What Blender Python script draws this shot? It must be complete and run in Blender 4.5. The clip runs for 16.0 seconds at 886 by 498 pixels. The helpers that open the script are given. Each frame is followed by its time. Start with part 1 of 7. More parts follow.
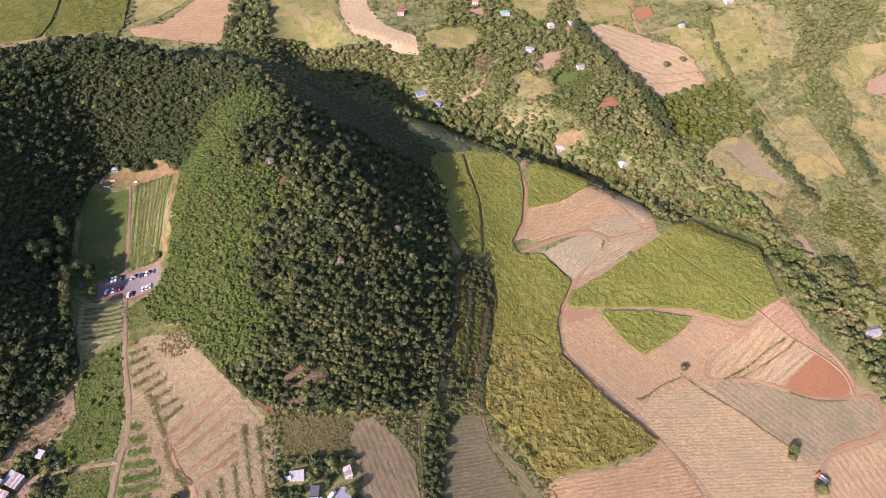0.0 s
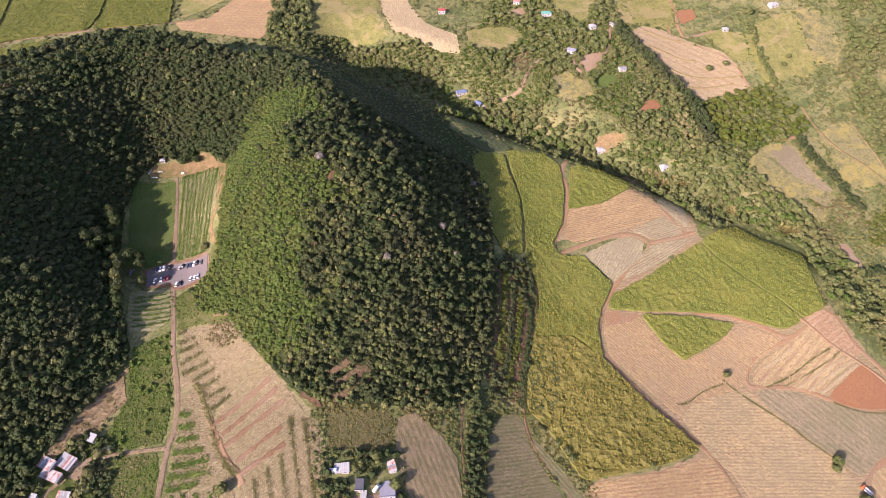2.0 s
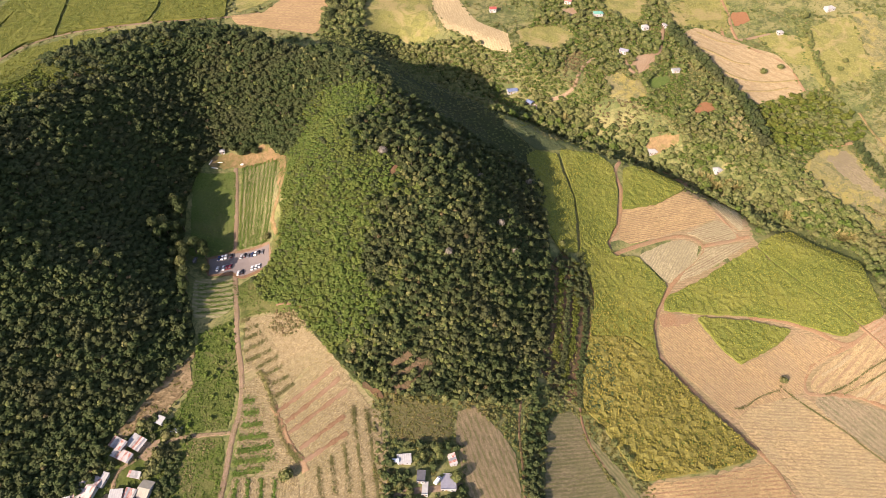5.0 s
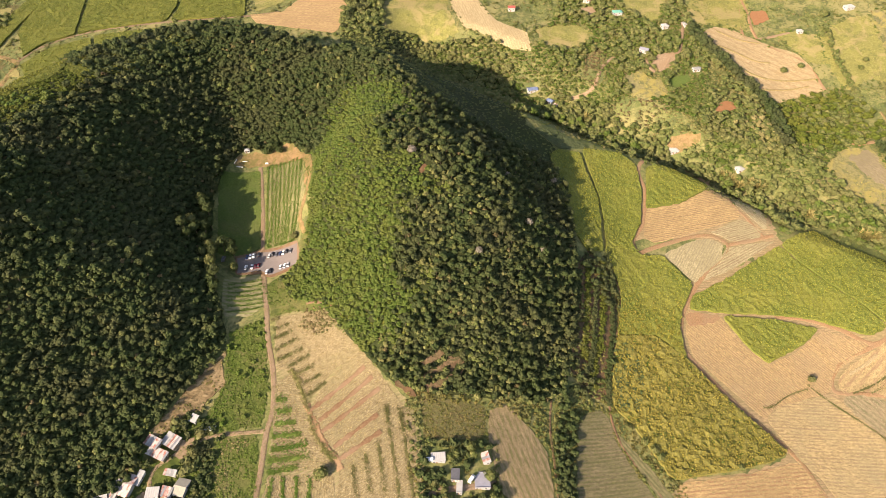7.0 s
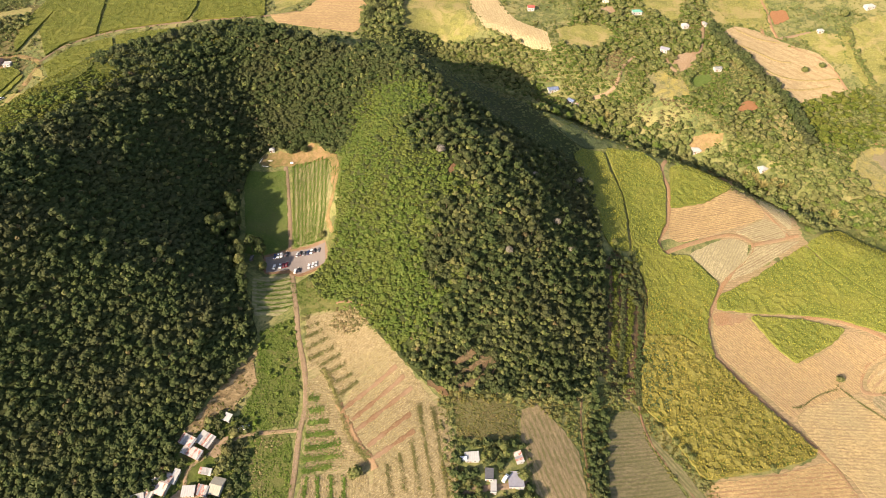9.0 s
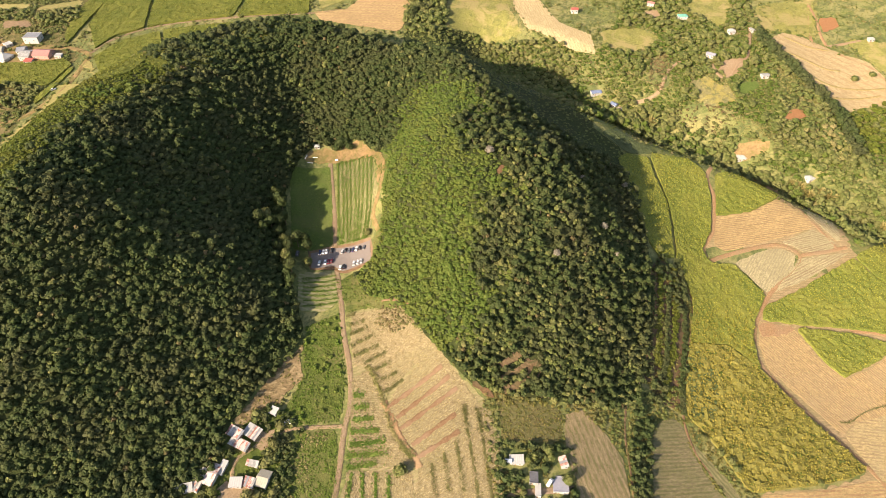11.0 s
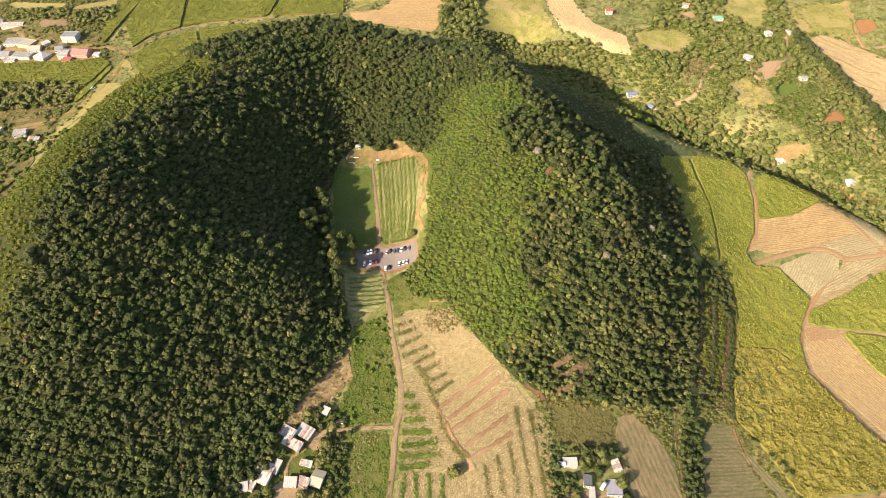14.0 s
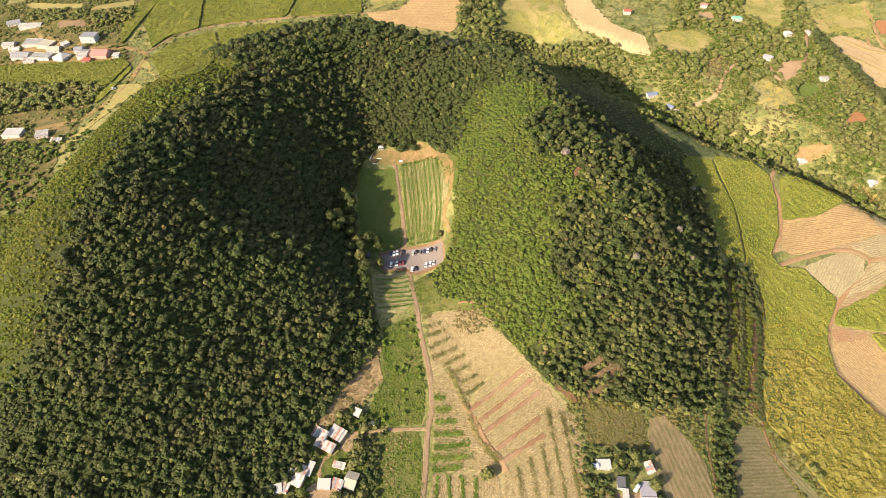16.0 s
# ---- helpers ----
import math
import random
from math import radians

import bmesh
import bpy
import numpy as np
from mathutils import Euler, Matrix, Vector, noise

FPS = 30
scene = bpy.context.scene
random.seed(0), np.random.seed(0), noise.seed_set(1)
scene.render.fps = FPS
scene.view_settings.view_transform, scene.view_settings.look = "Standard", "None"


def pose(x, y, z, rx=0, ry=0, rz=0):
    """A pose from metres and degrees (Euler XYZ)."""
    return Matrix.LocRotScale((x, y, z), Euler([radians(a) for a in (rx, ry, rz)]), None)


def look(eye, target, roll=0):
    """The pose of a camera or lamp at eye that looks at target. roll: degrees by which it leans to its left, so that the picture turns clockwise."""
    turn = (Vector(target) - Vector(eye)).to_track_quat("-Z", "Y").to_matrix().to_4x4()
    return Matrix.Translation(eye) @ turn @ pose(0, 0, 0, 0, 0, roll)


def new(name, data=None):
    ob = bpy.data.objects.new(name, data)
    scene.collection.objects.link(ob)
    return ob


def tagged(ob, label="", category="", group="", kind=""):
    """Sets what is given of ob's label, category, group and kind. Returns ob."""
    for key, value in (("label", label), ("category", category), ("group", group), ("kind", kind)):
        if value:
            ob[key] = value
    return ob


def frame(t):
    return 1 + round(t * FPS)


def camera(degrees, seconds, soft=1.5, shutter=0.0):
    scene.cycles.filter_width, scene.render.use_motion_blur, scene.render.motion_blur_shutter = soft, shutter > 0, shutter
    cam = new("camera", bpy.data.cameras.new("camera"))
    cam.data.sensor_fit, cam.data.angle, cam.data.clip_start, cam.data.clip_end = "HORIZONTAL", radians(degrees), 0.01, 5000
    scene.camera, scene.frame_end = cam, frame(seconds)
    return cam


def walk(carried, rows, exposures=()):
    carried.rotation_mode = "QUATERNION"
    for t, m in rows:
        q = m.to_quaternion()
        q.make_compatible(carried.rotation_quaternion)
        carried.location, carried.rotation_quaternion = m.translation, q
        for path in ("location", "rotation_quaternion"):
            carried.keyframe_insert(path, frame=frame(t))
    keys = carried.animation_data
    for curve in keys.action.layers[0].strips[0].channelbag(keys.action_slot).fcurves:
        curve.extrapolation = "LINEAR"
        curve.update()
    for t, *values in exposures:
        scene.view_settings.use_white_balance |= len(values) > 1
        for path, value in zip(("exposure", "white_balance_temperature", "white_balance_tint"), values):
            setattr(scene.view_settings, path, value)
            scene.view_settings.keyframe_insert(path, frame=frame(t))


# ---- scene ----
import colorsys
from mathutils.geometry import delaunay_2d_cdt

# ---- camera ----
cam = camera(70.8, 16.0, 0.6)
METRES, EYE, TILT, LEAN, TURN = 140.0, 310.0, -45.0, 0.0, 0.0
ROWS = [
    (0.0, 0.0, 0.0, 0.0, 0.0, 0.0, -0.0),
    (0.5, -0.0285, -0.0012, -0.0005, 0.03, -0.02, 0.01),
    (1.0, -0.0586, -0.003, -0.0021, 0.07, -0.04, 0.03),
    (1.5, -0.0901, -0.0057, -0.0042, 0.25, -0.07, -0.11),
    (2.0, -0.1267, -0.0087, -0.0091, 1.57, -0.05, -1.59),
    (2.5, -0.1565, -0.0109, -0.0133, 2.88, -0.1, -2.97),
    (3.0, -0.1856, -0.016, -0.0189, 3.17, -0.12, -3.21),
    (3.5, -0.2165, -0.0211, -0.0238, 3.21, -0.14, -3.19),
    (4.0, -0.2476, -0.0255, -0.0282, 3.25, -0.14, -3.18),
    (6.5, -0.4061, -0.04, -0.0413, 3.41, -0.21, -3.2),
    (7.0, -0.437, -0.0427, -0.0431, 3.44, -0.24, -3.2),
    (7.5, -0.4681, -0.0452, -0.0452, 3.46, -0.25, -3.2),
    (8.0, -0.4969, -0.0474, -0.0472, 3.49, -0.26, -3.18),
    (8.5, -0.5282, -0.0497, -0.049, 3.52, -0.28, -3.18),
    (9.0, -0.5587, -0.0514, -0.0508, 3.66, -0.28, -3.27),
    (9.5, -0.5912, -0.0533, -0.0522, 4.11, -0.31, -3.76),
    (10.0, -0.6224, -0.0549, -0.0539, 4.6, -0.35, -4.26),
    (12.5, -0.7785, -0.0666, -0.0651, 5.85, -0.42, -5.47),
    (13.0, -0.809, -0.0689, -0.0673, 5.87, -0.42, -5.47),
    (13.5, -0.8396, -0.071, -0.0693, 5.91, -0.43, -5.46),
    (14.0, -0.8702, -0.0729, -0.0708, 5.95, -0.43, -5.46),
    (14.5, -0.9007, -0.0748, -0.0725, 5.97, -0.43, -5.45),
    (15.0, -0.9314, -0.0765, -0.0741, 5.99, -0.43, -5.45),
    (15.5, -0.962, -0.0783, -0.076, 6.02, -0.44, -5.45),
    (16.0, -0.9927, -0.08, -0.0773, 6.04, -0.44, -5.45),
]
EXPOSURES = [(0, 0.91, 6000, 41), (4, 0.98, 6600, 30), (7, 1.1, 7500, 19), (16, 1.24, 7650, 15)]
walk(cam, [(t, pose(0, 0, EYE, TILT, LEAN, TURN) @ pose(METRES * x, METRES * y, METRES * z, 90 + pitch, roll, yaw)) for t, x, y, z, yaw, pitch, roll in ROWS], EXPOSURES)

# ---- daylight ----
SHADE_WAY, SUN_HEIGHT = 50.0, 27.5  # degrees: the way in which shadows fall (from x towards y), the sun's height
world = bpy.data.worlds.new("sky")
scene.world = world
world.use_nodes = True
wt = world.node_tree
sky = wt.nodes.new("ShaderNodeTexSky")
sky.sky_type, sky.sun_disc = "NISHITA", False
sky.sun_elevation = radians(SUN_HEIGHT)
sky.sun_rotation = radians(90 - (SHADE_WAY + 180))
sky.air_density, sky.dust_density = 1.0, 1.5
wt.links.new(sky.outputs[0], wt.nodes["Background"].inputs[0])
wt.nodes["Background"].inputs[1].default_value = 0.12
lamp = bpy.data.lights.new("sun", "SUN")
lamp.energy, lamp.angle, lamp.color = 4.9, radians(0.53), (1.0, 0.90, 0.74)
sun = new("sun", lamp)
a, e = radians(SHADE_WAY), radians(SUN_HEIGHT)
sun.matrix_world = look((-300 * math.cos(a), -300 * math.sin(a), 300 * math.tan(e)), (0, 0, 0))


# ---- materials ----
def nodes_of(name):
    m = bpy.data.materials.new(name)
    m.use_nodes = True
    t = m.node_tree
    return m, t, t.nodes["Principled BSDF"]


def ramp_node(t, fac, stops):
    r = t.nodes.new("ShaderNodeValToRGB")
    els = r.color_ramp.elements
    while len(els) < len(stops):
        els.new(0.5)
    for el, (p, c) in zip(els, stops):
        el.position, el.color = p, (*c, 1)
    t.links.new(fac, r.inputs[0])
    return r.outputs[0]


def noise_node(t, vec, scale, detail=3, rough=0.6, dist=0.0):
    n = t.nodes.new("ShaderNodeTexNoise")
    n.inputs["Scale"].default_value, n.inputs["Detail"].default_value = scale, detail
    n.inputs["Roughness"].default_value, n.inputs["Distortion"].default_value = rough, dist
    t.links.new(vec, n.inputs["Vector"])
    return n.outputs[0]


def mix_node(t, fac, a, b, kind="MIX"):
    m = t.nodes.new("ShaderNodeMix")
    m.data_type, m.blend_type = "RGBA", kind
    for sock, v in ((m.inputs[0], fac), (m.inputs[6], a), (m.inputs[7], b)):
        if isinstance(v, (int, float)):
            sock.default_value = v
        elif isinstance(v, tuple):
            sock.default_value = (*v, 1)
        else:
            t.links.new(v, sock)
    return m.outputs[2]


def turned(t, angle, stretch=(1, 1, 1)):
    """World place, turned so that x runs along the rows."""
    g = t.nodes.new("ShaderNodeNewGeometry")
    m = t.nodes.new("ShaderNodeMapping")
    m.inputs["Rotation"].default_value = (0, 0, -radians(angle))
    m.inputs["Scale"].default_value = stretch
    t.links.new(g.outputs["Position"], m.inputs["Vector"])
    if stretch == (1, 1, 1):
        return m.outputs[0]
    # turn first, stretch after
    m.inputs["Scale"].default_value = (1, 1, 1)
    s = t.nodes.new("ShaderNodeVectorMath")
    s.operation = "MULTIPLY"
    s.inputs[1].default_value = stretch
    t.links.new(m.outputs[0], s.inputs[0])
    return s.outputs[0]


def bump_node(t, b, h, strength, dist):
    n = t.nodes.new("ShaderNodeBump")
    n.inputs["Strength"].default_value, n.inputs["Distance"].default_value = strength, dist
    t.links.new(h, n.inputs["Height"])
    t.links.new(n.outputs[0], b.inputs["Normal"])


def earth(name, low, mid, high, angle=0.0, rows=0.0, row_tone=(0.2, 0.15, 0.08), row_part=0.5, patch_tone=None, relief=0.5, grain=1.6, mottle=None, comb=1.0):
    """Field, soil or grass: grain, clods and wide stains, with rows of tillage where rows gives their spacing."""
    m, t, b = nodes_of(name)
    v = turned(t, angle)
    fine = noise_node(t, turned(t, angle, (0.45 if rows else comb, 1.0, 1.0)), grain, 4, 0.7)
    col = ramp_node(t, fine, [(0.3, low), (0.5, mid), (0.7, high)])
    wide = noise_node(t, v, 0.035, 4, 0.6, 0.6)
    tone = patch_tone or tuple(0.75 * x for x in mid)
    s = ramp_node(t, wide, [(0.42, (0, 0, 0)), (0.66, (1, 1, 1))])
    col = mix_node(t, s, col, mix_node(t, 0.6, col, tone))
    if mottle:
        for tone, size in mottle:
            s = ramp_node(t, noise_node(t, v, size, 5, 0.65, 1.0), [(0.5, (0, 0, 0)), (0.6, (1, 1, 1))])
            col = mix_node(t, s, col, mix_node(t, 0.7, col, tone))
    if rows:
        w = t.nodes.new("ShaderNodeTexWave")
        w.wave_type, w.bands_direction, w.wave_profile = "BANDS", "Y", "SIN"
        w.inputs["Scale"].default_value = math.tau / (20 * rows)
        w.inputs["Distortion"].default_value, w.inputs["Detail"].default_value, w.inputs["Detail Scale"].default_value = 1.1, 3, 0.35
        t.links.new(v, w.inputs["Vector"])
        f = ramp_node(t, w.outputs["Fac"], [(max(0.0, 1 - row_part - 0.3), (0, 0, 0)), (1 - row_part + 0.3, (1, 1, 1))])
        brk = ramp_node(t, noise_node(t, turned(t, angle, (0.12, 1, 1)), 0.5, 3), [(0.35, (0, 0, 0)), (0.6, (1, 1, 1))])
        f2 = t.nodes.new("ShaderNodeMath")
        f2.operation = "MULTIPLY"
        t.links.new(f, f2.inputs[0])
        t.links.new(brk, f2.inputs[1])
        col = mix_node(t, f2.outputs[0], col, mix_node(t, 0.75, col, row_tone))
    t.links.new(col, b.inputs["Base Color"])
    b.inputs["Roughness"].default_value = 0.95
    b.inputs["Specular IOR Level"].default_value = 0.15
    bump_node(t, b, fine, relief, 0.35)
    return m


def leaf(name, tones, wide=0.045, shine=0.55, through_light=0.2):
    """Leaves: each leaf of its own tone, each tree and each part of the wood too."""
    m, t, b = nodes_of(name)
    g = t.nodes.new("ShaderNodeNewGeometry")
    col = ramp_node(t, g.outputs["Random Per Island"], [(0.0, tones[0]), (0.5, tones[1]), (1.0, tones[2])])
    n = noise_node(t, g.outputs["Position"], 0.28, 2)
    col = mix_node(t, ramp_node(t, n, [(0.38, (0, 0, 0)), (0.62, (1, 1, 1))]), col, mix_node(t, 0.65, col, tones[3]))
    w = noise_node(t, g.outputs["Position"], wide, 3)
    col = mix_node(t, ramp_node(t, w, [(0.45, (0, 0, 0)), (0.65, (1, 1, 1))]), col, mix_node(t, 0.5, col, tones[4]))
    t.links.new(col, b.inputs["Base Color"])
    b.inputs["Roughness"].default_value = shine
    b.inputs["Specular IOR Level"].default_value = 0.12
    if through_light:
        tr = t.nodes.new("ShaderNodeBsdfTranslucent")
        t.links.new(col, tr.inputs[0])
        mx = t.nodes.new("ShaderNodeMixShader")
        mx.inputs[0].default_value = through_light
        t.links.new(b.outputs[0], mx.inputs[1])
        t.links.new(tr.outputs[0], mx.inputs[2])
        t.links.new(mx.outputs[0], t.nodes["Material Output"].inputs["Surface"])
    return m


def plain(name, colour, rough=0.6, metal=0.0, vary=0.12, scale=1.5, rust=None):
    m, t, b = nodes_of(name)
    g = t.nodes.new("ShaderNodeNewGeometry")
    n = noise_node(t, g.outputs["Position"], scale, 4, 0.65)
    col = ramp_node(t, n, [(0.3, tuple(c * (1 - vary) for c in colour)), (0.7, tuple(min(1, c * (1 + vary)) for c in colour))])
    if rust:
        r = noise_node(t, g.outputs["Position"], 0.5, 4, 0.7, 0.5)
        col = mix_node(t, ramp_node(t, r, [(0.5, (0, 0, 0)), (0.62, (1, 1, 1))]), col, rust)
    t.links.new(col, b.inputs["Base Color"])
    b.inputs["Roughness"].default_value, b.inputs["Metallic"].default_value = rough, metal
    return m


M = {}
# scrub ground lightened and made bluer to stand for haze over far slopes
M["scrub"] = earth("scrub_ground", (0.0714, 0.0884, 0.0288), (0.1427, 0.1595, 0.0518), (0.2416, 0.2318, 0.0864), grain=0.6, patch_tone=(0.2086, 0.194, 0.0864), relief=1.0, mottle=[((0.0714, 0.097, 0.0317), 0.05), ((0.2635, 0.2318, 0.1008), 0.03), ((0.0659, 0.0809, 0.0317), 0.16)])
M["grass"] = earth("meadow_grass", (0.0425, 0.0612, 0.014), (0.0808, 0.108, 0.022), (0.1275, 0.1485, 0.042), grain=0.6, patch_tone=(0.1275, 0.117, 0.045), relief=1.0, mottle=[((0.0425, 0.063, 0.015), 0.14), ((0.136, 0.126, 0.05), 0.07)])
M["lawn"] = earth("lawn_grass", (0.049, 0.08, 0.0162), (0.077, 0.116, 0.0252), (0.112, 0.144, 0.0405), grain=0.9, patch_tone=(0.119, 0.124, 0.045))
# pasture and ochre carry some distance haze as extra blue in their colour
M["pasture"] = earth("pasture_grass", (0.1425, 0.1446, 0.0426), (0.2256, 0.217, 0.0638), (0.3087, 0.2726, 0.0998), grain=0.6, patch_tone=(0.1781, 0.1725, 0.0598), relief=1.0, mottle=[((0.1306, 0.1335, 0.0466), 0.12), ((0.3205, 0.2503, 0.1197), 0.05)])
M["ochre"] = earth("ochre_grass", (0.1131, 0.1099, 0.0463), (0.2056, 0.1848, 0.0741), (0.2982, 0.2547, 0.1158), grain=0.6, patch_tone=(0.2056, 0.1748, 0.1004), relief=1.0, mottle=[((0.0925, 0.1049, 0.0463), 0.1), ((0.3085, 0.2547, 0.0772), 0.07)])
M["lane"] = earth("lane_dirt", (0.1749, 0.1216, 0.0771), (0.2361, 0.1686, 0.1106), (0.2886, 0.2127, 0.1441), grain=1.0, patch_tone=(0.1836, 0.1216, 0.0771))
M["red_lane"] = earth("red_lane_dirt", (0.21, 0.12, 0.06), (0.285, 0.17, 0.09), (0.36, 0.225, 0.125), grain=1.0, patch_tone=(0.25, 0.18, 0.11))
M["red_strip"] = earth("red_strip_soil", (0.12, 0.07, 0.038), (0.165, 0.098, 0.055), (0.21, 0.135, 0.08), grain=0.8, patch_tone=(0.26, 0.18, 0.12))
M["red"] = earth("red_soil", (0.22, 0.105, 0.045), (0.265, 0.13, 0.06), (0.31, 0.16, 0.08), grain=0.8, patch_tone=(0.25, 0.12, 0.065))
M["sand"] = earth("bare_sand", (0.2024, 0.1426, 0.0855), (0.276, 0.1978, 0.1235), (0.3404, 0.253, 0.1662), grain=0.9, patch_tone=(0.2392, 0.1518, 0.0855))
M["clearing"] = earth("trodden_brown_earth", (0.1464, 0.0994, 0.0468), (0.2135, 0.1458, 0.0702), (0.2928, 0.2052, 0.1035), grain=0.6, patch_tone=(0.1586, 0.135, 0.045), relief=0.8, mottle=[((0.2928, 0.1836, 0.09), 0.09), ((0.122, 0.1188, 0.036), 0.14)])
M["chaff"] = earth("raked_straw", (0.2408, 0.1806, 0.0943), (0.344, 0.2688, 0.1476), (0.43, 0.3528, 0.2132), grain=1.2, patch_tone=(0.2838, 0.1932, 0.1066), relief=0.8)
M["bank"] = earth("terrace_bank_weeds", (0.162, 0.13, 0.054), (0.2565, 0.195, 0.0878), (0.3645, 0.273, 0.135), grain=0.8, patch_tone=(0.162, 0.156, 0.054), relief=0.8)
M["gravel"] = earth("gravel", (0.1403, 0.119, 0.11), (0.1742, 0.1513, 0.1408), (0.2082, 0.1827, 0.1716), grain=2.5, patch_tone=(0.17, 0.1403, 0.1232), relief=0.2)
M["slip"] = earth("landslip_earth", (0.1, 0.065, 0.032), (0.22, 0.155, 0.08), (0.37, 0.28, 0.16), 20, grain=0.6, patch_tone=(0.3, 0.22, 0.12), relief=1.0, mottle=[((0.09, 0.07, 0.035), 0.16)], comb=0.4)
M["scar"] = earth("scar_earth", (0.06, 0.042, 0.024), (0.12, 0.085, 0.048), (0.2, 0.145, 0.085), grain=0.6, patch_tone=(0.16, 0.1, 0.055), relief=1.0, mottle=[((0.05, 0.055, 0.022), 0.2)])
M["slip_dark"] = earth("brown_soil", (0.045, 0.035, 0.02), (0.085, 0.062, 0.035), (0.15, 0.11, 0.06), grain=0.6, patch_tone=(0.2, 0.1, 0.05), relief=0.8)


def stubble(name, tone, angle, rows=1.5, row_tone=(0.19, 0.125, 0.075), part_=0.45, stain=None, grain=0.8):
    return earth(name, tuple(0.6 * c for c in tone), tone, tuple(min(1, 1.35 * c) for c in tone), angle, rows, row_tone, part_, stain, 0.9, grain)


M["cane"] = leaf("cane_leaves", [(0.14, 0.1666, 0.0238), (0.24, 0.2509, 0.0399), (0.355, 0.3283, 0.068), (0.185, 0.2058, 0.0323), (0.32, 0.2695, 0.0467)], 0.02)
M["cane_far"] = leaf("far_cane_leaves", [(0.0947, 0.1264, 0.0209), (0.1644, 0.1847, 0.0333), (0.2492, 0.2479, 0.0617), (0.1296, 0.1507, 0.0266), (0.2293, 0.2089, 0.0427)], 0.015)
M["cane_far_bed"] = earth("far_cane_mass", (0.0582, 0.0758, 0.0133), (0.1011, 0.1175, 0.0222), (0.1555, 0.1592, 0.0408), grain=0.6, patch_tone=(0.1694, 0.1652, 0.038), relief=1.0)
# green and ripe cane bodies darkened for the shade beneath their leaf tufts
M["cane_bed"] = earth("shade_toned_cane_mass", (0.0702, 0.0936, 0.0172), (0.1326, 0.156, 0.0312), (0.2106, 0.2106, 0.0585), grain=0.9, patch_tone=(0.22, 0.21, 0.05), relief=1.0)
M["cane_gold"] = leaf("flowering_cane_leaves", [(0.1564, 0.1488, 0.0283), (0.276, 0.2416, 0.0484), (0.3956, 0.3246, 0.0808), (0.184, 0.1803, 0.0363), (0.3404, 0.2705, 0.0646)], 0.03)
M["cane_gold_bed"] = earth("shade_toned_flowering_cane_mass", (0.0858, 0.0819, 0.0195), (0.156, 0.1404, 0.0351), (0.2496, 0.2067, 0.0624), grain=0.6, patch_tone=(0.2, 0.185, 0.05), relief=1.0)
M["cane_grey_bed"] = earth("young_cane_mass", (0.045, 0.06, 0.025), (0.08, 0.10, 0.045), (0.13, 0.14, 0.07), grain=0.8)
M["cane_grey"] = leaf("young_cane_leaves", [(0.05, 0.08, 0.03), (0.09, 0.12, 0.05), (0.15, 0.17, 0.08), (0.07, 0.1, 0.03), (0.1, 0.12, 0.05)], 0.03)
M["forest"] = leaf("forest_leaves", [(0.0375, 0.054, 0.0199), (0.0572, 0.0763, 0.0265), (0.0888, 0.1041, 0.0396), (0.0494, 0.0763, 0.0242), (0.0868, 0.0819, 0.0396)], 0.03, 0.65, 0.28)
M["bright"] = leaf("shrub_leaves", [(0.0608, 0.0937, 0.0198), (0.0922, 0.13, 0.0275), (0.1381, 0.1682, 0.042), (0.0718, 0.1186, 0.023), (0.1363, 0.1434, 0.0382)], 0.04, 0.55, 0.25)
M["outer"] = leaf("slope_scrub_leaves", [(0.0625, 0.0832, 0.0142), (0.101, 0.1229, 0.0214), (0.1587, 0.1626, 0.0374), (0.0817, 0.1135, 0.0179), (0.149, 0.1371, 0.0338)], 0.03, 0.6, 0.25)
M["meadow"] = leaf("meadow_herbs", [(0.0648, 0.1053, 0.0171), (0.1044, 0.1521, 0.0266), (0.1548, 0.195, 0.0475), (0.0756, 0.1287, 0.019), (0.144, 0.156, 0.0475)], 0.06, 0.6, 0.25)
M["brush"] = leaf("brown_brush", [(0.09, 0.07, 0.035), (0.15, 0.115, 0.055), (0.23, 0.18, 0.09), (0.11, 0.11, 0.035), (0.2, 0.14, 0.07)])
M["bloom"] = leaf("yellow_flowers", [(0.184, 0.1748, 0.0455), (0.2944, 0.2484, 0.0585), (0.4048, 0.322, 0.078), (0.184, 0.184, 0.052), (0.276, 0.2208, 0.078)], through_light=0.0)
M["bed_weeds"] = leaf("bed_weed_leaves", [(0.09, 0.088, 0.035), (0.14, 0.132, 0.05), (0.21, 0.195, 0.08), (0.11, 0.115, 0.038), (0.19, 0.155, 0.075)])
M["outer_grass"] = earth("outer_slope_grass", (0.05, 0.06, 0.013), (0.08, 0.092, 0.02), (0.125, 0.128, 0.035), grain=0.6, patch_tone=(0.10, 0.092, 0.03), relief=1.0)
M["scrub_floor"] = earth("dry_scrub_floor", (0.07, 0.062, 0.024), (0.11, 0.095, 0.037), (0.165, 0.135, 0.058), grain=0.8, patch_tone=(0.085, 0.09, 0.03), relief=1.0, mottle=[((0.06, 0.075, 0.02), 0.1), ((0.19, 0.145, 0.07), 0.06)])
M["hayfield"] = earth("dry_hay", (0.17, 0.145, 0.055), (0.26, 0.215, 0.085), (0.36, 0.295, 0.13), 35, 3.0, (0.22, 0.21, 0.07), 0.5, (0.24, 0.22, 0.08), 1.0, 0.6)
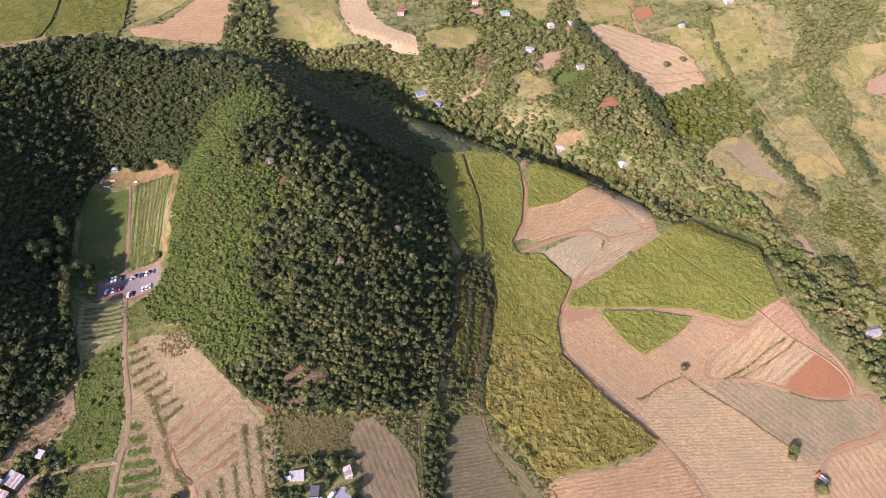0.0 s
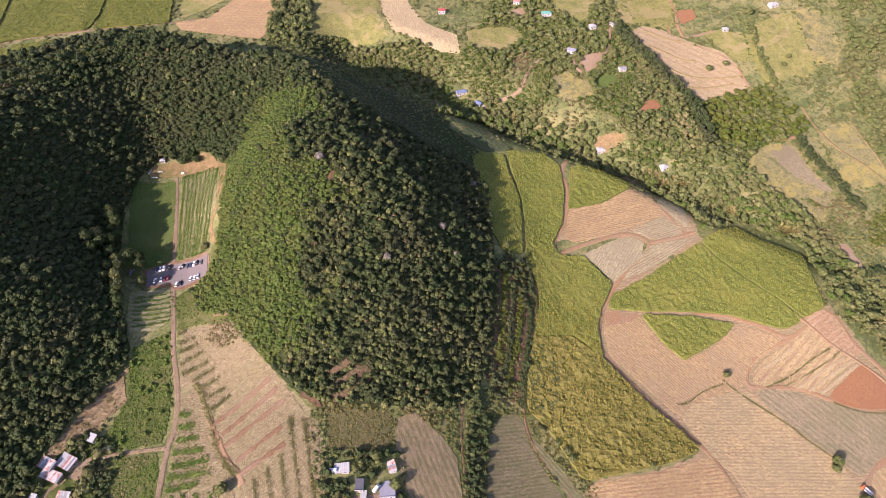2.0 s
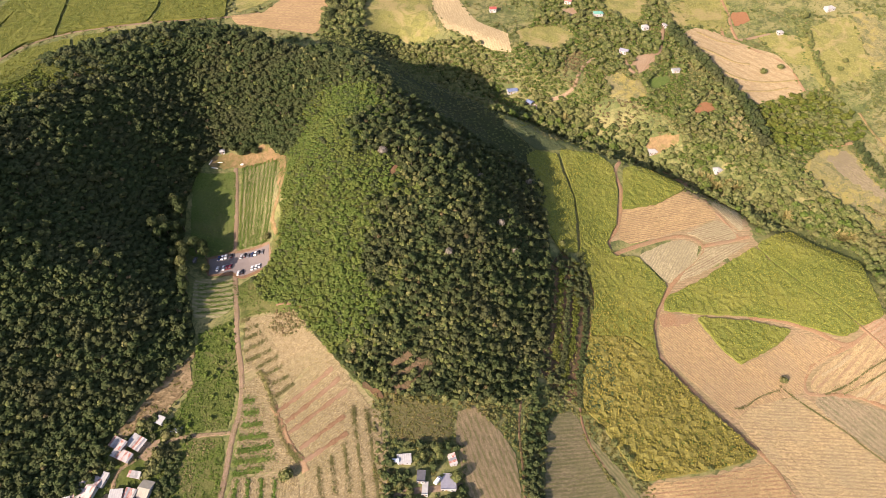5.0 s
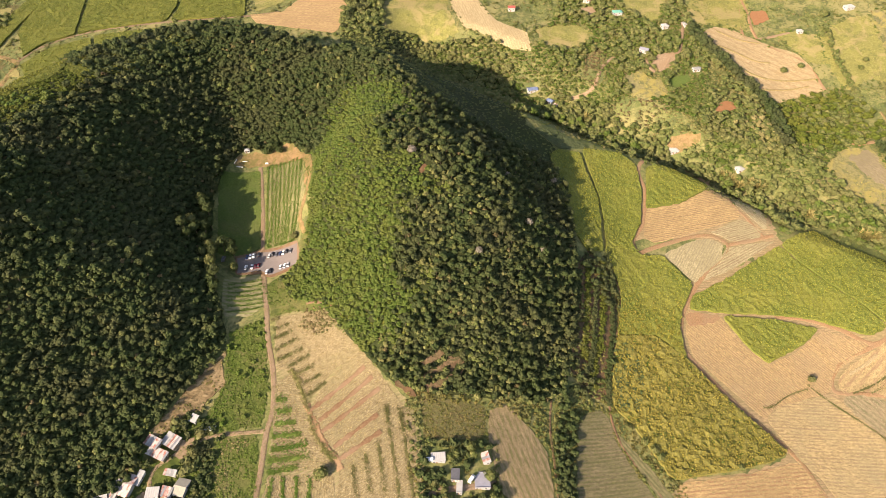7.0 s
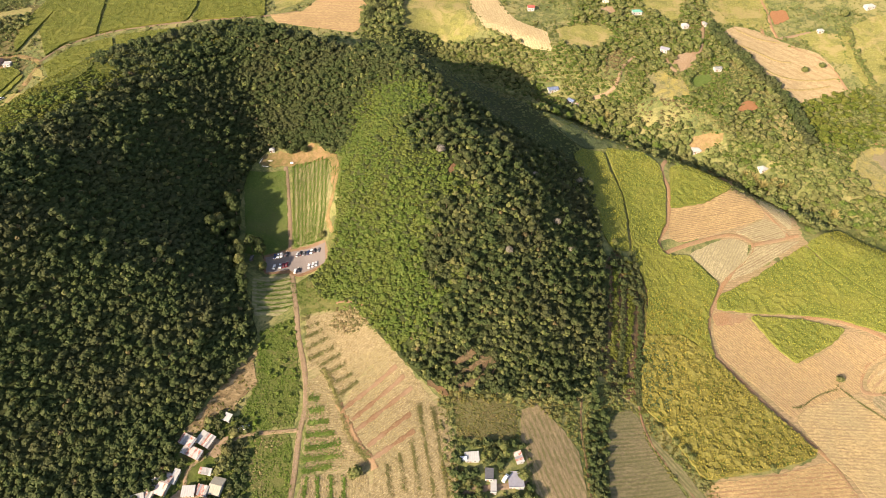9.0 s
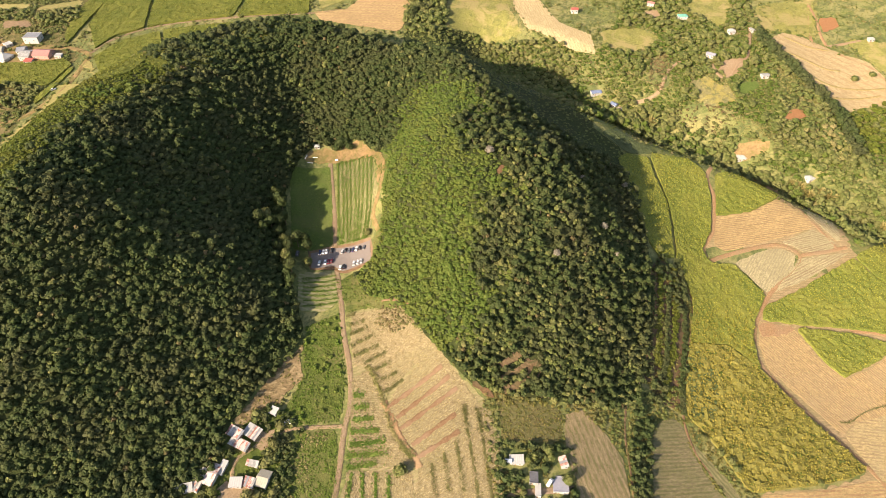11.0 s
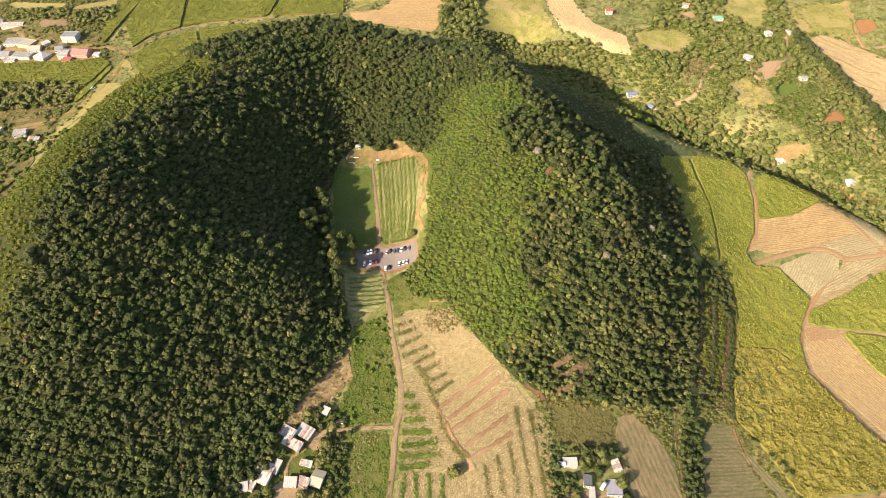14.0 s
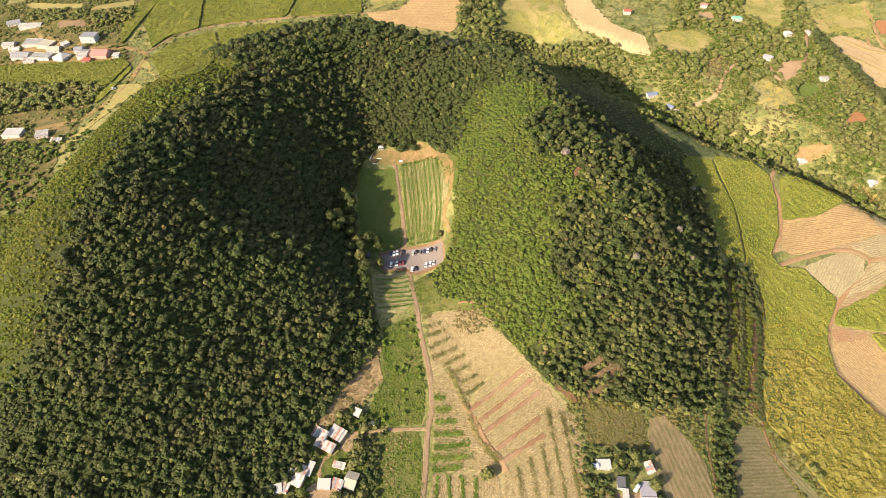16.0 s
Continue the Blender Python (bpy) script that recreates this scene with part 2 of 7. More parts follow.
# woodland and pasture tones include a bluish lift for distant haze
M["olive"] = leaf("woodland_leaves", [(0.0725, 0.0902, 0.0294), (0.1352, 0.1522, 0.049), (0.2233, 0.2176, 0.0841), (0.0966, 0.1297, 0.035), (0.1751, 0.1577, 0.0672)], 0.04, 0.55, 0.25)
M["pasture_tuft"] = leaf("pasture_tufts", [(0.1662, 0.1725, 0.0466), (0.2612, 0.2503, 0.0732), (0.368, 0.3226, 0.1197), (0.2018, 0.2114, 0.0598), (0.3324, 0.267, 0.0998)], 0.03, through_light=0.1)
M["dry"] = leaf("dry_leaves", [(0.2, 0.165, 0.06), (0.31, 0.265, 0.10), (0.42, 0.36, 0.15), (0.24, 0.21, 0.075), (0.29, 0.25, 0.10)])
M["pale"] = leaf("bare_twigs", [(0.16, 0.14, 0.11), (0.24, 0.21, 0.17), (0.33, 0.29, 0.25), (0.18, 0.17, 0.12), (0.2, 0.18, 0.14)])
# blue and brightness raised here too, as haze on the far side
M["weeds"] = leaf("weed_leaves", [(0.1219, 0.128, 0.0409), (0.2011, 0.1891, 0.0683), (0.3047, 0.2614, 0.1092), (0.1585, 0.1612, 0.0546), (0.2682, 0.2002, 0.1092)])
M["veg"] = leaf("vegetable_leaves", [(0.06, 0.115, 0.02), (0.115, 0.18, 0.035), (0.2, 0.265, 0.07), (0.1, 0.16, 0.03), (0.17, 0.2, 0.05)])
M["gold"] = leaf("yellowing_leaves", [(0.0765, 0.0808, 0.02), (0.153, 0.136, 0.04), (0.238, 0.1955, 0.07), (0.085, 0.102, 0.025), (0.187, 0.1445, 0.06)])
# tone darkened to carry shade: gaps under crowns, the hill's shadowed side
M["litter"] = earth("shade_toned_understorey", (0.0175, 0.0263, 0.0084), (0.035, 0.0465, 0.014), (0.0595, 0.069, 0.0238), grain=0.7, patch_tone=(0.042, 0.0413, 0.0175), relief=1.0)
M["straw"] = leaf("straw_litter", [(0.21, 0.16, 0.0722), (0.31, 0.245, 0.1162), (0.42, 0.345, 0.176), (0.23, 0.17, 0.0792), (0.28, 0.22, 0.1056)], through_light=0.0)
M["ash"] = leaf("grey_litter", [(0.21, 0.17, 0.0968), (0.31, 0.26, 0.1496), (0.41, 0.355, 0.2112), (0.23, 0.2, 0.0968), (0.27, 0.23, 0.132)], through_light=0.0)
M["hay"] = leaf("dry_grass", [(0.19, 0.17, 0.05), (0.29, 0.25, 0.07), (0.4, 0.33, 0.12), (0.2, 0.2, 0.06), (0.3, 0.23, 0.09)], through_light=0.0)
M["bark"] = plain("bark", (0.12, 0.09, 0.06), 0.9)

# ---- ground ----
# the rim of the crater from its west foot round to its east foot: x, y, rise, reach outwards, reach inwards
RIM = [(-355, 76, 12, 75, 57), (-361, 149, 63, 89, 152), (-372, 204, 88, 86, 180), (-370, 302, 85, 107, 143), (-349, 377, 72, 120, 113), (-291, 455, 59, 78, 88), (-203, 443, 63, 58, 92), (-137, 425, 58, 66, 63), (-128, 336, 79, 128, 91), (-94, 299, 70, 147, 110), (-89, 229, 45, 113, 117), (-90, 182, 19, 94, 98)]
# the ravine: x, y, rise, reach to both sides
GULLY = [(-130, 560, -26, 50, 50), (0, 490, -26, 53, 53), (100, 445, -28, 35, 35), (190, 400, -16, 39, 39), (275, 340, -6, 21, 21), (330, 260, -9, 26, 26)]
# the lie of the land, and its mounds and hollows: x, y, reach, rise
SLOPE = (2.9, -32, 33.7, -7.1, 20.6, 0.5, 3.5, 1, 5.2, 3.4)
MOUNDS = [(-229, 216, 35, 4.1), (249, 296, 35, 6.2), (85, 286, 55, -3.7), (103, 595, 55, 4.5), (225, 516, 35, -5.3), (-49, 439, 35, 5.3), (-42, 630, 55, -3.7), (-586, 538, 35, 4.2), (25, 191, 35, -2.8), (-534, 375, 55, -3.3), (2, 398, 35, 2.9), (43, 550, 35, -3), (128, 542, 35, 2.9), (81, 176, 35, 2.8), (280, 379, 35, -2.5), (249, 296, 55, 2.6), (-66, 364, 35, -2.5), (-241, 122, 55, -1.1), (-53, 143, 35, 1.5), (25, 191, 35, -1.7), (225, 516, 35, -2.1), (-229, 216, 35, 1.3), (-586, 538, 35, 2.2), (-49, 439, 35, 1.9)]
SWELLS = [(-240, 410, 28, -6.6), (-352, 234, 26, 4.5), (-96, 378, 42, -0.5), (-256, 266, 60, -2.9), (-144, 442, 28, 9.7), (-16, 330, 28, -2.5), (-208, 426, 28, -7.9), (-304, 186, 28, -6.2), (-384, 138, 42, 2.9), (-64, 330, 28, 5.3), (-112, 234, 28, 2.8), (-256, 490, 60, -1.8), (-64, 202, 28, -2.3), (-272, 218, 28, 2.7), (-64, 378, 28, 7.3), (-32, 234, 28, 2.9), (-272, 458, 28, 2.3), (-320, 378, 28, -2.1), (-112, 490, 28, -1.0), (-160, 314, 28, 1.3), (-32, 362, 28, -3.6), (0, 234, 42, -1.3), (-384, 202, 28, 4.0), (-316, 262, 26, -5.0), (-286, 366, 24, 3.0), (-50, 374, 26, 4.0), (-52, 388, 22, 8.5), (-86, 396, 18, 3.0), (-24, 376, 16, 4.0), (-344, 212, 22, 2.5)]


def spline(rows, n=12):
    p = np.asarray(rows, float)
    q = np.vstack([2 * p[0] - p[1], p, 2 * p[-1] - p[-2]])
    out = []
    for i in range(1, len(q) - 2):
        p0, p1, p2, p3 = q[i - 1:i + 3]
        for k in range(n):
            t = k / n
            out.append(0.5 * (2 * p1 + (p2 - p0) * t + (2 * p0 - 5 * p1 + 4 * p2 - p3) * t * t + (3 * p1 - p0 - 3 * p2 + p3) * t ** 3))
    return np.array(out + [p[-1]])


def ridge(x, y, rows):
    s = spline(rows)
    best, rise, reach = np.full(x.shape, 1e18), np.zeros(x.shape), np.ones(x.shape)
    for a, b in zip(s[:-1], s[1:]):
        dx, dy = b[0] - a[0], b[1] - a[1]
        ll = dx * dx + dy * dy
        t = np.clip(((x - a[0]) * dx + (y - a[1]) * dy) / ll, 0, 1)
        ex, ey = x - a[0] - t * dx, y - a[1] - t * dy
        d = ex * ex + ey * ey
        m = d < best
        f = np.clip(0.5 + 0.5 * (dx * ey - dy * ex) / np.sqrt(ll) / (np.sqrt(d) + 8), 0, 1)
        w = (a[3] + t * (b[3] - a[3])) * f + (a[4] + t * (b[4] - a[4])) * (1 - f)
        best, rise, reach = np.where(m, d, best), np.where(m, a[2] + t * (b[2] - a[2]), rise), np.where(m, w, reach)
    u = np.clip(np.sqrt(best) / reach, 0, 1)
    return rise * (0.325 * (1 + np.cos(np.pi * u)) + 0.35 * (1 - u) * (1 - np.exp(-6 * (u + 0.12))) / (1 - np.exp(-6.72)))


def height(x, y):
    x, y = np.asarray(x, float), np.asarray(y, float)
    X, Y = (np.clip(x, -760, 480) + 100) / 300, (np.clip(y, -10, 830) - 350) / 300
    b = SLOPE
    z = b[0] + b[1] * X + b[2] * Y + b[3] * X * X + b[4] * X * Y + b[5] * Y * Y + b[6] * X ** 3 + b[7] * Y ** 3 + b[8] * X * X * Y + b[9] * X * Y * Y
    z = z + ridge(x, y, GULLY)
    for cx, cy, s, h in MOUNDS + SWELLS:
        z = z + h * np.exp(-((x - cx) ** 2 + (y - cy) ** 2) / (2 * s * s))
    return z


STEP = 5.0
GX, GY = np.arange(-800, 601, STEP), np.arange(-20, 841, STEP)


def worn(z, reach):
    """The rim with its edges rounded by weather over reach metres."""
    k = np.exp(-0.5 * (np.arange(-8, 9) * STEP / reach) ** 2)
    for _ in range(2):
        z = np.apply_along_axis(np.convolve, 0, z, k / k.sum(), "same").T
    return z


HEIGHTS = height(*np.meshgrid(GX, GY)) + worn(ridge(*np.meshgrid(GX, GY), RIM), 12.0)


def ground_at(x, y):
    """Height of the sheet of ground, by its own facets."""
    i, j = np.clip((np.asarray(x, float) - GX[0]) / STEP, 0, len(GX) - 1.001), np.clip((np.asarray(y, float) - GY[0]) / STEP, 0, len(GY) - 1.001)
    a, b = i.astype(int), j.astype(int)
    u, v = i - a, j - b
    return (HEIGHTS[b, a] * (1 - u) + HEIGHTS[b, a + 1] * u) * (1 - v) + (HEIGHTS[b + 1, a] * (1 - u) + HEIGHTS[b + 1, a + 1] * u) * v


def mesh_of(name, verts, faces, mats, smooth=False, index=None):
    """A mesh from arrays; faces all have the same number of corners."""
    me = bpy.data.meshes.new(name)
    v, f = np.asarray(verts, np.float32), np.asarray(faces, np.int32)
    me.vertices.add(len(v))
    me.vertices.foreach_set("co", v.ravel())
    me.loops.add(f.size)
    me.loops.foreach_set("vertex_index", f.ravel())
    me.polygons.add(len(f))
    me.polygons.foreach_set("loop_start", np.arange(0, f.size, f.shape[1], dtype=np.int32))
    for m in (mats if isinstance(mats, (list, tuple)) else [mats]):
        me.materials.append(m)
    if index is not None:
        me.polygons.foreach_set("material_index", np.asarray(index, np.int32))
    me.polygons.foreach_set("use_smooth", np.full(len(f), smooth))
    me.update(calc_edges=True)
    return me


def make_ground():
    far = 60 * 1.35 ** np.arange(1, 15)
    xs = np.concatenate([GX[0] - far[::-1], GX, GX[-1] + far])
    ys = np.concatenate([GY[0] - far[::-1], GY, GY[-1] + far])
    gx, gy = np.meshgrid(xs, ys)
    z = height(gx, gy)
    k = len(far)
    z[k:-k, k:-k] = HEIGHTS
    nx, ny = len(xs), len(ys)
    v = np.stack([gx, gy, z], -1).reshape(-1, 3)
    i = (np.arange(ny - 1)[:, None] * nx + np.arange(nx - 1)).ravel()
    f = np.stack([i, i + 1, i + nx + 1, i + nx], -1)
    tagged(new("ground", mesh_of("ground", v, f, M["scrub"], True)), "rolling ground of rough grass and scrub", "ground", kind="structure")


make_ground()


def inside(px, py, poly):
    p = np.asarray(poly, float)
    x0, y0, x1, y1 = p[:, 0], p[:, 1], np.roll(p[:, 0], -1), np.roll(p[:, 1], -1)
    c = np.zeros(px.shape, bool)
    for a, b, d, e in zip(x0, y0, x1, y1):
        if b != e:
            c ^= ((b > py) != (e > py)) & (px < (d - a) * (py - b) / (e - b) + a)
    return c


def smooth_outline(poly, step=3.0, wobble=0.5, seed=0):
    """The outline cut into short pieces, slightly uneven, corners a little rounded."""
    rng = np.random.default_rng(seed + len(poly) * 7 + abs(int(poly[0][0] * 3 + poly[0][1])))
    out, n = [], len(poly)
    for i in range(n):
        a, b = np.array(poly[i], float), np.array(poly[(i + 1) % n], float)
        k = max(1, int(np.linalg.norm(b - a) / step))
        for j in range(k):
            out.append(a + (b - a) * j / k)
    o = np.array(out)
    if wobble > 0.2:
        o = 0.25 * np.roll(o, 1, 0) + 0.5 * o + 0.25 * np.roll(o, -1, 0)
    return o + rng.uniform(-wobble, wobble, o.shape)


def drape(name, poly, material, lift=0.3, step=4.0, rough=0.0, skirt=0.0, wobble=0.5, label="", category="field", kind="structure", parent=None):
    """A piece of ground cover on the sheet of ground, with an edge that goes down skirt metres."""
    o = smooth_outline(poly, 3.0, wobble)
    lo, hi = o.min(0), o.max(0)
    gx, gy = np.meshgrid(np.arange(lo[0], hi[0], step), np.arange(lo[1], hi[1], step))
    rng = np.random.default_rng(int(abs(lo[0] + hi[1])) + 5)
    q = np.stack([gx.ravel(), gy.ravel()], -1) + rng.uniform(-0.3 * step, 0.3 * step, (gx.size, 2))
    q = q[inside(q[:, 0], q[:, 1], o)]
    n = len(o)
    vs, _, fs, _, _, _ = delaunay_2d_cdt([Vector(p) for p in np.vstack([o, q])], [(i, (i + 1) % n) for i in range(n)], [], 1, 1e-4)
    v2 = np.array([tuple(p) for p in vs])
    z = ground_at(v2[:, 0], v2[:, 1]) + lift
    inner = np.arange(len(v2)) >= n
    z = z + np.where(inner, rng.uniform(-rough, rough, len(z)), 0)
    v = np.column_stack([v2, z])
    f = [tuple(t) for t in fs if len(t) == 3]
    if skirt:
        m = len(v)
        ring = [i for i in range(n) if i < m]
        low = v[ring].copy()
        low[:, 2] -= skirt
        v = np.vstack([v, low])
        for i in range(len(ring)):
            j = (i + 1) % len(ring)
            f += [(ring[i], m + i, m + j), (ring[i], m + j, ring[j])]
    ob = new(name, mesh_of(name, v, f, material, False))
    if parent:
        ob.parent = parent
    else:
        tagged(ob, label, category, kind=kind)
    return ob


def scatter(poly, spacing, seed, jitter=0.45, avoid=()):
    p = np.asarray(poly, float)
    rng = np.random.default_rng(seed)
    lo, hi = p.min(0), p.max(0)
    gx, gy = np.meshgrid(np.arange(lo[0], hi[0], spacing), np.arange(lo[1], hi[1], spacing))
    q = np.stack([gx.ravel(), gy.ravel()], -1) + rng.uniform(-jitter, jitter, (gx.size, 2)) * spacing * 1.35
    q = q[inside(q[:, 0], q[:, 1], p)]
    for a in avoid:
        q = q[~inside(q[:, 0], q[:, 1], a)]
    return q, rng


def lane_edges(line, width):
    s = spline([(*p, 0) for p in line], 14)[:, :2]
    d = np.gradient(s, axis=0)
    d /= np.linalg.norm(d, axis=1)[:, None]
    nrm = np.stack([-d[:, 1], d[:, 0]], -1)
    return s, nrm


def lane(name, line, width, material, label, lift=0.33, fray=0.07):
    s, nrm = lane_edges(line, width)
    rng = np.random.default_rng(len(line))
    k = len(s)
    cols = np.array([-0.7, -0.5, -0.25, 0, 0.25, 0.5, 0.7])
    v = []
    rough_edge = rng.uniform(-fray, fray, k)
    for c in cols:
        w = width * c * (1 + (rough_edge if abs(c) >= 0.5 else 0))
        p = s + nrm * np.asarray(w).reshape(-1, 1)
        v.append(np.column_stack([p, ground_at(p[:, 0], p[:, 1]) + (lift * (1.0 if abs(c) < 0.5 else 0.85) - (0.06 if abs(c) == 0.25 else 0) if abs(c) < 0.55 else -0.1)]))
    v = np.concatenate(v)
    f = [(c * k + i, c * k + i + 1, (c + 1) * k + i + 1, (c + 1) * k + i) for c in range(6) for i in range(k - 1)]
    return tagged(new(name, mesh_of(name, v, [x[::-1] for x in f], material, True)), label, "lane", kind="structure")


# ---- plants ----
def ico(sub, seed, lump):
    bm = bmesh.new()
    bmesh.ops.create_icosphere(bm, subdivisions=sub, radius=1)
    for v in bm.verts:
        v.co *= 1 + lump * (noise.noise(v.co * 1.9 + Vector((seed * 7.3, seed, 3))) + 0.5 * noise.noise(v.co * 4.3 + Vector((seed, 9, seed * 3.1))))
    v = np.array([tuple(x.co) for x in bm.verts])
    f = np.array([[x.index for x in y.verts] for y in bm.faces])
    bm.free()
    return v, f


def crown(seed, leaves=70, size=0.2, sub=2, squash=0.8, lobes=6, core=0.8, tousle=0.45):
    """A crown of radius about 1: a few lobes set with many leaf clumps, uneven and with gaps."""
    rng = np.random.default_rng(seed)
    v, f = ico(sub, seed, 0.5)
    V, F = [v * core], [f]
    dirs = rng.normal(size=(lobes, 3))
    dirs[:, 2] = np.abs(dirs[:, 2]) * 0.7
    dirs /= np.linalg.norm(dirs, axis=1)[:, None]
    n = rng.normal(size=(leaves, 3))
    n[:, 2] = np.abs(n[:, 2]) - 0.35
    n /= np.linalg.norm(n, axis=1)[:, None]
    near = (n @ dirs.T).max(1)
    r = 0.74 + 0.34 * np.clip((near - 0.55) / 0.45, 0, 1) + rng.uniform(-0.06, 0.08, leaves)
    c = n * r[:, None]
    up = n + rng.normal(size=n.shape) * tousle
    up /= np.linalg.norm(up, axis=1)[:, None]
    t = np.cross(up, rng.normal(size=n.shape))
    t /= np.linalg.norm(t, axis=1)[:, None]
    b = np.cross(up, t)
    s = rng.uniform(0.7, 1.3, (leaves, 1)) * size
    q = np.stack([c - t * s, c + b * s * 1.3 + up * s * 0.2, c + t * s], 1).reshape(-1, 3)
    k = len(v) + np.arange(leaves)[:, None] * 3
    V.append(q)
    F += [k + np.array([[0, 2, 1]])]
    V = np.vstack(V)
    V[:, 2] *= squash
    return V, np.vstack(F)


def trunk(sides=5):
    ang = np.arange(sides) * math.tau / sides
    ring = lambda r, z: np.column_stack([r * np.cos(ang), r * np.sin(ang), np.full(sides, z)])
    v = np.vstack([ring(0.09, -0.25), ring(0.06, 0.6), ring(0.02, 1.2)])
    f = []
    for k in range(2):
        for i in range(sides):
            j = (i + 1) % sides
            f += [(k * sides + i, k * sides + j, (k + 1) * sides + j), (k * sides + i, (k + 1) * sides + j, (k + 1) * sides + i)]
    return v, np.array(f)




def lobed(seed, lobes=10, leaves=20, squash=0.85, spread_=0.62, fat=(0.3, 0.46)):
    """A broadleaf crown of radius about 1: rounded boughs heaped round a core, with loose sprays between them."""
    rng = np.random.default_rng(seed)
    v, f = ico(1, seed, 0.25)
    V, F, at = [v * 0.72], [f[v[f].mean(1)[:, 2] > -0.4]], len(v)
    for k in range(lobes):
        up = 1 - 1.15 * (k + 0.5) / lobes + rng.uniform(-0.18, 0.18)
        a0 = 2.4 * k + rng.uniform(-0.8, 0.8)
        flat = math.sqrt(max(0.0, 1 - min(1, abs(up)) ** 2))
        d = np.array([flat * math.cos(a0), flat * math.sin(a0), up])
        r = rng.uniform(*fat)
        v, f = ico(1, seed * 13 + k, 0.7)
        turn = Matrix.Rotation(rng.uniform(0, math.tau), 3, Vector(rng.normal(size=3)))
        v = v @ np.array(turn).T * np.array([r, r, r * 0.85])
        c = d * spread_ * rng.uniform(0.85, 1.2)
        out = v[f].mean(1) @ d
        V.append(v + c)
        F.append(f[out > -0.15 * r] + at)
        at += len(v)
    n = rng.normal(size=(leaves, 3))
    n[:, 2] = np.abs(n[:, 2]) - 0.2
    n /= np.linalg.norm(n, axis=1)[:, None]
    c = n * rng.uniform(0.82, 1.04, (leaves, 1))
    t = np.cross(n, rng.normal(size=n.shape))
    t /= np.linalg.norm(t, axis=1)[:, None]
    b = np.cross(n, t)
    w = rng.uniform(0.1, 0.24, (leaves, 1))
    V.append(np.stack([c - t * w, c + b * w * 1.2 + n * w * 0.3, c + t * w], 1).reshape(-1, 3))
    F.append(at + np.arange(leaves)[:, None] * 3 + np.array([[0, 2, 1]]))
    V = np.vstack(V)
    V[:, 2] *= squash
    return V, np.vstack(F)


CROWNS = [lobed(s, 5 + s % 3, 16, 0.88, 0.6, (0.3, 0.58)) for s in range(16)]
SHRUBS = [lobed(20 + s, 5, 14, 0.75, 0.55, (0.38, 0.58)) for s in range(8)]
LOW = [lobed(140 + s, 3, 9, 0.7, 0.5, (0.4, 0.62)) for s in range(8)]
TALL = [lobed(120 + s, 11, 16) for s in range(8)]
MINI = [crown(40 + s, 22, 0.36, 1, 0.62) for s in range(6)]
RICH = [crown(80 + s, 220, 0.17, 2, 0.85, 8) for s in range(4)]
TUFTS = []
for s in range(6):
    rng = np.random.default_rng(60 + s)
    vv, ff = [], []
    for k in range(5):
        a0, tilt, ln = rng.uniform(0, math.tau), rng.uniform(0.35, 1.0), rng.uniform(0.7, 1.2)
        d = np.array([math.cos(a0), math.sin(a0), 0])
        sd = np.array([-d[1], d[0], 0]) * rng.uniform(0.13, 0.24)
        mid, tip = d * 0.4 * ln * tilt + np.array([0, 0, 0.62 * ln]), d * 1.0 * ln * tilt + np.array([0, 0, 0.55 * ln])
        base0 = len(vv)
        vv += [-sd * 0.6, sd * 0.6, mid + sd, mid - sd, tip]
        ff += [(base0, base0 + 1, base0 + 2), (base0, base0 + 2, base0 + 3), (base0 + 3, base0 + 2, base0 + 4)]
    TUFTS.append((np.array(vv), np.array(ff)))
TRUNK = trunk()
POLE = (np.array([(0.09, 0, -0.25), (-0.045, 0.08, -0.25), (-0.045, -0.08, -0.25), (0.03, 0, 1.0), (-0.015, 0.026, 1.0), (-0.015, -0.026, 1.0)]), np.array([(0, 1, 4), (0, 4, 3), (1, 2, 5), (1, 5, 4), (2, 0, 3), (2, 3, 5)]))


def spread(q, rng, shapes, size, lift, squash=(0.85, 1.2), stems=0.0):
    """Many plants in one mesh: arrays of corners and triangles; the stems come last."""
    V, F, at = [], [], 0
    z = ground_at(q[:, 0], q[:, 1])
    pick = rng.integers(0, len(shapes), len(q))
    rad = rng.uniform(size[0], size[1], len(q))
    tall = rad * rng.uniform(*squash, len(q))
    rot = rng.uniform(0, math.tau, len(q))
    for k, (v, f) in enumerate(shapes):
        m = np.where(pick == k)[0]
        if not len(m):
            continue
        c, s = np.cos(rot[m])[:, None], np.sin(rot[m])[:, None]
        x = (v[:, 0] * c - v[:, 1] * s) * rad[m, None] + q[m, 0:1]
        y = (v[:, 0] * s + v[:, 1] * c) * rad[m, None] + q[m, 1:2]
        h = v[:, 2] * tall[m, None] + z[m, None] + (lift * rad[m, None] if stems or lift else 0)
        V.append(np.stack([x, y, h], -1).reshape(-1, 3))
        F.append((f[None] + (at + np.arange(len(m))[:, None, None] * len(v))).reshape(-1, 3))
        at += len(m) * len(v)
    leaves = sum(len(f) for f in F)
    if stems:
        v, f = POLE
        x = v[:, 0] * rad[:, None] * 1.3 + q[:, 0:1]
        y = v[:, 1] * rad[:, None] * 1.3 + q[:, 1:2]
        h = v[:, 2] * rad[:, None] * lift + z[:, None]
        V.append(np.stack([x, y, h], -1).reshape(-1, 3))
        F.append((f[None] + (at + np.arange(len(q))[:, None, None] * len(v))).reshape(-1, 3))
    return np.vstack(V), np.vstack(F), leaves


